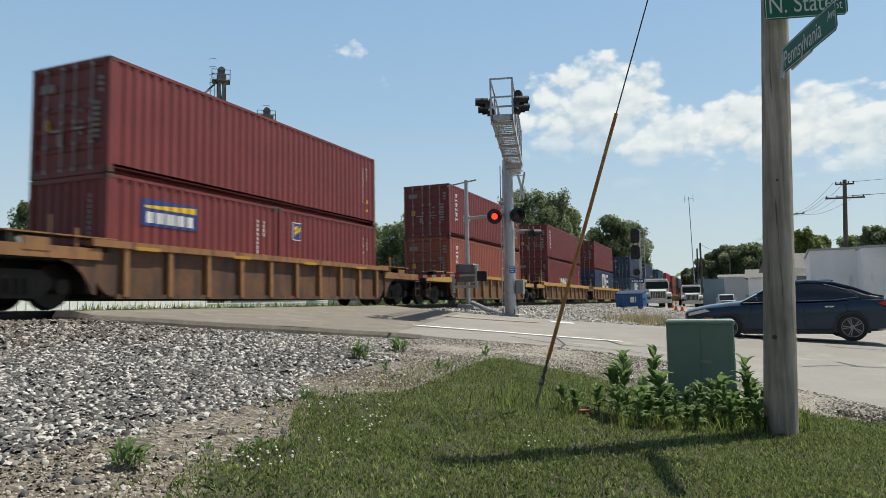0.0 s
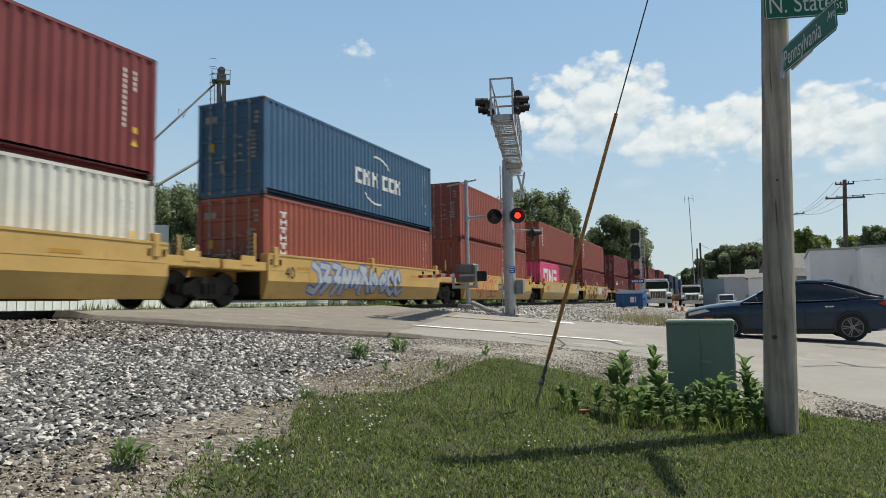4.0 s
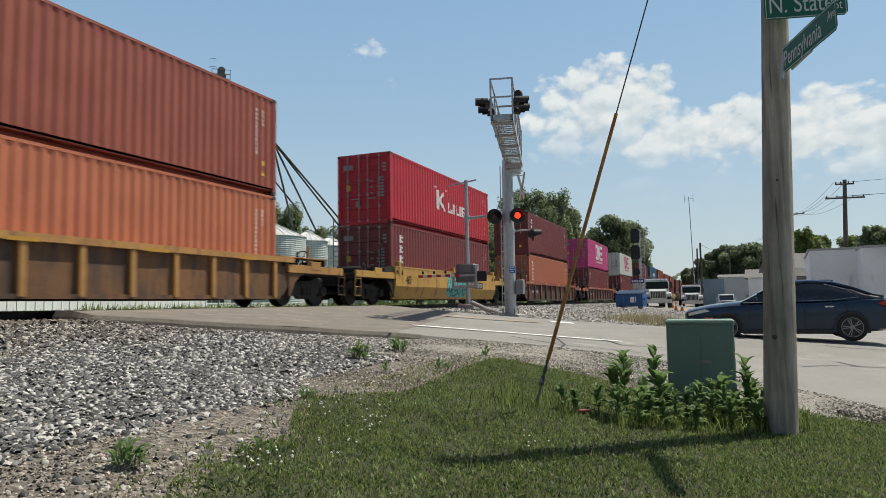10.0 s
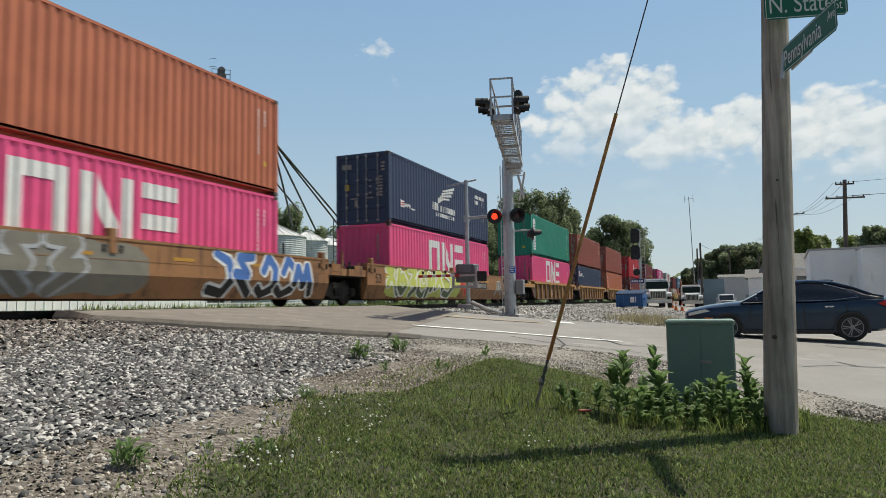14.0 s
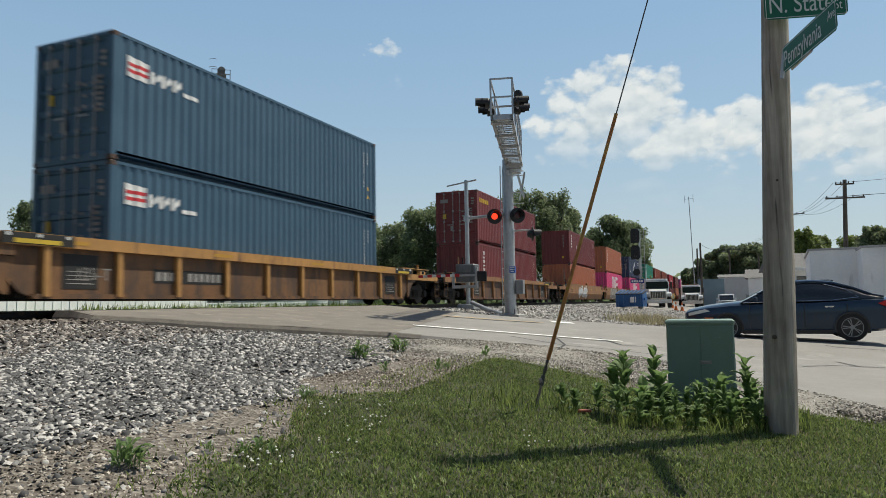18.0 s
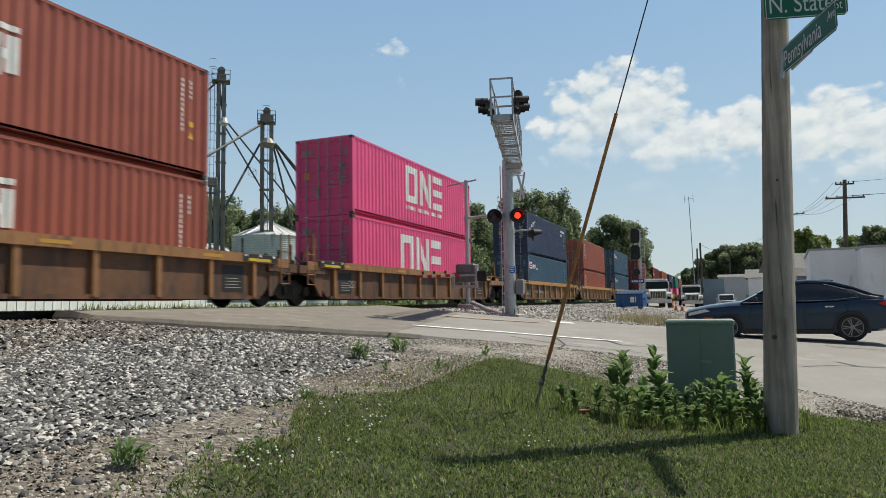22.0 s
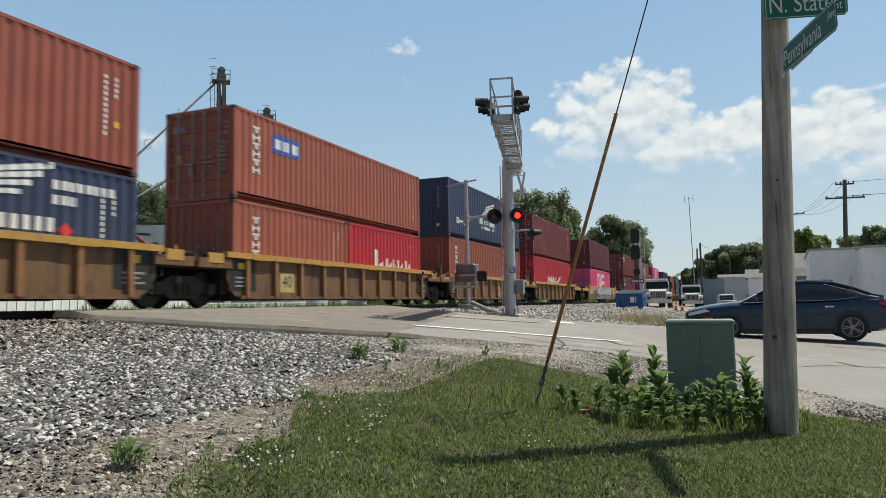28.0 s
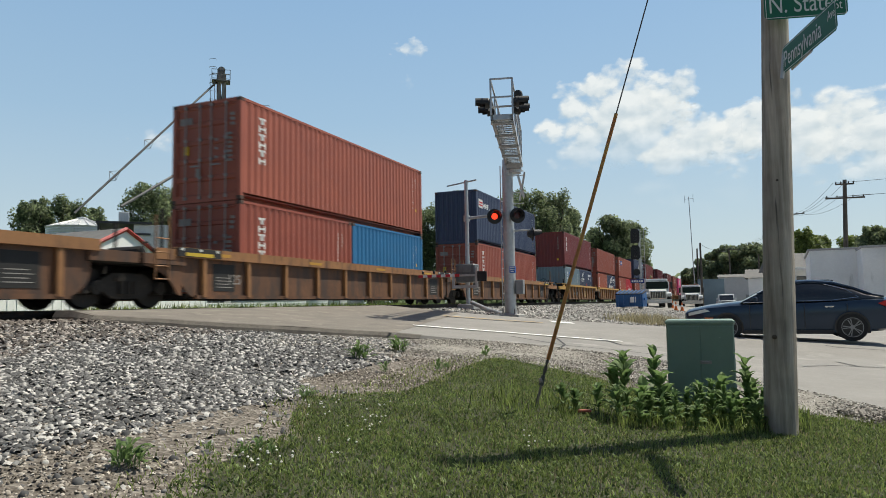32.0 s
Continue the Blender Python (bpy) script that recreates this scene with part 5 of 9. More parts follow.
# road
ROAD_MAT = surface("worn_asphalt", (0.245, 0.232, 0.215), 0.9, vary=0.16, scale=0.8, wear=(0.31, 0.295, 0.27), wear_at=0.58, wear_scale=0.9, bump=0.25, bump_scale=120)
m = Mesh()
ys = [-60, -40, -25, -16, -12, -10, -8, -6, -5, -4, -3, -2, -1.5, -1, -0.5, 0, 0.7, 1.5, 2.2, 3, 3.7, 4.4, 5.2, 6, 6.7, 7.4, 8, 8.7, 9.4, 9.9, 10.3, 10.7, 11.2, 11.65, 12.1, 12.6, 14.8, 16, 18, 22, 40, 80]
K = 26
for a, b in zip(ys, ys[1:]):
    for i in range(K):
        q = []
        for y, e in ((a, i), (a, i + 1), (b, i + 1), (b, i)):
            s = e / K
            x = near_edge(y) + (far_edge(y) - near_edge(y)) * s
            if e == 0:
                q.append((x - 0.10, y, ground_z(y) - 0.03))
            else:
                if e == 1:
                    x = near_edge(y) + 0.03
                q.append((x, y, road_z(y) + crown(x, y) + 0.012 - 0.10 * (e == K) + 0.006 * noise2(x, y, 0.5)))
        m.poly(q)
road = tagged(part("road", m, ROAD_MAT, smooth=True), "grey worn asphalt street climbing to the rail crossing", "road", kind="structure")


def on_road(px, py):
    d = way(px, py)
    k = -1.1 / (d.z - 0.1 * d.y)
    return Vector((d.x * k, d.y * k))


def stripe(name, pts, width, mat, label, lift=0.02):
    m = Mesh()
    pts = [Vector(p) for p in pts]
    for a, b in zip(pts, pts[1:]):
        n = Vector((-(b - a).y, (b - a).x)).normalized() * width / 2
        k = max(1, int((b - a).length / 0.7))
        for i in range(k):
            p, q = a.lerp(b, i / k), a.lerp(b, (i + 1) / k)
            m.poly([(v.x, v.y, road_z(v.y) + crown(v.x, v.y) + lift) for v in (p - n, q - n, q + n, p + n)])
    return tagged(part(name, m, mat), label, "road marking", kind="structure")


LINEWHITE = surface("road_white", (0.78, 0.77, 0.74), 0.8, vary=0.1, scale=3, wear=(0.45, 0.44, 0.42), wear_at=0.72, wear_scale=9)
LINEYELLOW = surface("road_yellow", (0.44, 0.29, 0.11), 0.8, vary=0.15, scale=3, wear=(0.27, 0.245, 0.21), wear_at=0.46, wear_scale=9)
TAR = surface("tar", (0.03, 0.03, 0.03), 0.8, vary=0.2)
PATCH = surface("old_asphalt", (0.185, 0.165, 0.142), 0.95, vary=0.2, scale=1.5, wear=(0.25, 0.225, 0.19), wear_at=0.56, wear_scale=1.6, bump=0.35, bump_scale=90)
stripe("edge_line", [on_road(730, 578), on_road(900, 591), on_road(1102, 607)], 0.17, LINEWHITE, "worn white edge line", 0.034)
stripe("centre_line", [on_road(785, 561), on_road(860, 566.5), on_road(960, 573)], 0.26, LINEYELLOW, "faded yellow centre line", 0.034)
stripe("stop_line", [on_road(975, 571), on_road(1014, 574)], 0.80, LINEWHITE, "white stop line", 0.034)
for k, pts in enumerate(([(1420, 655), (1480, 656), (1568, 663)], [(1480, 649), (1520, 659)], [(1060, 600), (1100, 612), (1180, 618)], [(1420, 622), (1480, 633), (1568, 642)], [(1330, 601), (1350, 608)], [(985, 600), (1000, 612), (990, 618)], [(690, 591), (715, 578), (740, 573), (770, 567), (800, 555)], [(900, 596), (1000, 613), (1100, 622), (1180, 632)])):
    stripe("tar_seam", [on_road(*p) for p in pts], 0.05, TAR, "black tar crack seal", 0.018)
# older, browner approach apron next to the crossing
m = Mesh()
for j in range(24):
    ya, yb = 5.75 + j * 0.3, 5.75 + (j + 1) * 0.3
    for i in range(14):
        q = []
        for y, e in ((ya, i), (ya, i + 1), (yb, i + 1), (yb, i)):
            lo = near_edge(y) - 0.015
            hi = min(11.6 + (y - 5.75) * 4.1 + 0.25 * noise2(0.3, y, 1.4), 20.8)
            q.append((lo + (max(hi, lo + 0.05) - lo) * e / 14, y, road_z(y) + 0.019))
        m.poly(q)
tagged(part("approach_apron", m, PATCH), "browner old asphalt apron next to the rails", "road patch", kind="structure")

EDGE_MAT = surface("crumbled_asphalt_edge", (0.160, 0.143, 0.122), 0.95, vary=0.3, scale=4, wear=(0.10, 0.085, 0.07), wear_at=0.58, wear_scale=6, bump=0.6, bump_scale=50)
m = Mesh()
for j in range(60):
    ya, yb = 5.2 + j * 0.12, 5.2 + (j + 1) * 0.12
    rim = []
    for y in (ya, yb):
        x = near_edge(y) - 0.05 - 0.05 * noise2(2.0, y, 2.0)
        rim.append([(x - 0.10, y, ground_z(y) - 0.05), (x - 0.05, y, 0.4 * ground_z(y) + 0.6 * road_z(y)), (x + 0.02, y, road_z(y) + 0.016), (x + 0.10, y, road_z(y) + 0.024)])
    for k in range(3):
        m.poly([rim[0][k], rim[0][k + 1], rim[1][k + 1], rim[1][k]])
tagged(part("road_edge", m, EDGE_MAT, smooth=True), "dark crumbled edge of the asphalt apron", "road edge", kind="structure")

# track
for y in (TRACK_Y - 0.7525, TRACK_Y + 0.7525):
    m = Mesh()
    prof = [(-0.075, -0.17), (-0.075, -0.155), (-0.012, -0.135), (-0.012, -0.045), (-0.036, -0.035), (-0.036, -0.004), (-0.03, 0.0), (0.03, 0.0), (0.036, -0.004), (0.036, -0.035), (0.012, -0.045), (0.012, -0.135), (0.075, -0.155), (0.075, -0.17)]
    m.extrude_x([(p[0] + y, p[1]) for p in prof], -750, 900)
    tagged(part("rail", m, RAILTOP), "rusty steel rail with a worn head", "rail", kind="structure")
TIE = surface("creosoted_wood", (0.055, 0.042, 0.033), 0.9, vary=0.3, scale=4, wear=(0.12, 0.09, 0.07), wear_at=0.55, bump=0.4, bump_scale=30)
m = Mesh()
m.box(-0.115, 0.115, -1.3, 1.3, -0.36, -0.175, 0.012)
tie_mesh = m.data("tie")
tie_mesh.materials.append(TIE)
ties = thing("railway_ties", "dark creosoted wooden ties under the rails", "railway ties", kind="structure")
for i in range(150):
    x = -16 + i * 0.53
    if 10.2 < x < 21.2:
        continue
    part("tie", tie_mesh, TIE, ties, at=(x, TRACK_Y + rs.uniform(-0.04, 0.04), 0, 0, 0, rs.uniform(-1, 1)))
m = Mesh()
for y0, y1 in ((11.9, 12.61), (12.76, 14.1), (14.26, 14.95)):
    m.box(10.0, 21.0, y0, y1, -0.12, -0.012, 0.01)
tagged(part("crossing_panel", m, PATCH), "grey concrete rail crossing panels", "crossing panel", kind="structure")
# ---- the train, from its far end to its near end ----
# rear end of the load, upper (colour, marking, doors), lower loads, well kind, paint, well length, markings on the well
HC, STD = 2.896, 2.591
S40, S53, SCP, SR40 = 12.5, 16.9, 15.6, 13.0
G1 = [BLACKM, CHORD["yellow"]]
TRAIN = [
    (600.0, ("brown", "", 1, HC), [("maroon", "", 1, HC)], "rib", "tan", S53, []),
    (577.0, ("maroon", "", 0, HC), [("brown", "", 1, HC)], "rib", "tan", S53, []),
    (557.4, ("brown", "", 1, HC), [("red", "", 1, HC)], "rib", "tan", S53, []),
    (534.0, ("wine", "", 1, HC), [("brown", "", 1, HC)], "rib", "brown", S53, []),
    (514.4, ("brown", "", 1, HC), [("rust", "", 1, HC)], "rib", "brown", S53, []),
    (494.8, ("navy", "", 1, HC), [("maroon", "", 1, HC)], "rib", "brown", S53, []),
    (471.0, ("brown", "", 1, HC), [("brown", "", 1, HC)], "rib", "tan", S53, []),
    (451.4, ("red", "", 1, HC), [("maroon", "", 1, HC)], "rib", "tan", S53, []),
    (431.8, ("blue", "", 1, HC), [("white", "", 1, HC)], "rib", "tan", S53, []),
    (408.5, ("navy", "", 1, HC), [("navy", "", 1, HC)], "rib", "tan", S53, []),
    (388.9, ("navy", "", 1, HC), [("blue", "open", 1, HC)], "rib", "tan", S53, []),
    (361.0, ("maroon", "", 1, HC), [("navy", "open", 1, HC)], "rib", "mustard", S53, []),
    (341.2, ("maroon", "stack", 1, STD), [("maroon", "hblocks", 1, HC)], "rib", "mustard", S53, []),
    (321.5, ("maroon", "stack", 1, STD), [("brown", "stack", 1, HC)], "rib", "mustard", SR40, []),
    (301.7, ("maroon", "", 1, STD), [("maroon", "label20", 0, STD), ("maroon", "swirl", 1, STD)], "rib", "brown", SR40, []),
    (282.0, ("brown", "stack", 0, HC), [("maroon", "globe", 1, STD), ("maroon", "globe", 1, STD)], "smooth", "yellow", S40, [("num", "40", -4.95), ("slab", -4.5, -0.1, BLACKM), ("spray", -4.35, 0.86, 5, 0.98, [BLACKM, CHORD["yellow"]]), ("spray", 0.55, 1.0, 4, 0.56, [TEALM, WHITE]), ("bars", 1.4, 10), ("spray", 3.65, 0.9, 3, 0.72, [PURPLEM, PURPLEM])]),
    (266.25, ("brown", "stack", 1, HC), [("pink", "open", 0, STD), ("maroon", "", 1, STD)], "smooth", "yellow", S40, [("num", "40", -5.0), ("spray", -4.0, 0.9, 9, 0.62, [SILVERM, CHORD["yellow"]]), ("spray", 4.9, 0.86, 1, 0.9, [SPRAYBLUE, SILVERM])]),
    (250.4, ("brown", "stack", 1, HC), [("brown", "stack", 0, HC)], "smooth", "yellow", S40, [("num", "40", -4.95), ("spray", -4.5, 0.92, 4, 0.95, [REDM, CHORD["yellow"]]), ("bars", -0.8, 9)]),
    (234.55, ("cma", "arcs", 1, HC), [("brown", "stack", 1, HC)], "smooth", "yellow", S40, [("num", "40", -5.2), ("spray", -4.2, 0.86, 10, 0.78, [SPRAYBLUE, SILVERM])]),
    (218.3, ("maroon", "", 1, HC), [("white", "openpink", 0, STD)], "smooth", "yellow", S40, []),
    (197.5, ("white", "openpink", 1, HC), [("maroon", "swirl", 1, HC)], "cp", "cp", SCP, [("bars", -6.2, 9)]),
    (175.9, ("plum", "open", 1, HC), [("maroon", "swirl", 1, HC)], "cp", "cp", SCP, [("bars", -6.2, 9)]),
    (154.15, ("maroon", "tex", 0, HC), [("orange", "stack", 1, HC)], "cp", "cp", SCP, [("bars", -6.2, 9)]),
    (133.5, ("red", "kline", 1, HC), [("maroon", "tex", 1, HC)], "smooth", "mustard", S40, [("num", "40", -5.1), ("bars", 2.2, 9), ("slab", -0.9, 1.95, TEALM), ("spray", -0.85, 0.86, 4, 0.74, [BLACKM, TEALM])]),
    (113.8, ("brown", "", 1, HC), [("orange", "stack", 1, HC)], "rib", "tan", SR40, [("spray", -4.2, 0.72, 5, 0.3, [WHITE, PLATE["tan"]])]),
    (97.9, ("brown", "stack", 1, HC), [("navy", "flag", 1, HC)], "rib", "tan", SR40, []),
    (82.1, ("green", "column", 0, HC), [("pink", "openmid", 0, HC)], "rib", "tan", SR40, [("spray", -1.8, 0.72, 3, 0.3, [WHITE, PLATE["tan"]])]),
    (60.5, ("navy", "flagwing", 1, HC), [("pink", "openlow", 0, HC)], "smooth", "brown", S53, [("num", "53", -7.6), ("slab", -7.0, 0.9, LIMEM), ("spray", -6.9, 0.88, 7, 1.12, [WHITE, LIMEM, MOSSM]), ("spray", 0.9, 0.9, 1, 1.0, [SPRAYORANGE, REDM]), ("bars", 2.0, 14), ("spray", 6.4, 0.8, 2, 0.62, [SILVERM, GREYM])]),
    (41.0, ("orange", "stack", 0, HC), [("pink", "openlow", 0, HC)], "smooth", "brown", S53, [("num", "53", -7.4), ("slab", -5.6, 0.95, GREYM), ("spray", -5.4, 0.86, 5, 1.1, [SILVERM, GREYM]), ("spray", 2.9, 0.86, 5, 1.08, [WHITE, SPRAYBLUE, BLACKM])]),
    (21.6, ("maroon", "diamond", 0, HC), [("orange", "", 0, HC)], "smooth", "brown", S53, [("num", "53", -6.9), ("spray", -4.0, 0.86, 6, 0.8, [WHITE, SILVERM])]),
    (-1.9, ("maroon", "yblock", 1, HC), [("maroon", "stack", 0, HC)], "rib", "brown", S53, [("spray", 1.5, 0.75, 5, 0.26, [SILVERM, PLATE["brown"]])]),
    (-25.7, ("blue", "flag", 1, HC), [("blue", "flag", 1, HC)], "rib", "tan", S53, [("num", "125-T", -6.6), ("bars", -4.9, 11)]),
    (-45.15, ("rust", "stack", 1, HC), [("rust", "stack", 1, STD)], "rib", "tan", S53, []),
    (-64.7, ("navy", "wingsmall", 1, HC), [("blue", "flag", 1, HC)], "rib", "tan", S53, [("bars", -4.9, 11)]),
    (-88.1, ("pink", "open", 1, HC), [("pink", "openlow", 1, HC)], "rib", "brown", S53, [("num", "251", -6.4)]),
    (-107.7, ("brown", "slabs", 1, HC), [("brown", "slabs", 1, HC)], "rib", "brown", S53, [("num", "251", -6.4)]),
    (-127.25, ("maroon", "label", 1, HC), [("maroon", "yblockpanel", 1, HC)], "rib", "brown", S53, []),
    (-150.7, ("wine", "", 0, HC), [("pink", "openlow", 1, HC)], "smooth", "mustard", S53, [("spray", -8.1, 0.95, 4, 0.52, [BLACKM, SILVERM]), ("bars", -6.2, 10), ("slab", -4.0, 4.8, SILVERM), ("spray", -3.8, 0.88, 7, 1.2, [BLACKM, SILVERM]), ("slab", 4.82, 6.0, DULLRED), ("spray", 6.0, 0.95, 2, 0.6, [LIMEM, CHORD["mustard"]]), ("slab", -4.9, -4.02, DULLRED), ("num", "53", 7.3)]),
    (-172.2, ("maroon", "", 1, HC), [("red", "hblocks", 1, HC)], "rib", "mustard", SR40, [("panel", 0.5, 0.7, 1), ("num", "40", 0.85)]),
    (-187.85, ("navy", "flagwing", 0, HC), [("brown", "stack", 0, HC)], "rib", "mustard", SR40, [("panel", 0.5, 0.7, 1), ("num", "40", 0.85)]),
    (-203.45, ("rust", "stackblue", 1, STD), [("rust", "stack", 0, STD), ("red", "kline20", 0, STD)], "rib", "mustard", SR40, [("panel", -4.2, 0.7, 1), ("num", "40", -3.85)]),
    (-218.9, ("brown", "", 1, STD), [("rust", "stack", 0, STD), ("navy", "wing20", 0, STD)], "rib", "mustard", SR40, [("panel", -3.6, 0.7, 1), ("num", "40", -3.25)]),
    (-234.5, ("maroon", "tex", 0, HC), [("grey", "stackblue", 0, STD), ("navy", "wingsmall", 0, STD)], "rib", "mustard", SR40, [("panel", 0.95, 0.7, 1), ("num", "40", 1.3), ("bars", -3.4, 9)]),
    (-256.1, ("navy", "flag", 0, HC), [("brown", "stack", 1, HC)], "rib", "brown", S53, [("num", "125", -6.5)]),
    (-275.5, ("rust", "stack", 1, HC), [("brown", "stack", 1, STD), ("azure", "", 0, STD)], "rib", "brown", S53, [("num", "125", -6.5)]),
    (-294.9, ("brown", "", 1, HC), [("brown", "", 1, HC)], "rib", "brown", S53, []),
    (-314.4, ("maroon", "", 1, HC), [("brown", "", 1, HC)], "rib", "brown", S53, []),
]
ROLLING = []
FLOOR = 0.365
for i, (rear, up, low, kind, paint_key, wl, extra) in enumerate(TRAIN):
    mid = rear + FOOT40 / 2

    def free(j):
        if j < 0 or j >= len(TRAIN):
            return 6.4
        return abs(TRAIN[j][0] - rear) - wl / 2 - TRAIN[j][5] / 2
    gf, gr = free(i - 1), free(i + 1)
    ROLLING.append((well_car(kind, paint_key, wl, mid, gr, gf, gr < 4.6, gf >= 4.6, 100 + i, extra), mid, 0.0))
    h_low = low[0][3]
    if len(low) == 1:
        c, mk, dr, hh = low[0]
        ROLLING.append((container(c, FOOT40, hh, mk, dr, (mid, TRACK_Y, FLOOR), False, 300 + i, 13 < i < 45), mid, FLOOR))
    else:
        for k, (c, mk, dr, hh) in enumerate(low):
            xx = mid + (-1, 1)[k] * (FOOT20 / 2 + 0.038)
            ROLLING.append((container(c, FOOT20, hh, mk, dr, (xx, TRACK_Y, FLOOR), False, 400 + 2 * i + k, 13 < i < 45), xx, FLOOR))
    c, mk, dr, hh = up
    ROLLING.append((container(c, FOOT40, hh, mk, dr, (mid, TRACK_Y, FLOOR + h_low + 0.02), True, 200 + i, 13 < i < 45), mid, FLOOR + h_low + 0.02))


def roll_rows(dx, x):
    """Turns of a wheelset about its axle while it runs through the near part of the view."""
    rows = [(0.0, pose(dx, 0, 0.485))]
    inside_ = [k * 0.035 for k in range(915) if 6 < x + train_at(k * 0.035) < 30]
    if inside_:
        t0, s0 = inside_[0], train_at(inside_[0])
        if t0 > 0.05:
            rows.append((t0 - 0.035, pose(dx, 0, 0.485)))
        for t in inside_:
            if t > 0:
                rows.append((t, pose(dx, 0, 0.485, 0, math.degrees((train_at(t) - s0) / 0.455), 0)))
    rows.append((32.0, rows[-1][1]))
    return rows


def motions():
    for w, dx, x in WHEELSETS:
        rows = roll_rows(dx, x)
        if len(rows) > 3:
            walk(w, rows)
    stops = [0, 4, 8, 12, 16, 20, 24, 28, 32]
    for ob, x, z in ROLLING:
        walk(ob, [(t, pose(x + train_at(t), TRACK_Y, z)) for t in stops])
    for cloud_ob, spots in DRIFTING:
        walk(cloud_ob, spots)
    for disc, lit_first in FLASHERS:
        walk(disc, flash_rows(disc, lit_first))
# ---- places by bearing ----
def stand(px, r, z=None):
    d = way(px, 540)
    h = Vector((d.x, d.y)).normalized() * r
    return Vector((h.x, h.y, ground_z(h.y) if z is None else z))


def rise(px, py, r):
    """Height at which a thing at range r shows at (px, py)."""
    d = way(px, py)
    return d.z / Vector((d.x, d.y)).length * r


def facing(px):
    """Turn about z that makes local -y look back at the camera."""
    d = way(px, 540)
    return math.degrees(math.atan2(-d.x, d.y))


# ---- sky ----
DRIFTING, FLASHERS = [], []


def cloud_material(name, seed, scale, lo, hi, soft, gain, flat):
    m, nt, n, l, b = nodes_of(name)
    g = coords(n, l, "Generated")
    mp = n.new("ShaderNodeMapping")
    mp.inputs["Location"].default_value = (seed * 3.1, seed * 1.7, seed)
    l.new(coords(n, l, "Object"), mp.inputs[0])
    mp.inputs["Scale"].default_value = (scale, scale, scale * 1.35)
    sep = n.new("ShaderNodeSeparateXYZ")
    l.new(g, sep.inputs[0])

    def math_node(op, a, b2=None):
        k = n.new("ShaderNodeMath")
        k.operation = op
        for s, v in zip(k.inputs, (a, b2)):
            if v is None:
                continue
            if isinstance(v, (int, float)):
                s.default_value = v
            else:
                l.new(v, s)
        return k.outputs[0]

    def billow(shift):
        at = n.new("ShaderNodeVectorMath")
        at.operation = "ADD"
        at.inputs[1].default_value = shift
        l.new(mp.outputs[0], at.inputs[0])
        fine = noise_of(n, l, 1.0, 9, 0.56, at.outputs[0], 0.2)
        lump = n.new("ShaderNodeTexVoronoi")
        lump.feature = "SMOOTH_F1"
        lump.inputs["Scale"].default_value, lump.inputs["Smoothness"].default_value = 1.7, 0.35
        lump.inputs["Detail"].default_value = 2.0
        l.new(at.outputs[0], lump.inputs["Vector"])
        return math_node("ADD", fine.outputs[0], math_node("MULTIPLY", math_node("SUBTRACT", 0.45, lump.outputs["Distance"]), 0.34))
    here, above = billow((0, 0, 0)), billow((0.10, 0, 0.22))
    u = math_node("MULTIPLY", math_node("SUBTRACT", sep.outputs[0], 0.5), 2.0)
    v = math_node("MULTIPLY", math_node("SUBTRACT", sep.outputs[2], 0.5), 2.0)
    below = math_node("MULTIPLY", math_node("MINIMUM", v, 0.0), flat)
    vv = math_node("ADD", math_node("MAXIMUM", v, 0.0), below)
    r2 = math_node("ADD", math_node("POWER", math_node("ABSOLUTE", u), 2.2), math_node("POWER", math_node("ABSOLUTE", vv), 2.0))
    fall = math_node("SUBTRACT", 1.0, r2)
    d = math_node("ADD", math_node("MULTIPLY", fall, 0.42), math_node("MULTIPLY", math_node("SUBTRACT", here, 0.5), gain))
    edge = math_node("MINIMUM", math_node("MULTIPLY", math_node("MAXIMUM", fall, 0.0), 5.0), 1.0)
    # the base of a heap thins out into the haze
    base_fade = ramp_of(n, l, sep.outputs[2], [(0.06, 0.0), (0.42, 1.0)]).outputs[0]
    alpha = math_node("MULTIPLY", math_node("MULTIPLY", ramp_of(n, l, d, [(lo, 0.0), (hi, soft)]).outputs[0], edge), base_fade)
    # sunlit heaps and shaded bases are painted into the cloud's own glow
    relief = math_node("MULTIPLY", math_node("SUBTRACT", here, above), 1.3)
    shade = ramp_of(n, l, math_node("ADD", math_node("ADD", math_node("MULTIPLY", v, 0.16), 0.52), relief), [(0.2, (0.44, 0.52, 0.60)), (0.72, (0.71, 0.735, 0.77))]).outputs[0]
    e = n.new("ShaderNodeEmission")
    l.new(shade, e.inputs[0])
    e.inputs[1].default_value = 1.0
    t = n.new("ShaderNodeBsdfTransparent")
    mx = n.new("ShaderNodeMixShader")
    l.new(alpha, mx.inputs[0])
    l.new(t.outputs[0], mx.inputs[1])
    l.new(e.outputs[0], mx.inputs[2])
    l.new(mx.outputs[0], n["Material Output"].inputs[0])
    return m


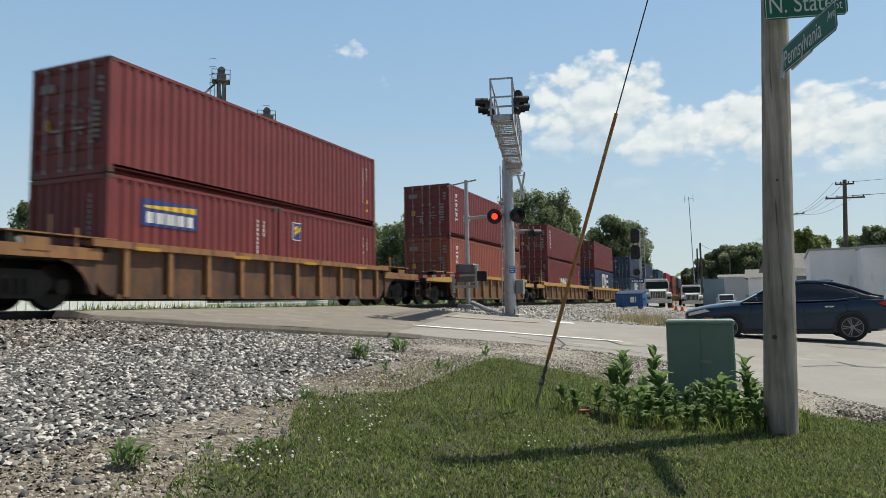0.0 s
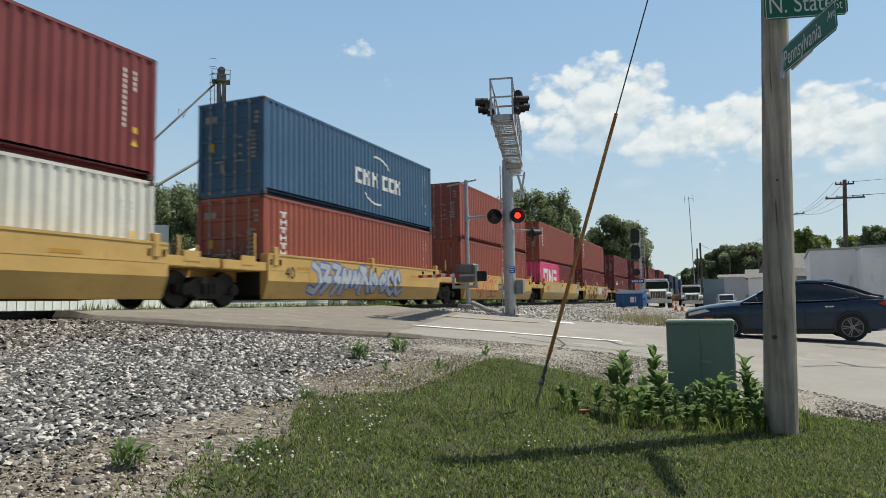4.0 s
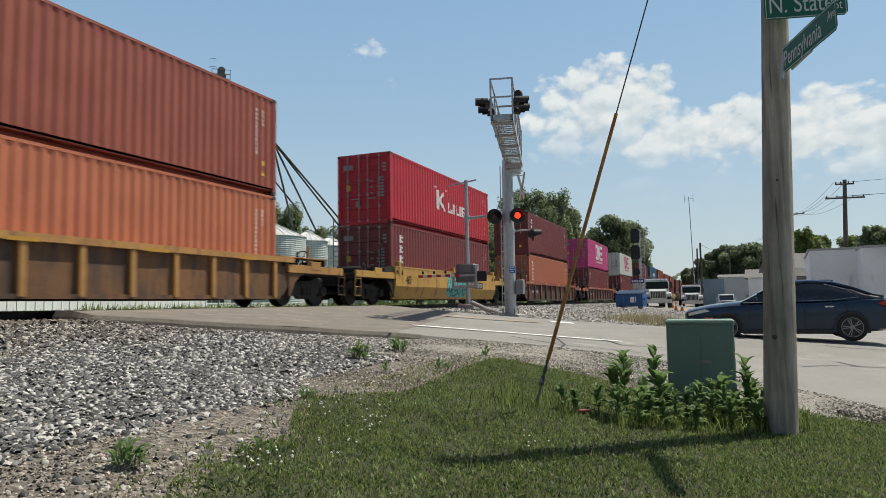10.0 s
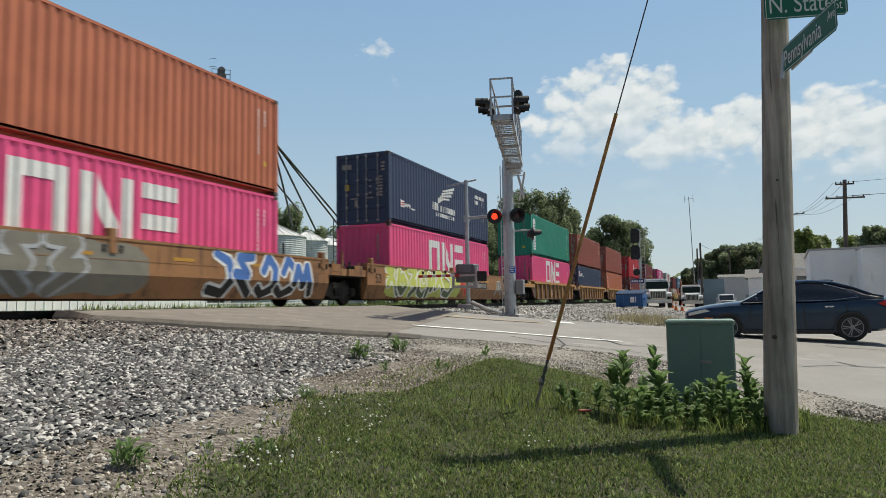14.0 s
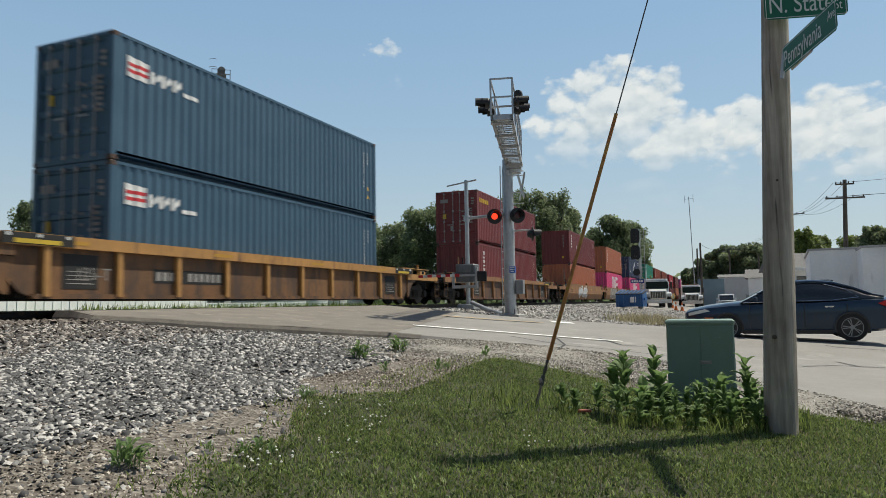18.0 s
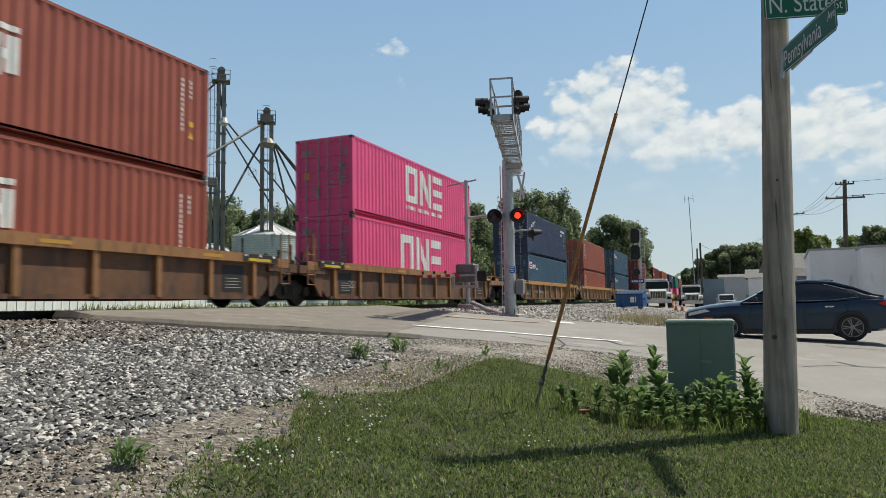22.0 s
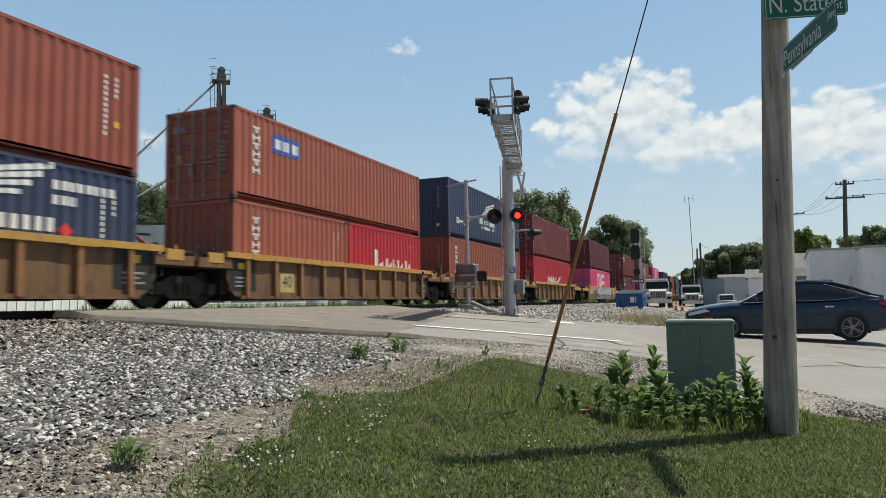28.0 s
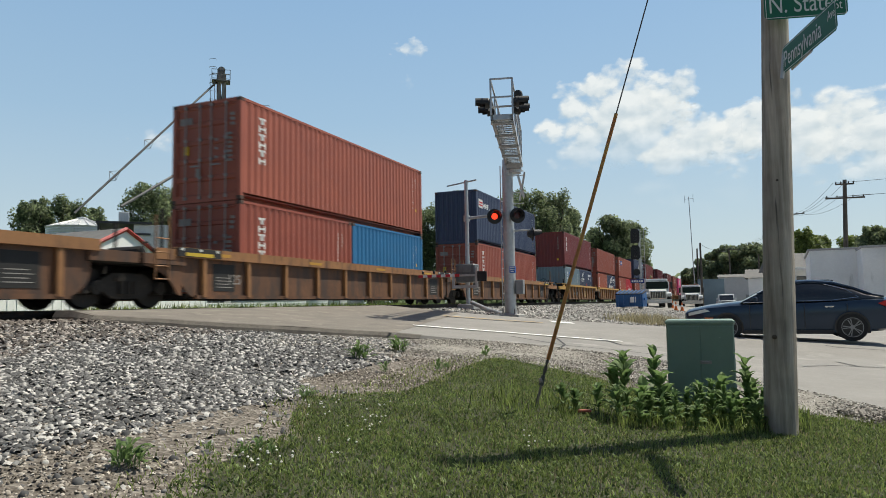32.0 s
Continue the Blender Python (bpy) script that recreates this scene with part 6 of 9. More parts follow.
def cloud(px, py, w, h, seed, scale, lo, hi, soft, gain, drift, flat=1.0, label="white fair-weather cloud"):
    """A far bank of cloud that drifts slowly across the sky. px, py, w, h: where it shows at the start; drift: how far it goes."""
    r = 3200.0
    d0, d1 = way(px, py), way(px + drift[0], py + drift[1])
    ww, hh = w / FOCAL * r, h / FOCAL * r
    m = Mesh()
    m.poly([(-ww / 2, 0, -hh / 2), (ww / 2, 0, -hh / 2), (ww / 2, 0, hh / 2), (-ww / 2, 0, hh / 2)])
    ob = part("cloud", m, cloud_material("cloud_vapour", seed, scale / 1000.0, lo, hi, soft, gain, flat))
    tagged(ob, label, "cloud", "clouds", "structure")
    ob.visible_shadow = False

    def at(d):
        p = d * r
        return Matrix.Translation(p) @ pose(0, 0, 0, 0, 0, math.degrees(math.atan2(-d.x, d.y)))
    ob.matrix_basis = at(d0)
    DRIFTING.append((ob, [(0.0, at(d0)), (16.0, at(way(px + drift[0] / 2, py + drift[1] / 2))), (32.0, at(d1))]))
    return ob


cloud(617, 92, 110, 50, 3.0, 9.0, 0.16, 0.42, 0.6, 1.1, (106, -4), label="small thin wisp of white cloud")
cloud(668, 132, 110, 80, 9.0, 8.0, 0.22, 0.6, 0.42, 1.2, (44, 0), label="faint thin wisp of cloud")
cloud(1036, 190, 310, 250, 5.0, 4.5, 0.10, 0.21, 0.9, 0.72, (50, 16), 1.0, "heaped white cumulus cloud with a grey base")
cloud(1122, 148, 120, 120, 11.0, 6.0, 0.12, 0.28, 0.8, 0.8, (60, 14), 1.0, "round white cumulus head")
cloud(1205, 240, 320, 150, 12.0, 4.5, 0.10, 0.22, 0.88, 0.75, (42, 14), 1.1, "heaped white cumulus cloud")
cloud(1350, 226, 330, 180, 7.0, 4.5, 0.10, 0.21, 0.9, 0.75, (40, 12), 1.1, "long bank of white cumulus cloud")
cloud(1540, 228, 400, 200, 14.0, 4.5, 0.09, 0.20, 0.9, 0.75, (40, 12), 1.1, "long bank of white cumulus cloud")
cloud(170, 238, 150, 80, 8.0, 7.0, 0.2, 0.48, 0.5, 1.1, (100, 8), 1.0, "small soft white cloud")
cloud(1230, 330, 760, 130, 4.0, 4.0, 0.2, 0.75, 0.2, 1.1, (40, 8), 1.0, "thin hazy cloud low in the sky")


# glowing backdrop that paints pale haze and blue sky brightness above the horizon
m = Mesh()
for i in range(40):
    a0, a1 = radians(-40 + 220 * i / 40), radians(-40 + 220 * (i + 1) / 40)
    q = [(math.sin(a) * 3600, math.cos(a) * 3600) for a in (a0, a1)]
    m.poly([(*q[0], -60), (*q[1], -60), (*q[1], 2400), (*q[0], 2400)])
HAZE_GLOW, nt, n, l, b = nodes_of("painted_haze_glow")
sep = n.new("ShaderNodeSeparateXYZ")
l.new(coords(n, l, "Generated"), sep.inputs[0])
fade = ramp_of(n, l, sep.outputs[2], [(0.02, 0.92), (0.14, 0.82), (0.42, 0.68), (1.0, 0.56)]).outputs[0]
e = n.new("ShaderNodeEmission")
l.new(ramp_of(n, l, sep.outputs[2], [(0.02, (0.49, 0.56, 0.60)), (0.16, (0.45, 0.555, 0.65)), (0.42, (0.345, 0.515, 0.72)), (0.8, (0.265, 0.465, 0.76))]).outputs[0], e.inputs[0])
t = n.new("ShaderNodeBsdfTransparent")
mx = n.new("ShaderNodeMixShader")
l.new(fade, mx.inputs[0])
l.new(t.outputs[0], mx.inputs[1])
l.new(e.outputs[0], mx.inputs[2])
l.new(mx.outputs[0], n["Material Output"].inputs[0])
hz = part("backdrop", m, HAZE_GLOW)
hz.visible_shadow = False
tagged(hz, "glowing backdrop painted with pale summer haze over the horizon", "haze", kind="structure")


# ---- crossing signal with a cantilever ----
GLOW = bpy.data.materials.new("red_signal_glow")
GLOW.use_nodes = True
gb = GLOW.node_tree.nodes["Principled BSDF"]
gb.inputs["Base Color"].default_value = (0.6, 0.01, 0.005, 1)
gb.inputs["Emission Color"].default_value = (1.0, 0.045, 0.018, 1)
gb.inputs["Emission Strength"].default_value = 1.6
DARKLENS = surface("dark_red_lens", (0.05, 0.006, 0.006), 0.2, vary=0.1)
GRATE = surface("galvanised_grating", (0.40, 0.41, 0.42), 0.5, 0.4, 0.15, 8)
PERIOD, FIRST_RIGHT, RIGHT_FOR = 1.52, 0.36, 0.77


def flash_rows(disc, which):
    """The lens turns its glowing or its dark face outwards, in step with the crossing's flashing."""
    rows, t = [], FIRST_RIGHT - PERIOD
    base = disc.matrix_basis.copy()
    angle = 0.0 if which == "right" else 180.0
    rows.append((0.0, base @ pose(0, 0, 0, 0, 0, 180.0 - angle)))
    state = 180.0 - angle
    cuts = []
    while t < 32:
        cuts += [(t, angle), (t + RIGHT_FOR, 180.0 - angle)]
        t += PERIOD
    for when, goal in cuts:
        if when <= 0.1 or when >= 31.9 or goal == state:
            continue
        for k, f in ((-0.034, 0.0), (0.0, 0.34), (0.034, 0.67), (0.067, 1.0)):
            rows.append((when + k, base @ pose(0, 0, 0, 0, 0, state + (goal - state) * f)))
        state = goal
    rows.append((32.0, base @ pose(0, 0, 0, 0, 0, state)))
    return rows


def flasher(parent, at, turn, which=None, size=1.0, disc=True):
    """A round crossing light: black disc, hood, lens. It looks along local -y."""
    m = Mesh()
    if disc:
        m.lathe([(0.27, 0.02), (0.27, 0.035), (0.10, 0.04)], 24, "y")
    m.lathe([(0.02, 0.24), (0.12, 0.22), (0.17, 0.10), (0.17, 0.0), (0.16, 0.0), (0.16, 0.08), (0.02, 0.1)], 20, "y")
    lamp = part("signal_light", m, DARKBOX, parent, "black round crossing light with a hood", Matrix.Translation(at) @ pose(0, 0, 0, 0, 0, turn) @ Matrix.Diagonal((size, size, size, 1)))
    m = Mesh()
    n = 14
    for i in range(n):
        a0, a1 = math.pi * (-0.12 + 1.24 * i / n), math.pi * (-0.12 + 1.24 * (i + 1) / n)
        dep0, dep1 = (0.30 if 0.1 < (i + 0.5) / n < 0.9 else 0.16), (0.30 if 0.1 < (i + 0.5) / n < 0.9 else 0.16)
        for rr in (0.17, 0.176):
            m.poly([(math.cos(a0) * rr, 0.02, math.sin(a0) * rr), (math.cos(a1) * rr, 0.02, math.sin(a1) * rr), (math.cos(a1) * rr, -dep1, math.sin(a1) * rr), (math.cos(a0) * rr, -dep0, math.sin(a0) * rr)])
    part("hood", m, DARKBOX, lamp)
    m = Mesh()
    m.lathe([(0.0, -0.018), (0.09, -0.014), (0.145, -0.004)], 20, "y", slot=0)
    m.lathe([(0.145, 0.004), (0.09, 0.014), (0.0, 0.018)], 20, "y", slot=1)
    ob = part("lens", m, [GLOW, DARKLENS] if which else [DARKLENS, DARKLENS], lamp, "red glass lens", (0, 0.03, 0))
    if which:
        FLASHERS.append((ob, which))
    return lamp


MX, MY = 23.0, 6.97
mast = thing("crossing_signal", "galvanised cantilever crossing signal with red flashing lights", "crossing signal", (MX, MY, -0.42))
m = Mesh()
m.lathe([(0.24, 0.0), (0.24, 0.05), (0.205, 0.06), (0.195, 3.0), (0.18, 5.5)], 22, at=(0, 0, 0))
part("mast", m, GALV, mast, smooth=True)
m = Mesh()
m.box(-0.4, 0.4, -0.4, 0.4, -0.12, 0.03, 0.03)
part("base_plate", m, surface("pale_concrete", (0.36, 0.35, 0.33), 0.9, vary=0.2, bump=0.2), mast)
for k in range(4):
    m = Mesh()
    a = math.pi / 4 + k * math.pi / 2
    m.tube((math.cos(a) * 0.3, math.sin(a) * 0.3, 0.03), (math.cos(a) * 0.3, math.sin(a) * 0.3, 0.22), 0.025, n=6)
    part("anchor_bolt", m, RODS, mast)
ARM = Vector((-6.0, -1.45, 0)).normalized()
SIDE = Vector((ARM.y, -ARM.x, 0)) * -1
turn_arm = math.degrees(math.atan2(ARM.y, ARM.x))
arm = part("cantilever_arm", Mesh().box(-0.35, 6.2, -0.30, -0.22, 5.28, 5.42).box(-0.35, 6.2, 0.22, 0.30, 5.28, 5.42).box(6.1, 6.2, -0.30, 0.30, 5.28, 5.42).box(-0.35, -0.25, -0.30, 0.30, 5.28, 5.42), GALV, mast, "long grated walkway arm", pose(0, 0, 0, 0, 0, turn_arm) @ pose(0, 0.24, 0))
m = Mesh()
for k in range(15):
    m.box(-0.25, 6.1, -0.215 + k * 0.03, -0.207 + k * 0.03, 5.36, 5.41)
for k in range(28):
    m.box(-0.2 + k * 0.225, -0.17 + k * 0.225, -0.22, 0.22, 5.385, 5.405)
tagged(part("grating", m, GRATE, arm), kind="stuff")
for k in range(5):
    m = Mesh()
    x = 0.3 + k * 1.4
    m.box(x, x + 0.09, -0.31, 0.31, 5.22, 5.285)
    part("cross_beam", m, GALV, arm)
for y in (-0.29, 0.29):
    for k in range(5):
        x = 0.5 + k * 1.4
        part("railing_post", Mesh().box(x - 0.025, x + 0.025, y - 0.025, y + 0.025, 5.42, 6.42), GALV, arm)
    for z in (5.92, 6.42):
        part("handrail", Mesh().box(0.5, 6.13, y - 0.02, y + 0.02, z - 0.02, z + 0.02), GALV, arm)
for z in (5.92, 6.42):
    part("handrail", Mesh().box(6.09, 6.13, -0.29, 0.29, z - 0.02, z + 0.02), GALV, arm)
part("mounting_bracket", Mesh().box(-0.3, 0.35, -0.26, 0.26, 5.12, 5.24, 0.01).lathe([(0.25, 5.0), (0.25, 5.2)], 18), GALV, arm)
for y, yaw in ((-0.46, 180), (0.46, 0)):
    m = Mesh()
    m.tube((5.62, 0.0, 5.80), (5.62, y * 0.86, 5.80), 0.03, n=8)
    m.tube((5.2, y * 0.86, 5.80), (6.05, y * 0.86, 5.80), 0.035, n=8)
    part("head_bracket", m, GALV, arm)
for y, yw in ((-0.46, 0), (0.46, 180)):
    for x in (5.25, 5.98):
        flasher(arm, (x, y, 5.80), yw + 6, None, 0.86, False)
part("bell", Mesh().lathe([(0.02, 0.12), (0.10, 0.10), (0.13, 0.02), (0.13, -0.05), (0.03, -0.07)], 16, "x", (5.0, 0.40, 6.30)), DARKBOX, arm)
FACE = facing(900) + 14
for dy, which, dz in ((0.42, "left", 3.47), (-0.42, "right", 3.45)):
    v = Vector((-0.28, dy, dz))
    flasher(mast, v, FACE, which)
part("light_bar", Mesh().tube((-0.06, -0.55, 3.52), (-0.06, 0.55, 3.52), 0.035, n=8).lathe([(0.215, 3.42), (0.215, 3.62)], 18), GALV, mast)
part("side_arm", Mesh().chain([(0, -0.2, 2.95), (0, -0.75, 2.95), (0, -0.75, 2.72)], 0.03, 8).lathe([(0.212, 2.88), (0.212, 3.0)], 18), GALV, mast)
flasher(mast, (0.0, -0.88, 2.80), facing(900) + 100, None, 0.9, True)
m = Mesh()
for s in (1, -1):
    d = Vector((0, math.sin(0.62) * s, math.cos(0.62)))
    w = Vector((0, d.z, -d.y)) * 0.085
    c = Vector((-0.02 * s, -0.50, 4.5))
    m.poly([c - d * 0.55 - w, c - d * 0.55 + w, c + d * 0.55 + w, c + d * 0.55 - w])
    m.poly([p + Vector((0.012, 0, 0)) for p in (c - d * 0.55 - w, c - d * 0.55 + w, c + d * 0.55 + w, c + d * 0.55 - w)])
part("crossbuck", m, surface("white_sign_sheet", (0.70, 0.70, 0.68), 0.5, vary=0.08), mast, "white crossed boards seen nearly edge-on", Matrix.Translation((0.0, -0.5, 0)) @ pose(0, 0, 0, 0, 0, -56) @ Matrix.Translation((0.0, 0.5, 0)))
for z in (3.9, 4.3, 4.9, 5.05):
    part("clamp", Mesh().lathe([(0.205, z), (0.205, z + 0.05)], 18).tube((0, -0.2, z), (0.1, -0.56, z + 0.02), 0.02, n=6), GALV, mast)
lad = part("ladder", Mesh().tube((0.0, 0.29, 0.3), (0.0, 0.27, 5.3), 0.018, n=6).tube((0.28, 0.29, 0.3), (0.28, 0.27, 5.3), 0.018, n=6), GALV, mast)
for k in range(16):
    part("rung", Mesh().tube((0, 0.285, 0.45 + k * 0.3), (0.28, 0.285, 0.45 + k * 0.3), 0.012, n=5), GALV, lad)
part("blue_notice", Mesh().box(-0.30, -0.185, -0.28, -0.08, 1.46, 1.68), BLUEM, mast, "small blue notice plate with white bars")
part("notice_bars", Mesh().box(-0.305, -0.30, -0.26, -0.10, 1.62, 1.65).box(-0.305, -0.30, -0.26, -0.10, 1.56, 1.59).box(-0.305, -0.30, -0.24, -0.12, 1.49, 1.52), WHITE, mast)
part("junction_box", Mesh().box(-0.12, 0.12, -0.50, -0.22, 0.72, 1.22, 0.02), surface("grey_box_paint", (0.22, 0.23, 0.24), 0.5), mast)

# gate mechanism and its post, across the street
GX, GY = 26.0, 9.66
gate = thing("crossing_gate", "grey crossing gate post with a mechanism box", "crossing gate", (GX, GY, -0.24))
part("post", Mesh().lathe([(0.095, 0), (0.085, 2.5), (0.075, 5.3)], 14), GALV, gate, smooth=True)
part("foundation", Mesh().box(-0.35, 0.35, -0.35, 0.35, -0.1, 0.22, 0.03), GALV, gate)
part("top_arm", Mesh().tube((0, -0.45, 5.28), (0, 0.85, 5.12), 0.035, 0.03, 8), GALV, gate)
part("cross_pipe", Mesh().tube((0, 0, 3.72), (-0.3, -1.75, 3.75), 0.06, 0.06, 10).lathe([(0.13, 3.6), (0.13, 3.84)], 12), GALV, gate)
box = part("mechanism", Mesh().box(-0.3, 0.3, -0.40, 0.42, 1.10, 1.84, 0.04).box(-0.34, 0.34, -0.44, 0.46, 1.45, 1.50), surface("mechanism_paint", (0.15, 0.155, 0.16), 0.5, 0.3, 0.25, 5), gate)
part("door_panel", Mesh().box(-0.325, -0.30, -0.26, 0.26, 1.52, 1.80, 0.01), surface("mechanism_door", (0.20, 0.205, 0.21), 0.5, 0.3, 0.2, 5), box)
part("counterweight", Mesh().box(-0.44, -0.37, -0.95, -0.55, 1.12, 1.52, 0.02), DARKBOX, gate)
part("support_arm", Mesh().box(-0.36, -0.30, -0.55, 0.55, 0.86, 0.98).box(-0.36, -0.30, -0.55, -0.45, 0.98, 1.7).box(-0.36, -0.30, 0.45, 0.55, 0.98, 1.5).box(-0.36, -0.30, -0.45, 0.45, 1.34, 1.42), GALV, gate)
m = Mesh()
for k in range(9):
    m.box(-0.45, -0.42, 0.2 + k * 0.2, 0.4 + k * 0.2, 1.33, 1.44, slot=k % 2)
part("gate_arm", m, [REDM, WHITE], gate, "red and white striped lowered gate arm")
for k in range(3):
    part("arm_light", Mesh().lathe([(0.03, 0), (0.05, 0.02), (0.05, 0.1), (0.02, 0.13)], 8, at=(-0.44, 0.8 + k * 0.5, 1.47)), DARKBOX, gate)
part("cable_pipe", Mesh().chain([(-0.1, -0.2, 0.28), (-1.4, -1.25, 0.02), (-2.6, -2.25, -0.16)], 0.085, 10), GALV, gate)

# ---- wooden utility pole with street signs ----
def wood_material(name, lo, hi):
    m, nt, n, l, b = nodes_of(name)
    vec = coords(n, l, "Object", (14, 14, 0.9))
    g = noise_of(n, l, 1.0, 7, 0.62, vec, 0.3)
    stain = noise_of(n, l, 1.3, 4, 0.6, coords(n, l))
    c = ramp_of(n, l, g.outputs[0], [(0.30, lo), (0.72, hi)]).outputs[0]
    s = ramp_of(n, l, stain.outputs[0], [(0.35, 0.62), (0.65, 1.0)]).outputs[0]
    crack = noise_of(n, l, 1.0, 3, 0.5, coords(n, l, "Object", (26, 26, 0.55)), 0.4)
    ck = ramp_of(n, l, crack.outputs[0], [(0.30, 0.42), (0.36, 1.0)]).outputs[0]
    l.new(mix_of(n, l, 1.0, mix_of(n, l, 1.0, c, s, "MULTIPLY"), ck, "MULTIPLY"), b.inputs["Base Color"])
    b.inputs["Roughness"].default_value = 0.9
    bump_of(n, l, mix_of(n, l, 1.0, g.outputs[0], ck, "MULTIPLY"), 0.7, 0.02, b)
    return m


POLEWOOD = wood_material("weathered_pole_wood", (0.21, 0.178, 0.140), (0.64, 0.575, 0.480))
PX, PY = 6.96, -0.405
PZ = ground_z(PY)
pole = thing("utility_pole", "weathered grey wooden utility pole with checks and knots", "utility pole", (PX, PY, PZ - 0.05))
m = Mesh()
rg = random.Random(4)
n = 28
wob = [rg.uniform(-0.012, 0.012) for _ in range(n)]
rings = []
for k in range(24):
    z = k * 0.30
    r = 0.141 - 0.0072 * z
    rings.append([((r + wob[i] * 0.6) * math.cos(2 * math.pi * i / n), (r + wob[i] * 0.6) * math.sin(2 * math.pi * i / n) - 0.036 * z, z) for i in range(n)])
m.add([p for q in rings for p in q], [(k * n + i, k * n + (i + 1) % n, (k + 1) * n + (i + 1) % n, (k + 1) * n + i) for k in range(23) for i in range(n)])
m.poly(rings[-1])
part("shaft", m, POLEWOOD, pole, smooth=True)
for k, (dz, w) in enumerate(((0.93, 0.020), (2.35, 0.011))):
    part("knot", Mesh().lathe([(0.0, -0.03), (w, -0.02), (w * 1.4, 0.03)], 10, "x", (-0.118 + 0.0072 * dz, 0.05 - 0.04 * k - 0.036 * dz, dz)), surface("dark_knot", (0.10, 0.075, 0.055), 0.9), pole)

SIGNGREEN = surface("street_sign_green", (0.006, 0.135, 0.075), 0.6, vary=0.08, scale=2)
SIGNWHITE = surface("sign_letter_white", (0.66, 0.70, 0.68), 0.5, vary=0.05)


def street_sign(name, words, length, high, at, label, sizes, tilt=0):
    ob = thing(name, label, "street sign", at)
    hl = length / 2
    m = Mesh()
    c = 0.03
    poly = [(-hl + c, -high / 2), (hl - c, -high / 2), (hl, -high / 2 + c), (hl, high / 2 - c), (hl - c, high / 2), (-hl + c, high / 2), (-hl, high / 2 - c), (-hl, -high / 2 + c)]
    m.extrude_y(poly, -0.002, 0.002)
    part("panel", m, SIGNGREEN, ob)
    m = Mesh()
    w = 0.006
    for y in (-0.0035,):
        for x0, x1, z0, z1 in ((-hl + 0.012, hl - 0.012, -high / 2 + 0.010, -high / 2 + 0.010 + w), (-hl + 0.012, hl - 0.012, high / 2 - 0.010 - w, high / 2 - 0.010), (-hl + 0.012, -hl + 0.012 + w, -high / 2 + 0.01, high / 2 - 0.01), (hl - 0.012 - w, hl - 0.012, -high / 2 + 0.01, high / 2 - 0.01)):
            m.box(x0, x1, y, y + 0.001, z0, z1)
    part("border", m, SIGNWHITE, ob)
    for txt, size, x, z in sizes:
        cu = bpy.data.curves.new("sign_lettering", "FONT")
        cu.body, cu.size, cu.extrude = txt, size, 0.0008
        cu.align_x, cu.align_y = "LEFT", "CENTER"
        tmp = bpy.data.objects.new("sign_lettering", cu)
        me = bpy.data.meshes.new_from_object(tmp.evaluated_get(bpy.context.evaluated_depsgraph_get()))
        bpy.data.objects.remove(tmp)
        part("lettering", me, SIGNWHITE, ob, at=pose(x, -0.0045, z, 90, 0, 0) @ Matrix.Diagonal((0.72, 1, 1, 1)))
    return ob
def cam_pt(px, py, depth):
    d = way(px, py)
    return d * (depth / d.dot(VIEW.to_3x3() @ Vector((0, 0, -1))))


def between(a, b):
    """Pose of a sign whose middle line runs from a to b, upright."""
    d = b - a
    return Matrix.Translation((a + b) / 2) @ pose(0, 0, 0, 0, 0, math.degrees(math.atan2(d.y, d.x)))


a, b = cam_pt(1352, 14, 6.22), cam_pt(1500, 8, 6.12)
b.z = a.z
ln = (b - a).length
street_sign("street_sign", "", ln, 0.235, between(a, b), "green street name sign with white lettering on the pole",
            [("N. State", 0.235, -ln / 2 + 0.035, 0.01), ("St", 0.125, ln / 2 - 0.115, -0.02)])
a, b = cam_pt(1386, 106, 6.12), cam_pt(1481, 27, 5.12)
b.z = a.z = (a.z + b.z) / 2
ln = (b - a).length
street_sign("street_sign", "", ln, 0.235, between(a, b), "green street name sign jutting from the pole towards the lawn",
            [("Pennsylvania", 0.20, -ln / 2 + 0.03, -0.01), ("Ave", 0.105, ln / 2 - 0.14, 0.03)])
bk = thing("sign_bracket", "dark steel bracket holding street signs to the pole", "bracket")
part("band", Mesh().tube(cam_pt(1384, 140, 6.16), cam_pt(1388, 90, 6.16), 0.018, n=8), GALV, bk)
p0, p1 = cam_pt(1402, 122, 6.0), cam_pt(1436, 90, 5.55)
part("clip", Mesh().tube(p0, p1, 0.012, n=6), GALV, bk)

# guy wire
GUYSTEEL = surface("dull_guy_strand", (0.10, 0.10, 0.095), 0.55, 0.4, 0.2, 8)
gx, gy = 6.56, 1.78
guy = thing("guy_wire", "steel guy wire with an orange-brown plastic guard", "guy wire", (gx, gy, ground_z(gy) - 0.03))
top = Vector((6.93 - gx, -0.18 - gy, 5.5 - ground_z(gy)))
u = top.normalized()
part("wire", Mesh().tube((0, 0, 0), top, 0.0075, n=6), GUYSTEEL, guy)
part("strut", Mesh().tube(top, top + Vector((0.03, -0.42, 0.0)), 0.025, n=8), GUYSTEEL, guy)
part("guard", Mesh().tube(u * 0.52, u * 3.02, 0.020, 0.018, 10), surface("orange_plastic_guard", (0.42, 0.17, 0.045), 0.6, vary=0.3, scale=3, wear=(0.50, 0.29, 0.07), wear_at=0.5), guy)
part("anchor_rod", Mesh().tube((0, 0, -0.1), u * 0.30, 0.013, n=6).lathe([(0.02, 0), (0.028, 0.02), (0.02, 0.05)], 8, at=tuple(u * 0.28)), RODS, guy)
